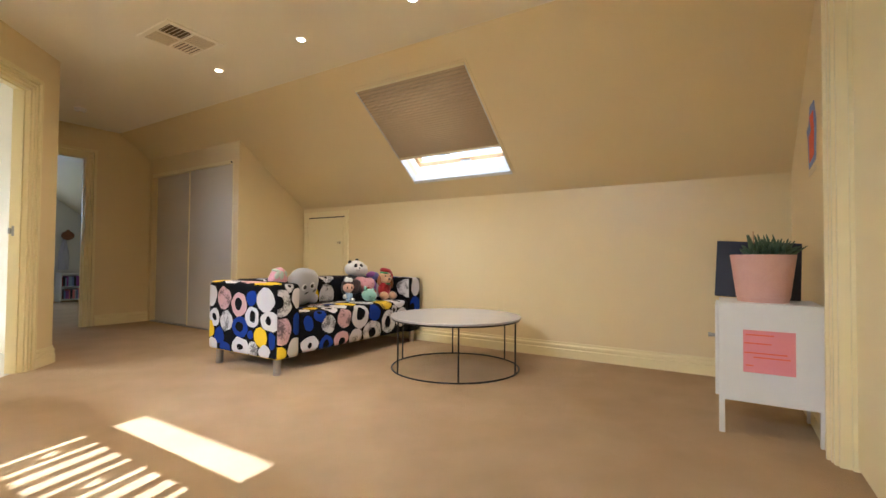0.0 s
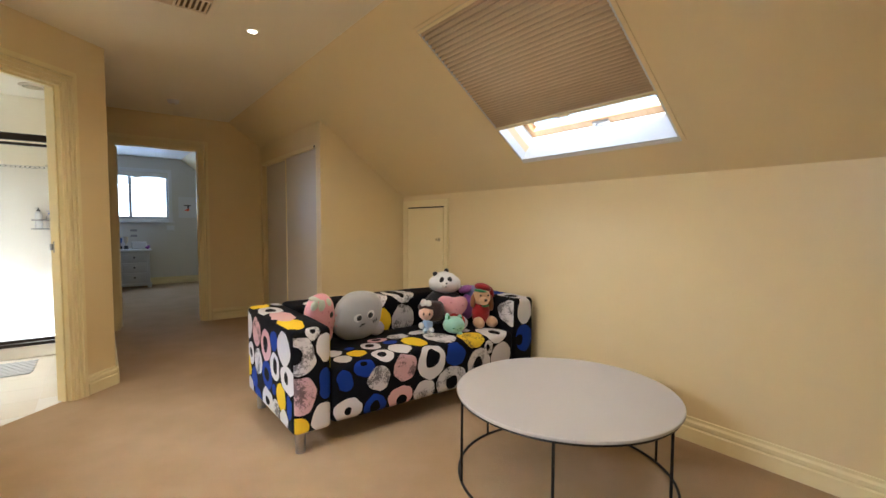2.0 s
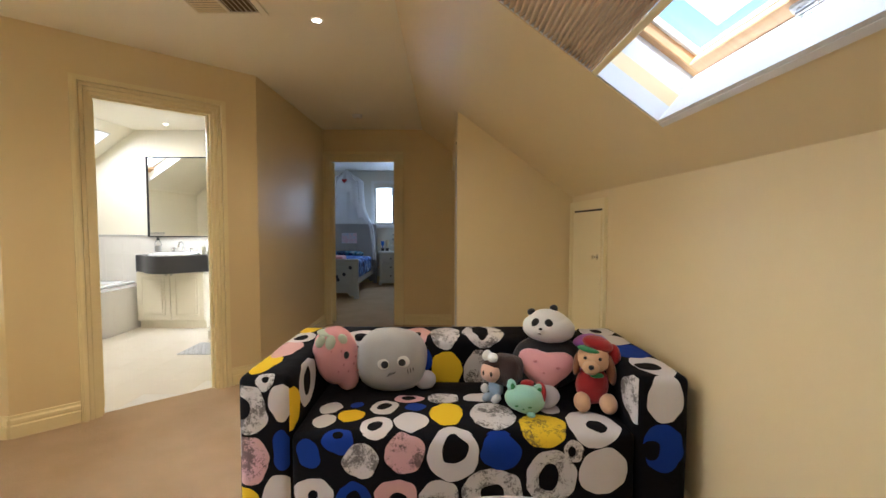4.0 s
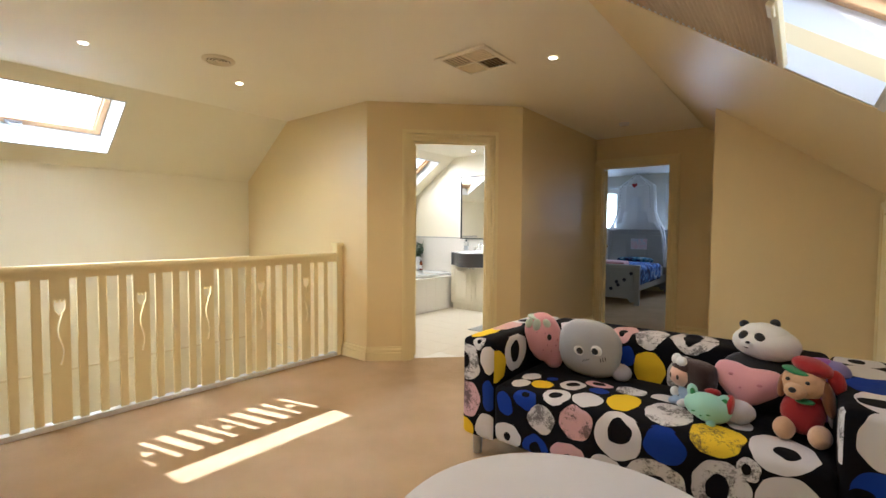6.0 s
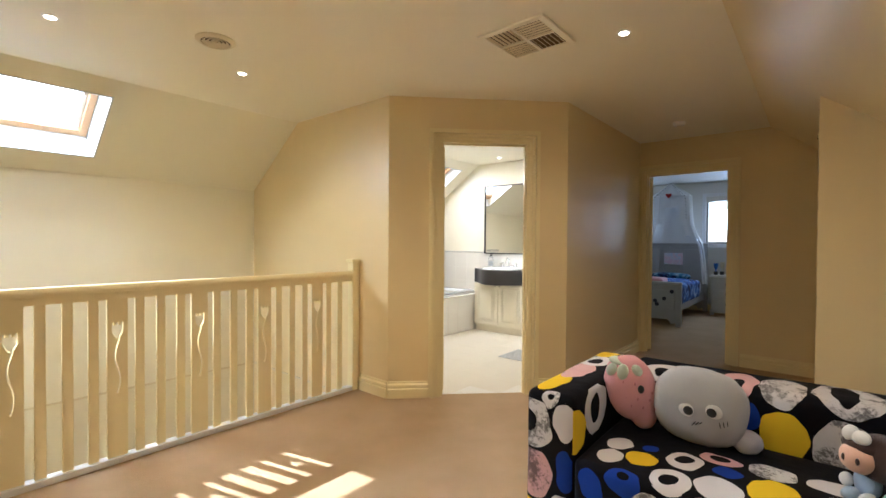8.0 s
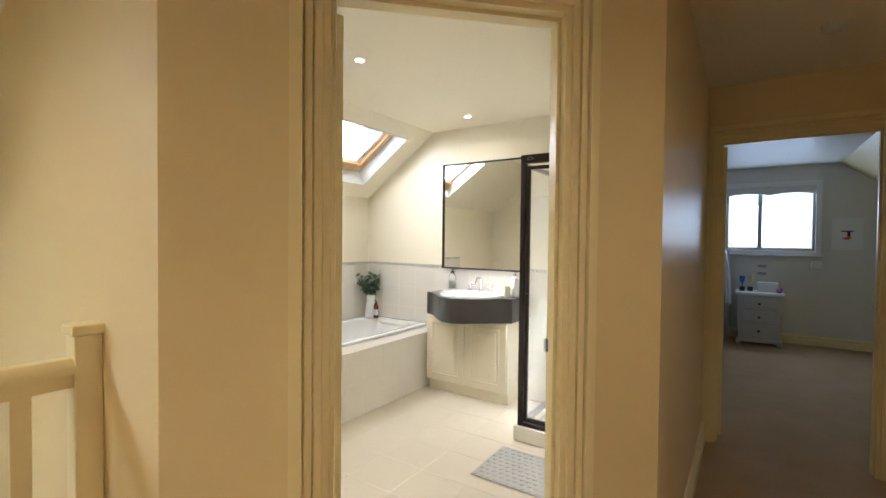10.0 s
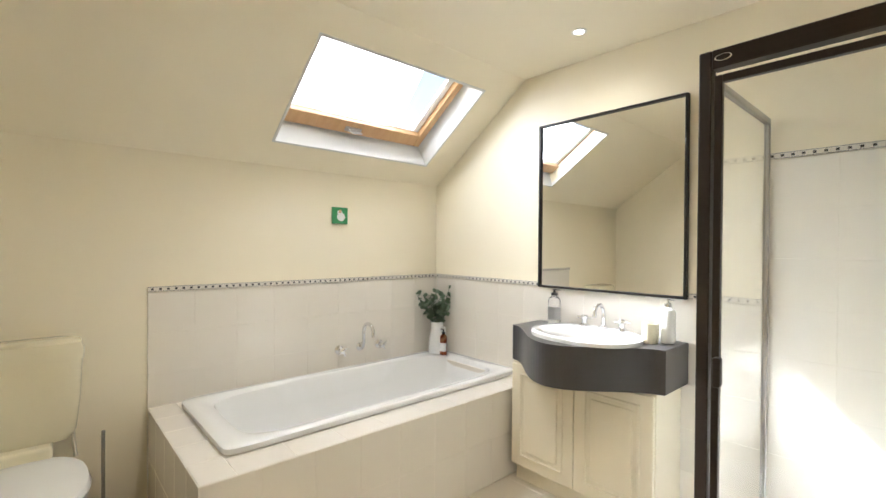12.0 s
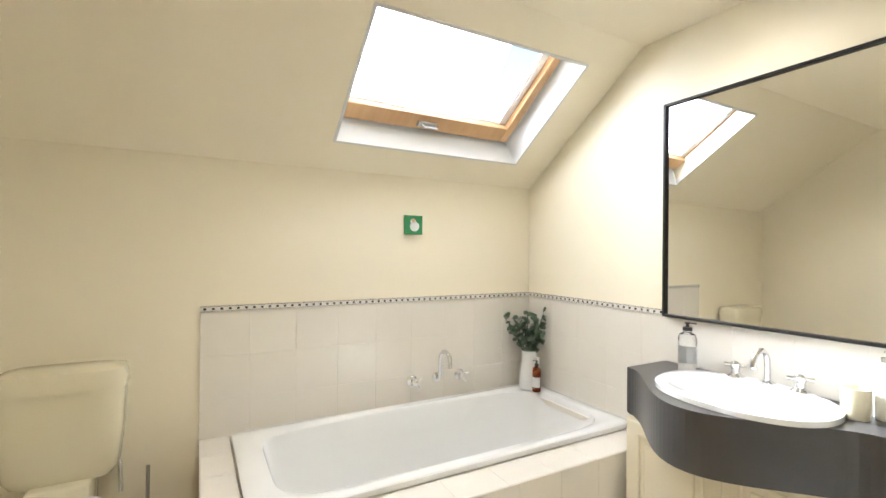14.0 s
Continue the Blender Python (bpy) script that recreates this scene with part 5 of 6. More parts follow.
box(bm, HX - 0.03, HX - 0.006, HY0 + 0.006, BN - 0.004, 0.0, HZ - 0.03)
box(bm, BW + 0.004, HX - 0.03, HY0 + 0.006, HY0 + 0.03, 0.0, HZ - 0.03)
panel(bm, (BW + 0.004, HY0 + 0.006, HZ - 0.034), (1, 0, 0), (0, 1, 0), (0, 0, 1), HX - BW - 0.010, BN - HY0 - 0.010, 0.03, [(0.08, 0.73, 0.13, 1.70)])
part("core", bm, GROUT, hob)


def rounded_loop(bm, cx, cy, a, b, e, z, n=72):
    out = []
    for i in range(n):
        t = 2 * math.pi * i / n
        c, s = math.cos(t), math.sin(t)
        out.append(bm.verts.new((cx + a * math.copysign(abs(c) ** (2 / e), c), cy + b * math.copysign(abs(s) ** (2 / e), s), z)))
    return out


def loft(bm, loops):
    for p, q in zip(loops, loops[1:]):
        for i in range(len(p)):
            j = (i + 1) % len(p)
            bm.faces.new((p[i], p[j], q[j], q[i]))
    bm.faces.new(loops[-1])


tub = thing("bathtub", Matrix(), "white acrylic bathtub let into the tiled hob", "bathtub")
bm = bmesh.new()
cx, cy, ta, tb = -2.485, 0.845, 0.362, 0.838
loft(bm, [rounded_loop(bm, cx, cy, ta, tb, 24, HZ + 0.001), rounded_loop(bm, cx, cy, ta, tb, 24, HZ + 0.022), rounded_loop(bm, cx, cy, ta - 0.008, tb - 0.008, 20, HZ + 0.028),
          rounded_loop(bm, cx, cy, ta - 0.05, tb - 0.07, 9, HZ + 0.027), rounded_loop(bm, cx, cy + 0.01, ta - 0.062, tb - 0.09, 6, HZ + 0.016), rounded_loop(bm, cx, cy + 0.01, ta - 0.085, tb - 0.12, 5, HZ - 0.10),
          rounded_loop(bm, cx, cy + 0.02, ta - 0.12, tb - 0.19, 4, HZ - 0.30), rounded_loop(bm, cx, cy + 0.03, ta - 0.16, tb - 0.26, 4, HZ - 0.37), rounded_loop(bm, cx, cy + 0.03, ta - 0.25, tb - 0.4, 3, HZ - 0.38)])
part("shell", bm, ACRYLIC, tub, "", True)
bm = bmesh.new()
lathe(bm, [(0, 0.003), (0.024, 0.003), (0.030, 0.0), (0, 0.0)], 20, pose(cx, cy + 0.45, HZ - 0.379))
part("waste", bm, CHROME, tub, "chrome waste", True)


def cross_tap(parent, m, name="tap"):
    """A capstan tap along +z of m."""
    bm = bmesh.new()
    lathe(bm, [(0, 0), (0.030, 0), (0.030, 0.006), (0.020, 0.012), (0.014, 0.018), (0.014, 0.035), (0.018, 0.040), (0.018, 0.052), (0.010, 0.060), (0, 0.062)], 20, m)
    for k in range(4):
        a = k * math.pi / 2 + 0.5
        cyl(bm, m @ Vector((0.010 * math.cos(a), 0.010 * math.sin(a), 0.047)), m @ Vector((0.036 * math.cos(a), 0.036 * math.sin(a), 0.047)), 0.0055, 0.0075, 10)
    return part(name, bm, CHROME, parent, "chrome cross-handle tap", True)


bt = thing("bath_taps", Matrix(), "chrome gooseneck bath spout between two wall taps", "bath taps")
cross_tap(bt, pose(BW + 0.011, 0.885, 0.622, 0, 90, 0))
cross_tap(bt, pose(BW + 0.011, 1.178, 0.622, 0, 90, 0))
bm = bmesh.new()
lathe(bm, [(0, 0), (0.028, 0), (0.028, 0.006), (0.015, 0.014), (0, 0.014)], 20, pose(BW + 0.011, 1.035, 0.622, 0, 90, 0))
pts = [(BW + 0.02, 1.035, 0.622), (BW + 0.045, 1.035, 0.628), (BW + 0.055, 1.035, 0.66), (BW + 0.055, 1.035, 0.73)]
for k in range(9):
    a = math.pi - k * math.pi * 1.05 / 8
    pts.append((BW + 0.110 + 0.055 * math.cos(a), 1.035, 0.73 + 0.055 * math.sin(a)))
pts.append((BW + 0.165, 1.035, 0.705))
tube(bm, pts, 0.011, 12)
part("spout", bm, CHROME, bt, "chrome gooseneck spout", True)

# vase of eucalyptus and amber bottle on the bath's corner
vase = thing("vase", pose(-2.765, 1.585, HZ + 0.0285) @ Matrix.Scale(1.14, 4), "white jug vase with eucalyptus sprigs on the bath corner", "vase")
bm = bmesh.new()
lathe(bm, [(0, 0), (0.050, 0), (0.053, 0.01), (0.046, 0.09), (0.036, 0.15), (0.038, 0.185), (0.041, 0.195), (0.037, 0.195), (0.033, 0.15), (0, 0.14)], 28)
part("jug", bm, CERAMIC, vase, "white ceramic jug", True)
bm = bmesh.new()
tube(bm, [(0.036, 0, 0.16), (0.07, 0, 0.17), (0.075, 0, 0.12), (0.045, 0, 0.07)], 0.006, 8)
part("handle", bm, CERAMIC, vase, "", True)
rnd = random.Random(4)
stems, leaves = bmesh.new(), bmesh.new()
for k in range(16):
    a = k * 2.4
    spread = 0.04 + 0.12 * ((k * 7) % 5) / 4
    tip = Vector((spread * math.cos(a), spread * math.sin(a) * 0.75, 0.27 + 0.15 * rnd.random() - spread * 0.25))
    base = Vector((0.015 * math.cos(a), 0.015 * math.sin(a), 0.15))
    mid = (base + tip) / 2 + Vector((0, 0, 0.03))
    tube(stems, [base, mid, tip], [0.0022, 0.0018, 0.001], 5)
    for j in range(11):
        f = 0.30 + 0.7 * j / 10
        p = base.lerp(mid, f * 2) if f < 0.5 else mid.lerp(tip, f * 2 - 1)
        q = Euler((rnd.uniform(-1, 1), rnd.uniform(-1, 1), rnd.uniform(0, 6.28))).to_matrix()
        r = 0.014 + 0.008 * rnd.random()
        c = p + q @ Vector((r, 0, 0))
        ring = [leaves.verts.new(c + q @ Vector((r * math.cos(t), r * 0.85 * math.sin(t), 0.003 * math.cos(2 * t)))) for t in [i * math.pi / 4 for i in range(8)]]
        top = leaves.verts.new(c + q @ Vector((0, 0, 0.003)))
        for i in range(8):
            leaves.faces.new((ring[i], ring[(i + 1) % 8], top))
part("stems", stems, SUCC, vase, "thin green stems")
bmesh.ops.solidify(leaves, geom=leaves.faces[:], thickness=0.0008)
part("eucalyptus_leaves", leaves, LEAF, vase, "round grey-green leaves")["kind"] = "stuff"


def pump_bottle(name, m, r, h, mat, cap, label, paper=None):
    ob = thing(name, m, label, "bottle")
    bm = bmesh.new()
    lathe(bm, [(0, 0), (r * 0.95, 0), (r, 0.005), (r, h * 0.68), (r * 0.85, h * 0.76), (r * 0.45, h * 0.80), (r * 0.45, h * 0.85), (0, h * 0.85)], 24)
    part("body", bm, mat, ob, "", True)
    bm = bmesh.new()
    lathe(bm, [(0, h * 0.83), (r * 0.52, h * 0.83), (r * 0.52, h * 0.90), (r * 0.2, h * 0.91), (r * 0.16, h * 0.97), (r * 0.3, h * 0.975), (r * 0.3, h), (0, h)], 18)
    box(bm, -r * 0.95, 0, -0.004, 0.004, h * 0.975, h * 0.995)
    part("pump", bm, cap, ob, "", True)
    if paper:
        bm = bmesh.new()
        lathe(bm, [(r * 1.012, h * 0.15), (r * 1.012, h * 0.48)], 24)
        bmesh.ops.delete(bm, geom=[f for f in bm.faces if f.calc_center_median().y > -r * 0.15], context="FACES")
        bmesh.ops.solidify(bm, geom=bm.faces[:], thickness=0.0006)
        part("label", bm, paper, ob, "plain paper label")
    return ob


pump_bottle("amber_bottle", pose(-2.685, 1.575, HZ + 0.0285, 0, 0, 30), 0.024, 0.178, AMBER, BLACKINK, "amber spray bottle with a white label on the bath corner", WHITE)

# basin cabinet
van = thing("vanity_cabinet", Matrix(), "cream cabinet with two raised-panel doors under the basin", "cabinet")
VX0, VX1, VF = -1.935, -1.175, 1.415
bm = bmesh.new()
box(bm, VX0, VX1, VF, BN - 0.012, 0.09, 0.660)
part("body", bm, CABINET, van)
bm = bmesh.new()
box(bm, VX0 + 0.004, VX1 - 0.004, VF + 0.03, BN - 0.012, 0.0, 0.09)
part("plinth", bm, CABINET, van)
for a, b, kx in ((VX0 + 0.004, -1.557, -1.585), (-1.553, VX1 - 0.004, -1.525)):
    bm = bmesh.new()
    box(bm, a, b, VF - 0.018, VF - 0.001, 0.10, 0.650, 0.003, 1)
    dr = part("door", bm, CABINET, van)
    bm = bmesh.new()
    x0, x1, z0, z1 = a + 0.055, b - 0.055, 0.155, 0.605
    for p, q, r, s in ((x0, x0 + 0.012, z0, z1), (x1 - 0.012, x1, z0, z1), (x0 + 0.012, x1 - 0.012, z0, z0 + 0.012), (x0 + 0.012, x1 - 0.012, z1 - 0.012, z1)):
        box(bm, p, q, VF - 0.026, VF - 0.017, r, s, 0.003, 1)
    box(bm, x0 + 0.032, x1 - 0.032, VF - 0.024, VF - 0.017, z0 + 0.032, z1 - 0.032, 0.005, 1)
    part("raised_panel", bm, CABINET, dr)
    bm = bmesh.new()
    lathe(bm, [(0, 0), (0.006, 0), (0.006, 0.010), (0.013, 0.016), (0.013, 0.022), (0, 0.026)], 16, pose(kx, VF - 0.018, 0.630, 90, 0, 0))
    part("knob", bm, CHROME, dr, "small clear knob", True)

ctop = thing("charcoal_worktop", Matrix(), "thick charcoal worktop with a bow front", "worktop")
CX0, CX1, CZ0, CZ1 = -1.955, -1.145, 0.660, 0.852
prof = []
for i in range(41):
    f = i / 40
    prof.append((CX0 + (CX1 - CX0) * f, 1.43 - 0.27 * (0.5 - 0.5 * math.cos(2 * math.pi * f)) ** 0.85))
bm = bmesh.new()
prism(bm, prof + [(CX1, BN - 0.012), (CX0, BN - 0.012)], "z", CZ0, CZ1)
bmesh.ops.bevel(bm, geom=[e for e in bm.edges if abs(e.verts[0].co.z - e.verts[1].co.z) < 1e-5], offset=0.003, segments=1, affect="EDGES")
part("slab", bm, CHARCOAL, ctop)
bas = thing("wash_basin", Matrix(), "oval white ceramic basin set in the worktop", "basin")
bm = bmesh.new()
bx, by = -1.515, 1.425
loft(bm, [rounded_loop(bm, bx, by, 0.262, 0.205, 2.2, CZ1 + 0.001), rounded_loop(bm, bx, by, 0.262, 0.205, 2.2, CZ1 + 0.018), rounded_loop(bm, bx, by, 0.250, 0.194, 2.2, CZ1 + 0.026), rounded_loop(bm, bx, by - 0.005, 0.222, 0.160, 2.2, CZ1 + 0.024),
          rounded_loop(bm, bx, by - 0.02, 0.205, 0.135, 2.1, CZ1 + 0.014), rounded_loop(bm, bx, by - 0.02, 0.17, 0.105, 2, CZ1 + 0.007), rounded_loop(bm, bx, by - 0.02, 0.03, 0.02, 2, CZ1 + 0.004), rounded_loop(bm, bx, by - 0.02, 0.001, 0.001, 2, CZ1 + 0.004)])
part("bowl", bm, CERAMIC, bas, "", True)
mx = thing("basin_taps", Matrix(), "chrome gooseneck basin mixer between two cross taps", "taps")
for dx in (-0.10, 0.10):
    cross_tap(mx, pose(bx + dx, 1.592, CZ1 + 0.021))
bm = bmesh.new()
lathe(bm, [(0, 0), (0.026, 0), (0.026, 0.008), (0.014, 0.016), (0, 0.016)], 20, pose(bx, 1.600, CZ1 + 0.021))
pts = [(bx, 1.600, CZ1 + 0.03), (bx, 1.600, CZ1 + 0.10)]
for k in range(9):
    a = k * math.pi * 1.1 / 8
    pts.append((bx, 1.600 - 0.045 + 0.045 * math.cos(a), CZ1 + 0.10 + 0.045 * math.sin(a)))
tube(bm, pts, 0.010, 12)
part("spout", bm, CHROME, mx, "chrome gooseneck spout", True)
pump_bottle("soap_bottle", pose(-1.795, 1.585, CZ1 + 0.0005, 0, 0, 200), 0.034, 0.20, FROST, BLACKINK, "clear soap bottle with a black pump beside the basin", WHITE)
pump_bottle("lotion_bottle", pose(-1.205, 1.60, CZ1 + 0.0005, 0, 0, 160), 0.032, 0.20, CERAMIC, CHROME, "white pump bottle beside the basin")
tum = thing("tumbler", pose(-1.255, 1.535, CZ1 + 0.0005), "beige ceramic tumbler beside the basin", "cup")
bm = bmesh.new()
lathe(bm, [(0, 0), (0.030, 0), (0.034, 0.02), (0.036, 0.09), (0.033, 0.09), (0.031, 0.015), (0, 0.012)], 24)
part("cup", bm, CREAMCER, tum, "", True)
mir = thing("mirror", Matrix(), "large mirror in a thin black frame over the basin", "mirror")
bm = bmesh.new()
box(bm, -1.952, -1.163, BN - 0.016, BN - 0.004, 1.060, 1.994)
part("mirror_glass", bm, MIRROR, mir, "silvered mirror glass")
bm = bmesh.new()
for a, b, c, d in ((-1.962, -1.950, 1.05, 2.004), (-1.165, -1.153, 1.05, 2.004), (-1.950, -1.165, 1.05, 1.062), (-1.950, -1.165, 1.992, 2.004)):
    box(bm, a, b, BN - 0.030, BN - 0.002, c, d, 0.002, 1)
part("frame", bm, BLACKMETAL, mir, "thin black frame")
pic = thing("small_picture", pose(BW, 0.885, 1.475), "small green framed picture of a bird", "picture")
bm = bmesh.new()
box(bm, 0.001, 0.016, -0.052, 0.052, -0.052, 0.052, 0.002, 1)
part("panel", bm, GREENCLOTH, pic, "green painted panel")
bm = bmesh.new()
for dy, dz, ry, rz in ((0.004, -0.008, 0.024, 0.030), (-0.004, 0.018, 0.016, 0.016)):
    cyl(bm, (0.016, dy, dz), (0.019, dy, dz), (ry + rz) / 2, seg=20)
part("motif", bm, WHITECLOTH, pic, "pale bird shape")
bm = bmesh.new()
cyl(bm, (0.0192, -0.004, 0.026), (0.0212, -0.004, 0.026), 0.010, seg=16)
part("motif_crest", bm, TANCLOTH, pic, "orange crest")

# shower
sh = thing("shower_screen", Matrix(), "framed shower screen in dark bronze with clear glass", "shower screen")
SX, SYF, SH = -0.86, 0.96, 1.868
bm = bmesh.new()
box(bm, SX - 0.008, SX + 0.025, SYF - 0.022, SYF + 0.022, 0.10, SH, 0.003, 1)
part("corner_post", bm, BRONZE, sh)
bm = bmesh.new()
box(bm, SX + 0.025, 0.017, SYF - 0.022, SYF + 0.022, SH - 0.055, SH, 0.003, 1)
part("head_rail", bm, BRONZE, sh)
bm = bmesh.new()
box(bm, SX + 0.025, 0.017, SYF - 0.020, SYF + 0.020, 0.10, 0.125, 0.003, 1)
part("sill_rail", bm, BRONZE, sh)
bm = bmesh.new()
box(bm, -0.228, -0.202, SYF - 0.015, SYF + 0.015, 0.125, SH - 0.055, 0.002, 1)
part("mullion", bm, BRONZE, sh)
bm = bmesh.new()
for a, b, c, d in ((SX + 0.03, SX + 0.05, 0.13, 1.795), (-0.250, -0.232, 0.13, 1.795), (SX + 0.05, -0.250, 0.13, 0.155), (SX + 0.05, -0.250, 1.773, 1.795)):
    box(bm, a, b, SYF - 0.012, SYF + 0.012, c, d, 0.002, 1)
sd_ = part("door", bm, BRONZE, sh)
bm = bmesh.new()
box(bm, SX + 0.048, -0.248, SYF - 0.003, SYF + 0.003, 0.15, 1.776)
g = part("door_glass", bm, SHOWERGLASS, sd_, "clear glass")
g.visible_shadow = False
bm = bmesh.new()
box(bm, SX + 0.040, SX + 0.062, SYF - 0.045, SYF - 0.012, 0.885, 0.972, 0.008, 3)
part("handle", bm, BRONZE, sd_)
bm = bmesh.new()
box(bm, -0.202, 0.017, SYF - 0.003, SYF + 0.003, 0.125, SH - 0.055)
g = part("side_glass", bm, SHOWERGLASS, sh, "clear glass")
g.visible_shadow = False
bm = bmesh.new()
box(bm, SX - 0.003, SX + 0.003, SYF + 0.022, BN - 0.012, 0.115, 1.80)
g = part("return_glass", bm, SHOWERGLASS, sh, "clear glass")
g.visible_shadow = False
bm = bmesh.new()
for a, b, c, d in ((SYF + 0.022, BN - 0.03, 1.795, 1.82), (SYF + 0.022, BN - 0.03, 0.10, 0.12), (BN - 0.03, BN - 0.011, 0.10, 1.82)):
    box(bm, SX - 0.012, SX + 0.012, a, b, c, d, 0.002, 1)
part("return_frame", bm, STEEL, sh, "grey metal frame")
bm = bmesh.new()
m = pose(SX + 0.055, SYF - 0.0225, SH - 0.027, 90, 0, 0)
lathe(bm, [(0.020, 0.0), (0.022, 0.001), (0.019, 0.0015), (0.020, 0.0)], 20, m @ Matrix.Diagonal((1, 0.45, 1, 1)))
part("badge", bm, CHROME, sh, "small oval badge")
bm = bmesh.new()
box(bm, SX - 0.03, 0.017, SYF - 0.035, SYF + 0.035, 0.0, 0.098, 0.003, 1)
box(bm, SX - 0.03, SX + 0.03, SYF + 0.035, BN - 0.012, 0.0, 0.098)
part("hob", bm, TILE, sh, "white tiled hob")
bm = bmesh.new()
box(bm, SX + 0.03, 0.017, SYF + 0.035, BN - 0.012, 0.0, 0.05)
part("tray", bm, ACRYLIC, sh, "white shower tray")
head = thing("wall_shower", Matrix(), "chrome shower rose on a short wall arm", "shower")
bm = bmesh.new()
tube(bm, [(0.015, 1.45, 1.76), (-0.04, 1.45, 1.765), (-0.23, 1.45, 1.73), (-0.27, 1.45, 1.69)], 0.009, 10)
lathe(bm, [(0, 0), (0.025, 0), (0.025, 0.006), (0.010, 0.012), (0, 0.012)], 16, pose(0.016, 1.45, 1.76, 0, -90, 0))
part("arm", bm, CHROME, head, "", True)
bm = bmesh.new()
lathe(bm, [(0, 0.05), (0.012, 0.05), (0.018, 0.03), (0.036, 0.008), (0.036, 0.0), (0, 0.0)], 24, pose(-0.30, 1.45, 1.645, 0, 35, 0))
part("rose", bm, CHROME, head, "", True)
rack = thing("shower_rack", Matrix(), "dark wire shower rack holding bottles", "rack")
for z in (1.075, 1.16):
    bm = bmesh.new()
    tube(bm, [(-0.45, 1.683, z), (-0.45, 1.60, z), (-0.15, 1.60, z), (-0.15, 1.683, z)], 0.004, 8)
    part("wire", bm, BLACKMETAL, rack)
bm = bmesh.new()
for k in range(9):
    cyl(bm, (-0.44 + k * 0.035, 1.60, 1.075), (-0.44 + k * 0.035, 1.683, 1.075), 0.002, seg=6)
part("base_wires", bm, BLACKMETAL, rack)
SHAMPOO = mottled("blue_cap", (0.03, 0.16, 0.55), (0.05, 0.20, 0.62), 20, 80, 0.4, 0.05)
pump_bottle("shampoo_bottle", pose(-0.40, 1.645, 1.078), 0.028, 0.20, CERAMIC, CHARCOAL, "white shampoo bottle on the shower rack")
pump_bottle("body_wash_bottle", pose(-0.315, 1.645, 1.078), 0.030, 0.17, FROST, SHAMPOO, "clear body wash bottle with a blue pump on the rack")
pump_bottle("conditioner_bottle", pose(-0.235, 1.645, 1.078), 0.028, 0.19, PINKCLOTH, TANCLOTH, "pink bottle on the shower rack")
pump_bottle("purple_bottle", pose(-0.175, 1.645, 1.078), 0.022, 0.24, PURPLECLOTH, WHITE, "tall purple bottle on the shower rack")
bm = bmesh.new()
for k in range(7):
    cyl(bm, (-0.20 + 0.012 * k, 1.635 + 0.006 * (k % 2), 1.07), (-0.22 + 0.017 * k, 1.630 + 0.008 * (k % 2), 0.83 + 0.02 * (k % 3)), 0.009, 0.014, 8)
cl = part("wash_cloth", bm, CHARCOAL, None, "", True)
tagged(cl, "dark wash cloth hanging from the shower rack", "cloth")

# toilet
wc = thing("toilet", pose(BW, -0.545, -0.0), "cream ceramic toilet with a close-coupled cistern", "toilet")
bm = bmesh.new()
loft(bm, [rounded_loop(bm, 0.095, 0, 0.075, 0.145, 5, 0.48), rounded_loop(bm, 0.095, 0, 0.085, 0.165, 5, 0.51), rounded_loop(bm, 0.098, 0, 0.092, 0.178, 5, 0.65), rounded_loop(bm, 0.098, 0, 0.094, 0.184, 5, 0.81)])
part("cistern", bm, CREAMCER, wc, "", True)
bm = bmesh.new()
loft(bm, [rounded_loop(bm, 0.100, 0, 0.098, 0.188, 5, 0.808), rounded_loop(bm, 0.100, 0, 0.099, 0.190, 5, 0.845), rounded_loop(bm, 0.100, 0, 0.090, 0.180, 5, 0.878), rounded_loop(bm, 0.100, 0, 0.06, 0.15, 4, 0.888)])
part("cistern_lid", bm, CREAMCER, wc, "", True)
bm = bmesh.new()
loft(bm, [rounded_loop(bm, 0.33, 0, 0.17, 0.105, 2.4, 0.0), rounded_loop(bm, 0.34, 0, 0.16, 0.10, 2.4, 0.12), rounded_loop(bm, 0.40, 0, 0.22, 0.16, 2.3, 0.32), rounded_loop(bm, 0.42, 0, 0.245, 0.182, 2.3, 0.385), rounded_loop(bm, 0.42, 0, 0.245, 0.182, 2.3, 0.398)])
box(bm, 0.02, 0.22, -0.09, 0.09, 0.30, 0.482, 0.015, 3)
part("pan", bm, CREAMCER, wc, "", True)
bm = bmesh.new()
loft(bm, [rounded_loop(bm, 0.43, 0, 0.245, 0.188, 2.4, 0.399), rounded_loop(bm, 0.43, 0, 0.250, 0.192, 2.4, 0.415), rounded_loop(bm, 0.43, 0, 0.240, 0.184, 2.4, 0.435), rounded_loop(bm, 0.43, 0, 0.18, 0.13, 2.3, 0.444)])
part("seat_lid", bm, ACRYLIC, wc, "white seat and lid", True)
bm = bmesh.new()
cyl(bm, (0.02, 0.155, 0.47), (0.06, 0.165, 0.36), 0.008, seg=10)
part("supply_pipe", bm, CHROME, wc, "", True)
br = thing("toilet_brush", pose(-2.80, -0.29, 0), "steel toilet brush standing by the toilet", "toilet brush")
bm = bmesh.new()
lathe(bm, [(0, 0), (0.045, 0), (0.045, 0.12), (0.04, 0.125), (0, 0.125)], 24)
part("holder", bm, STEEL, br, "", True)
bm = bmesh.new()
cyl(bm, (0, 0, 0.12), (0, 0, 0.46), 0.007, seg=12)
part("handle", bm, STEEL, br, "", True)
RUBBER = mottled("grey_rubber", (0.46, 0.45, 0.43), (0.55, 0.54, 0.52), 12, 60, 0.6, 0.1)
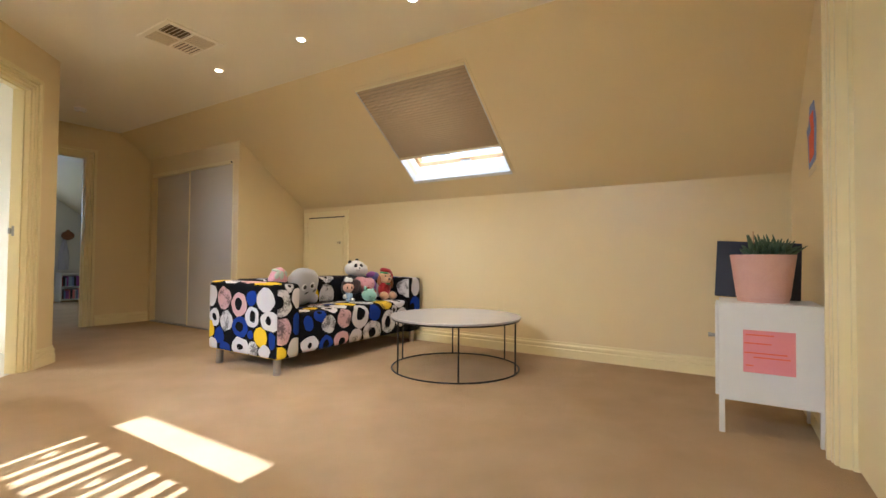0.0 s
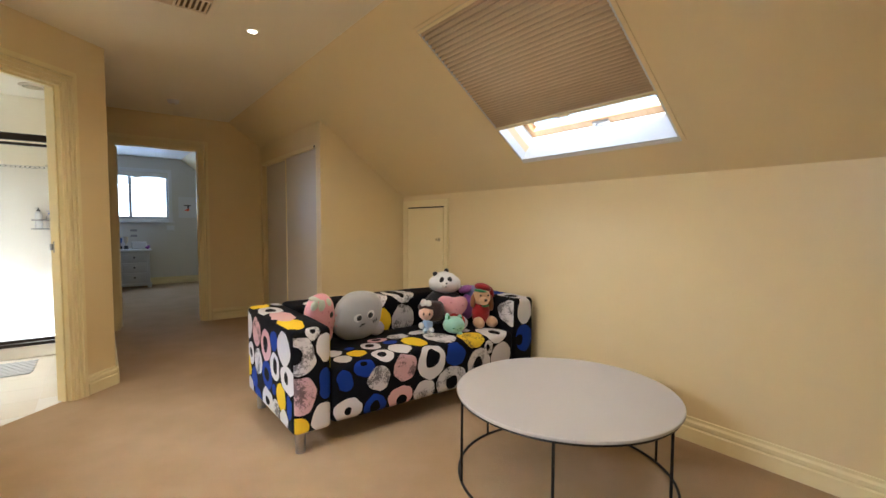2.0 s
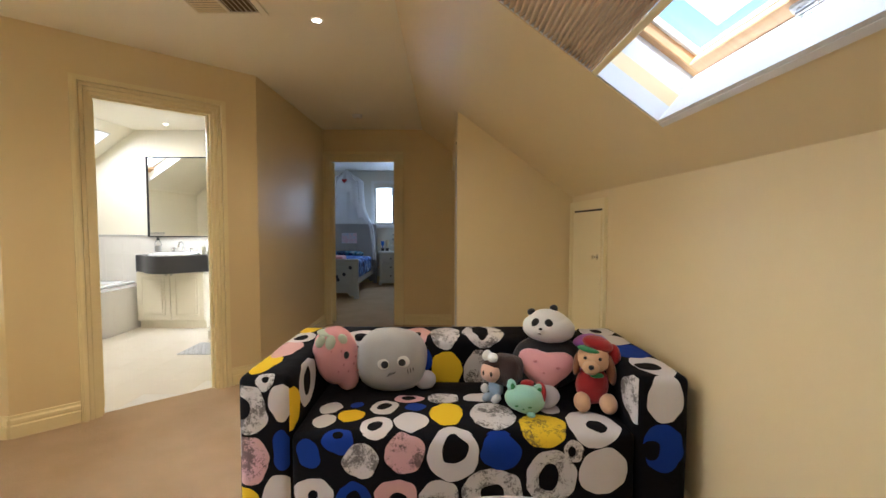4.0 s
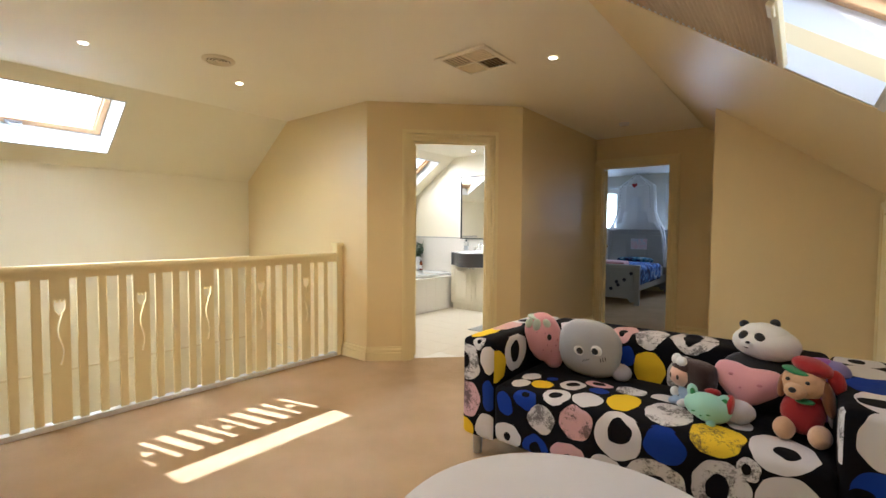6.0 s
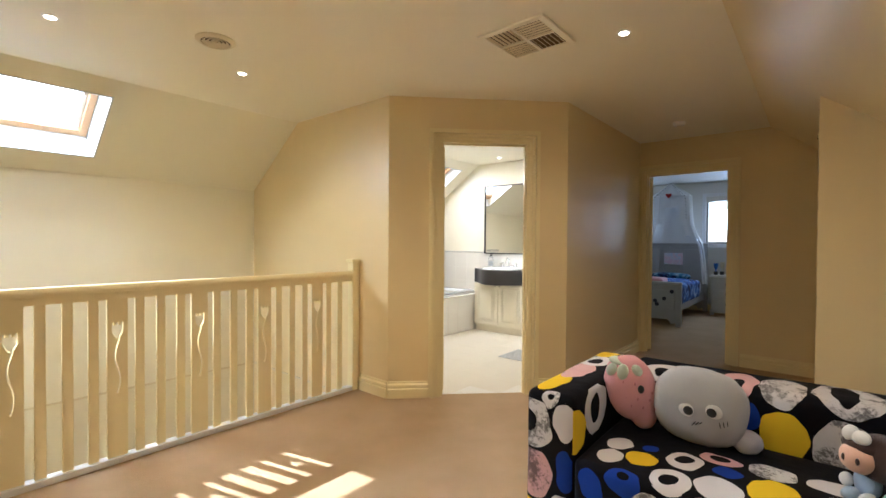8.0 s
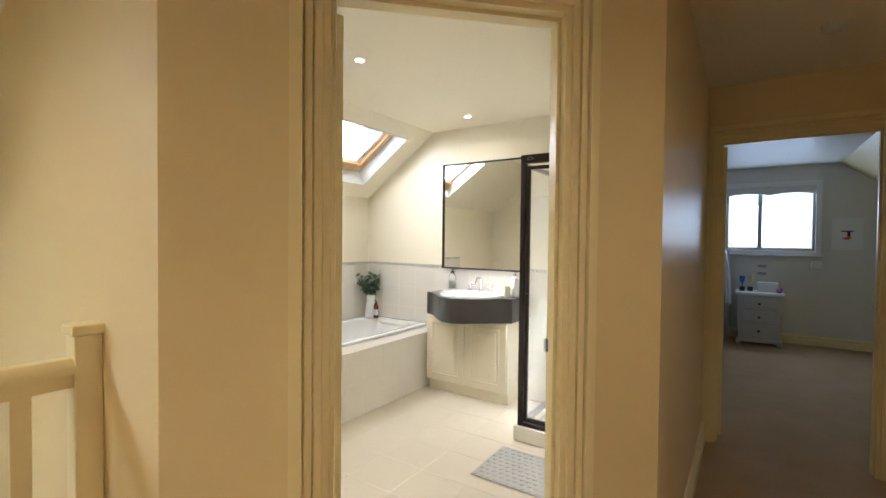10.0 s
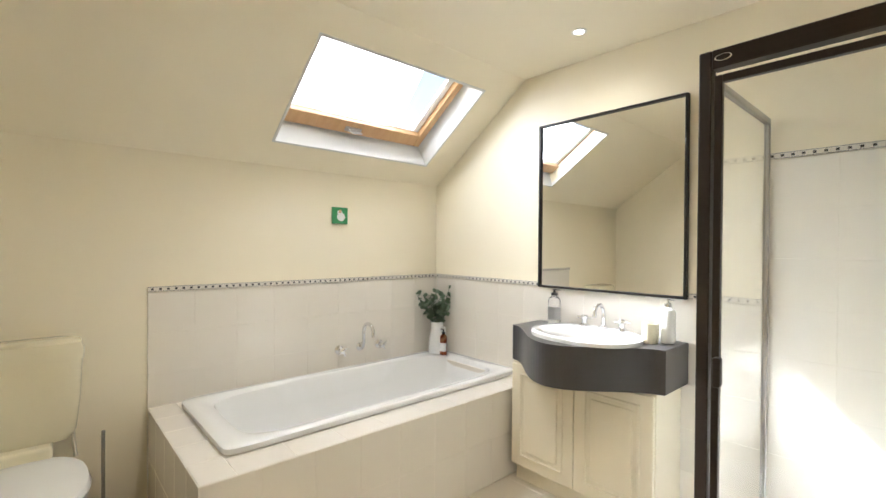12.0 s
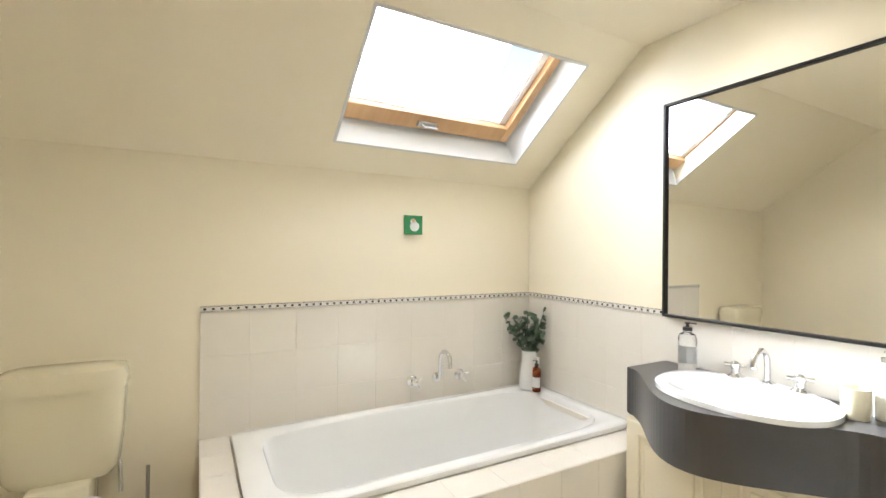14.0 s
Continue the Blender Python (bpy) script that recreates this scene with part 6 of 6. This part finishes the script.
mat_ = thing("bath_mat", pose(-0.60, 0.60, 0.0), "grey pebbled rubber mat before the shower", "bath mat")
bm = bmesh.new()
box(bm, -0.30, 0.22, -0.20, 0.20, 0.001, 0.008, 0.003, 1)
part("mat", bm, RUBBER, mat_)
bm = bmesh.new()
for i in range(13):
    for j in range(10):
        bmesh.ops.create_icosphere(bm, subdivisions=1, radius=1, matrix=Matrix.Translation((-0.28 + 0.04 * i + 0.02 * (j % 2), -0.18 + 0.04 * j, 0.008)) @ Matrix.Diagonal((0.016, 0.016, 0.006, 1)))
part("pebbles", bm, RUBBER, mat_, "", True)["kind"] = "stuff"

# tiles
tile_field(splash_w, (BW + 0.004, -0.117, 0.45), (0, 1, 0), (0, 0, 1), (1, 0, 0), 1.797, 0.60)
tile_field(splash_n, (BW + 0.012, BN - 0.004, 0.25), (1, 0, 0), (0, 0, 1), (0, -1, 0), 2.02, 0.80)
tile_field(splash_s, (-0.855, BN - 0.004, 0.05), (1, 0, 0), (0, 0, 1), (0, -1, 0), 0.865, 1.60, sv=0.2)
tile_field(splash_s, (0.017, 0.955, 0.05), (0, 1, 0), (0, 0, 1), (-1, 0, 0), 0.72, 1.60)
tile_field(hob, (HX - 0.006, HY0, 0.0), (0, 1, 0), (0, 0, 1), (1, 0, 0), 1.802, HZ, sv=0.25)
tile_field(hob, (BW + 0.004, HY0 + 0.006, 0.0), (1, 0, 0), (0, 0, 1), (0, -1, 0), HX - BW - 0.005, HZ, sv=0.25)
tile_field(hob, (BW + 0.004, HY0, HZ - 0.004), (1, 0, 0), (0, 1, 0), (0, 0, 1), HX - BW - 0.005, 0.122, 0.2, 0.122)
tile_field(hob, (-2.122, HY0 + 0.123, HZ - 0.004), (1, 0, 0), (0, 1, 0), (0, 0, 1), HX + 2.122, 1.675, 0.16, 0.2)
for ob in list(scene.objects):
    if ob not in built_before and ob.parent is None:
        ob.matrix_world = BATH @ ob.matrix_basis

# ---- bedroom ----
def splashed(name, tones, scale, stretch):
    """Printed cotton with hard-edged splashes of several tones."""
    m, nt, b = nodes_of(name, 0.85)
    N, L = nt.nodes, nt.links
    tc = N.new("ShaderNodeTexCoord")
    mp = N.new("ShaderNodeMapping")
    mp.inputs["Scale"].default_value = stretch
    n = N.new("ShaderNodeTexNoise")
    n.inputs["Scale"].default_value, n.inputs["Detail"].default_value, n.inputs["Distortion"].default_value = scale, 3, 1.2
    ramp = N.new("ShaderNodeValToRGB")
    ramp.color_ramp.elements[0].position, ramp.color_ramp.elements[0].color = 0.36, rgba(tones[0])
    ramp.color_ramp.elements[1].position, ramp.color_ramp.elements[1].color = 0.70, rgba(tones[-1])
    for k, c in enumerate(tones[1:-1]):
        ramp.color_ramp.elements.new(0.46 + 0.09 * k).color = rgba(c)
    L.new(tc.outputs["Object"], mp.inputs[0])
    L.new(mp.outputs[0], n.inputs["Vector"])
    L.new(n.outputs[0], ramp.inputs[0])
    L.new(ramp.outputs[0], b.inputs["Base Color"])
    bp = N.new("ShaderNodeBump")
    bp.inputs["Strength"].default_value, bp.inputs["Distance"].default_value = 0.4, 0.006
    L.new(n.outputs[0], bp.inputs["Height"])
    L.new(bp.outputs[0], b.inputs["Normal"])
    return m


QUILT = splashed("blue_quilt_print", [(0.006, 0.012, 0.06), (0.02, 0.07, 0.32), (0.05, 0.17, 0.55), (0.45, 0.55, 0.70)], 7, (1.6, 0.8, 1.2))
PILLOWBLUE = splashed("navy_pillow_print", [(0.004, 0.008, 0.03), (0.01, 0.03, 0.13), (0.03, 0.16, 0.25), (0.30, 0.38, 0.45)], 9, (1, 1, 1))
BEDWOOD = mottled("grey_painted_wood", (0.36, 0.35, 0.34), (0.43, 0.42, 0.41), 5, 90, 0.4, 0.1, dist=0.001)
TULLE, tnt, tb_ = nodes_of("white_tulle", 0.9)
tb_.inputs["Base Color"].default_value = (0.93, 0.93, 0.94, 1)
tb_.inputs["Alpha"].default_value = 0.66
bed = thing("bed", pose(-0.55, 0, 0), "grey painted single bed with panelled head and foot boards", "bed")
for nm, y, h in (("footboard", 3.86, 0.66), ("headboard", 5.90, 1.25)):
    bm = bmesh.new()
    box(bm, -0.54, 0.54, y - 0.02, y + 0.02, 0.15, h - 0.05, 0.004, 1)
    fb = part(nm, bm, BEDWOOD, bed)
    bm = bmesh.new()
    box(bm, -0.60, 0.60, y - 0.045, y + 0.045, h - 0.05, h, 0.012, 2)
    part("cap_rail", bm, BEDWOOD, fb)
    for x in (-0.56, 0.56):
        bm = bmesh.new()
        box(bm, x - 0.035, x + 0.035, y - 0.035, y + 0.035, 0.0, h - 0.05, 0.006, 2)
        part("post", bm, BEDWOOD, fb)
    for x in (-0.36, 0.0, 0.36):
        bm = bmesh.new()
        box(bm, x - 0.15, x + 0.15, y - 0.03, y - 0.02, 0.24, h - 0.12, 0.006, 1)
        part("panel", bm, BEDWOOD, fb)
    bm = bmesh.new()
    prism(bm, [(-0.54, 0.06), (-0.46, 0.04), (-0.42, 0.10), (0.42, 0.10), (0.46, 0.04), (0.54, 0.06), (0.54, 0.16), (-0.54, 0.16)], "y", y - 0.024, y + 0.024)
    part("apron", bm, BEDWOOD, fb)
for x, z in ((0.47, 0.52), (0.365, 0.41), (0.265, 0.32), (0.15, 0.25), (0.24, 0.37)):
    bm = bmesh.new()
    cyl(bm, (x, 3.826, z), (x, 3.829, z), 0.030, seg=10)
    part("sticker", bm, NAVY, bed, "dark butterfly sticker")
for x in (-0.53, 0.53):
    bm = bmesh.new()
    box(bm, x - 0.015, x + 0.015, 3.88, 5.88, 0.22, 0.36)
    part("side_rail", bm, BEDWOOD, bed)
bm = bmesh.new()
soft_box(bm, -0.50, 0.50, 3.90, 5.86, 0.30, 0.54, 0.05, 6, 0.01)
part("mattress", bm, WHITECLOTH, bed, "white mattress", True)
bm = bmesh.new()
soft_box(bm, -0.56, 0.56, 3.93, 5.45, 0.30, 0.60, 0.05, 12, 0.03)
q = part("quilt", bm, QUILT, None, "", True)
q.location = (-0.55, 0, 0)
tagged(q, "blue patterned quilt spread over the bed", "quilt")
soft_toy("pillow", pose(-0.52, 5.62, 0.63), "dark navy patterned pillow on the bed", "pillow", [(0, (0, 0, 0), (0.34, 0.20, 0.07), 0, 0.75)], [PILLOWBLUE])
bm = bmesh.new()
soft_box(bm, -0.45, 0.32, 3.93, 4.25, 0.615, 0.70, 0.03, 4, 0.01)
th = part("folded_blanket", bm, PINKCLOTH, None, "", True)
th.location = (-0.55, 0, 0)
tagged(th, "pink folded blanket at the foot of the bed", "blanket")
dwg = thing("drawing", pose(-0.52, 5.866, 0.95), "pale pastel drawing stuck to the headboard", "drawing")
bm = bmesh.new()
box(bm, -0.16, 0.16, -0.006, -0.002, -0.11, 0.11)
part("sheet", bm, splashed("pastel_drawing", [(0.55, 0.62, 0.75), (0.78, 0.76, 0.80), (0.80, 0.60, 0.66), (0.85, 0.83, 0.85)], 9, (1, 1, 1)), dwg)
can = thing("bed_canopy", pose(-0.55, 5.76, 0), "white tulle bed canopy with a red heart, hung over the headboard", "canopy")
bm = bmesh.new()
n = 40
rings = []
for r, rr, z in ((0.01, 0.01, 2.365), (0.34, 0.16, 2.12), (0.35, 0.17, 1.90), (0.37, 0.17, 1.60), (0.45, 0.17, 1.38), (0.54, 0.18, 1.24)):
    rings.append([bm.verts.new(((r + 0.02 * math.sin(i * 2.6) * min(1, r * 4)) * math.cos(2 * math.pi * i / n), (rr + 0.012 * math.sin(i * 1.9)) * math.sin(2 * math.pi * i / n), z)) for i in range(n)])
for k, (a, b) in enumerate(zip(rings, rings[1:])):
    for i in range(n):
        j = (i + 1) % n
        front = 24 <= i <= 35
        if front and k > 1 and 30 - 2 * (k - 1) <= i <= 29 + 2 * (k - 1):
            continue
        bm.faces.new((a[i], a[j], b[j], b[i]))
part("net", bm, TULLE, can, "sheer white net", True)
bm = bmesh.new()
fall = [[bm.verts.new((0.44 + 0.12 * (k / 8) ** 0.5 + 0.085 * j / 6, -0.17 + 0.02 * math.sin(2.2 * j + 0.3 * k), 1.32 - 0.80 * k / 8)) for j in range(7)] for k in range(9)]
for a, b in zip(fall, fall[1:]):
    for j in range(6):
        bm.faces.new((a[j], a[j + 1], b[j + 1], b[j]))
part("side_fall", bm, TULLE, can, "gathered net falling beside the headboard", True)
bm = bmesh.new()
tube(bm, [(0.34 * math.cos(t * math.pi / 16), 0.16 * math.sin(t * math.pi / 16), 2.12) for t in range(32)], 0.006, 6, True)
part("hoop", bm, WHITE, can)
bm = bmesh.new()
for side in (-1, 1):
    for k in range(14):
        f = k / 13
        p = Vector((0, -0.02, 2.35)).lerp(Vector((side * 0.27, -0.14, 2.09)), min(1, f * 2)) if f < 0.5 else Vector((side * 0.27, -0.15, 2.09)).lerp(Vector((side * 0.29, -0.15, 1.70)), f * 2 - 1)
        bmesh.ops.create_icosphere(bm, subdivisions=1, radius=0.010, matrix=Matrix.Translation(p))
part("pompoms", bm, BLACKCLOTH, can, "row of dark pompoms")["kind"] = "stuff"
bm = bmesh.new()
prism(bm, [(0, -0.05), (0.05, 0.005), (0.05, 0.03), (0.028, 0.042), (0, 0.022), (-0.028, 0.042), (-0.05, 0.03), (-0.05, 0.005)], "y", -0.19, -0.175)
ht = part("heart", bm, REDCLOTH, can, "red felt heart")
ht.location = (0, 0, 2.12)


def bedroom_window(name, x0, x1, z0, z1):
    w = thing(name, Matrix(), "bright white-framed bedroom window with a scalloped valance", "window")
    w["kind"] = "structure"
    y = NORTH_Y
    bm = bmesh.new()
    for a, b, c, d in ((x0 - 0.06, x0, z0 - 0.06, z1 + 0.06), (x1, x1 + 0.06, z0 - 0.06, z1 + 0.06), (x0, x1, z1, z1 + 0.06), (x0, x1, z0 - 0.06, z0)):
        box(bm, a, b, y - 0.018, y - 0.001, c, d, 0.003, 1)
    part("architrave", bm, WHITE, w)
    bm = bmesh.new()
    xm = (x0 + x1) / 2 - 0.1
    for a, b, c, d in ((x0, x0 + 0.03, z0, z1), (x1 - 0.03, x1, z0, z1), (x0 + 0.03, x1 - 0.03, z0, z0 + 0.03), (x0 + 0.03, x1 - 0.03, z1 - 0.03, z1), (xm - 0.025, xm + 0.025, z0 + 0.03, z1 - 0.03)):
        box(bm, a, b, y + 0.03, y + 0.07, c, d, 0.003, 1)
    part("window_frame", bm, BEDWOOD, w, "grey aluminium frame")
    bm = bmesh.new()
    box(bm, x0 - 0.09, x1 + 0.09, y - 0.06, y - 0.018, z0 - 0.075, z0 - 0.055, 0.003, 1)
    part("window_sill", bm, WHITE, w)
    for a, b in ((x0 + 0.03, xm - 0.025), (xm + 0.025, x1 - 0.03)):
        bm = bmesh.new()
        box(bm, a, b, y + 0.047, y + 0.053, z0 + 0.03, z1 - 0.03)
        g = part("pane", bm, GLASS, w, "clear glass pane")
        g.visible_shadow = False
    bm = bmesh.new()
    pts = [(x0, z1)]
    for i in range(33):
        f = i / 32
        pts.append((x0 + (x1 - x0) * f, z1 - 0.09 - 0.035 * abs(math.sin(f * math.pi * 2)) ** 0.6 * -1 - 0.03))
    pts.append((x1, z1))
    prism(bm, pts, "y", y + 0.004, y + 0.010)
    part("valance", bm, BEDWALL, w, "scalloped pale valance")


bedroom_window("window_4", *WIN_A)
bedroom_window("window_5", *WIN_B)
PALEWOOD = mottled("pale_painted_wood", (0.58, 0.57, 0.56), (0.65, 0.64, 0.63), 5, 90, 0.4, 0.1, dist=0.001)
ns = thing("nightstand", pose(0.39, 5.74, 0), "grey-white nightstand with three drawers", "nightstand")
bm = bmesh.new()
box(bm, -0.23, 0.23, -0.19, 0.21, 0.08, 0.655, 0.004, 1)
part("body", bm, PALEWOOD, ns)
bm = bmesh.new()
box(bm, -0.265, 0.265, -0.22, 0.22, 0.655, 0.69, 0.008, 2)
part("top", bm, WHITE, ns)
bm = bmesh.new()
box(bm, -0.25, 0.25, -0.21, 0.215, 0.04, 0.085, 0.006, 1)
for x in (-0.22, 0.22):
    for y in (-0.17, 0.18):
        box(bm, x - 0.03, x + 0.03, y - 0.03, y + 0.03, 0.0, 0.045, 0.004, 1)
part("plinth", bm, PALEWOOD, ns)
for i in range(3):
    z = 0.115 + 0.178 * i
    bm = bmesh.new()
    box(bm, -0.195, 0.195, -0.206, -0.188, z, z + 0.155, 0.004, 1)
    dd = part("drawer", bm, PALEWOOD, ns)
    bm = bmesh.new()
    box(bm, -0.16, 0.16, -0.212, -0.205, z + 0.03, z + 0.125, 0.004, 1)
    part("drawer_panel", bm, PALEWOOD, dd)
    bm = bmesh.new()
    lathe(bm, [(0, 0), (0.007, 0), (0.007, 0.012), (0.017, 0.018), (0.015, 0.028), (0, 0.032)], 14, pose(0, -0.212, z + 0.078, 90, 0, 0))
    part("knob", bm, CHARCOAL, dd, "dark round knob", True)


def trophy(name, x, y, cup, h, label):
    t = thing(name, pose(x, y, 0.69), label, "trophy")
    bm = bmesh.new()
    box(bm, -0.03, 0.03, -0.025, 0.025, 0.0, 0.06, 0.003, 1)
    part("plinth", bm, CHARCOAL, t)
    bm = bmesh.new()
    lathe(bm, [(0, 0.06), (0.012, 0.06), (0.009, 0.08), (0.012, 0.10), (0.030, 0.13), (0.036, h), (0.030, h), (0.022, 0.13), (0, 0.11)], 20)
    part("cup", bm, cup, t, "", True)


trophy("trophy", 0.20, 5.72, SHAMPOO, 0.20, "small blue trophy cup on the nightstand")
trophy("trophy", 0.29, 5.76, VENT, 0.22, "small pale trophy cup on the nightstand")
bx_ = thing("storage_box", pose(0.48, 5.76, 0.69), "white storage box on the nightstand", "box")
bm = bmesh.new()
box(bm, -0.11, 0.11, -0.07, 0.07, 0, 0.11, 0.01, 2)
part("body", bm, WHITE, bx_)
bm = bmesh.new()
box(bm, -0.115, 0.115, -0.075, 0.075, 0.11, 0.125, 0.004, 1)
part("lid", bm, WHITE, bx_)
soft_toy("small_toy", pose(0.60, 5.66, 0.69), "small purple toy on the nightstand", "toy", [(0, (0, 0, 0.025), (0.035, 0.03, 0.025)), (0, (0.02, 0, 0.05), (0.02, 0.02, 0.018))], [PURPLECLOTH])
bc = thing("bookcase", pose(1.84, NORTH_Y - 0.03, 0), "low white bookcase full of books in the bedroom corner", "bookcase")
for nm, x0, x1, z0, z1 in (("side_panel", 0.0, 0.02, 0.0, 0.49), ("side_panel", 0.56, 0.58, 0.0, 0.49), ("shelf", 0.02, 0.56, 0.03, 0.05), ("shelf", 0.02, 0.56, 0.26, 0.28), ("top", 0.0, 0.58, 0.49, 0.525)):
    bm = bmesh.new()
    box(bm, x0, x1, -0.28, 0.0, z0, z1, 0.002, 1)
    part(nm, bm, WHITE, bc)
bm = bmesh.new()
box(bm, 0.02, 0.56, -0.012, -0.002, 0.05, 0.49)
part("back_panel", bm, WHITE, bc)
spines = [NAVY, PINKPAPER, PALEWOOD, PURPLECLOTH, BLUEPAPER, REDCLOTH, DENIM]
rb = random.Random(7)
for z in (0.05, 0.28):
    x = 0.025
    while x < 0.51:
        w, hgt = rb.uniform(0.018, 0.045), rb.uniform(0.14, 0.19)
        bk = thing("book", pose(1.84 + x, NORTH_Y - 0.05, z), "upright book on the bookcase shelf", "book", "books on the bookcase")
        bm = bmesh.new()
        box(bm, 0.0, w - 0.002, -0.19, 0.0, 0.001, hgt, 0.002, 1)
        part("cover", bm, spines[rb.randrange(7)], bk)
        x += w + 0.001
for nm, dx, w, z0, z1, mt, lab in (("hung_coat", -0.10, 0.17, 0.56, 1.08, DENIM, "pale blue coat hanging on the bedroom wall"), ("hung_jumper", 0.13, 0.14, 0.58, 1.15, PALEGREY, "pale grey jumper hanging over the bookcase")):
    gm = thing(nm, pose(1.84 + dx, NORTH_Y - 0.002, 0), lab, "clothing")
    bm = bmesh.new()
    rows = []
    for k in range(9):
        f = k / 8
        half = w * (0.28 + 0.72 * min(1, f * 2.2)) * 0.6
        rows.append([bm.verts.new((half * math.cos(i * math.pi / 8), -0.004 - (0.05 + 0.012 * math.sin(i * 2.7 + k * 0.4)) * math.sin(i * math.pi / 8), z1 - (z1 - z0) * f)) for i in range(9)])
    for a, b in zip(rows, rows[1:]):
        for i in range(8):
            bm.faces.new((a[i], a[i + 1], b[i + 1], b[i]))
        bm.faces.new((a[8], a[0], b[0], b[8]))
    bm.faces.new(rows[0])
    bm.faces.new(rows[-1])
    part("body", bm, mt, gm, "", True)
    bm = bmesh.new()
    cyl(bm, (0, 0, z1 + 0.015), (0, -0.05, z1 + 0.03), 0.007, seg=10)
    part("hook", bm, STEEL, gm, "small steel wall hook")
soft_toy("hung_hat", pose(1.84 + 0.16, NORTH_Y - 0.075, 1.22), "dark brown woolly hat hanging above the jumper", "hat", [(0, (0, 0, 0), (0.10, 0.065, 0.085)), (0, (0, 0, 0.08), (0.03, 0.03, 0.03))], [BROWNCLOTH])
poster = thing("poster", pose(1.29, NORTH_Y, 1.46), "white poster with a small red and black figure", "poster")
bm = bmesh.new()
box(bm, -0.15, 0.15, -0.006, -0.001, -0.20, 0.20)
part("sheet", bm, WHITE, poster)
bm = bmesh.new()
box(bm, -0.06, 0.06, -0.008, -0.0062, 0.03, 0.045)
box(bm, 0.0, 0.03, -0.008, -0.0062, -0.03, 0.03)
part("mark", bm, BLACKINK, poster, "dark drawn mark")
bm = bmesh.new()
prism(bm, [(-0.05, -0.06), (0.01, -0.075), (0.04, -0.05), (0.03, -0.025), (-0.03, -0.04)], "y", -0.0085, -0.0062)
part("red_mark", bm, REDINK, poster, "red drawn mark")
bm = bmesh.new()
box(bm, -0.06, 0.06, -0.03, -0.001, -0.045, 0.045, 0.006, 2)
tb2 = part("wall_switch_box", bm, WHITE)
tb2.location = (1.0, NORTH_Y, 1.06)
tagged(tb2, "small white box fixed to the bedroom wall", "wall box")
for z in (1.02, 0.92):
    bm = bmesh.new()
    box(bm, -0.05, 0.05, -0.008, -0.001, -0.02, 0.02, 0.003, 1)
    st = part("wall_sticker", bm, BEDWOOD)
    st.location = (0.42, NORTH_Y, z)
    tagged(st, "small grey sticker on the bedroom wall under the window", "sticker", "wall stickers")


# bathroom floor tiles
tile_field(floor_bath, (-3.13, -0.92, -0.003), (1, 0, 0), (0, 1, 0), (0, 0, 1), 3.02, 2.89, 0.302, 0.289, mat=FLOORTILE, inside=lambda p: p.y - p.x > 0.19)
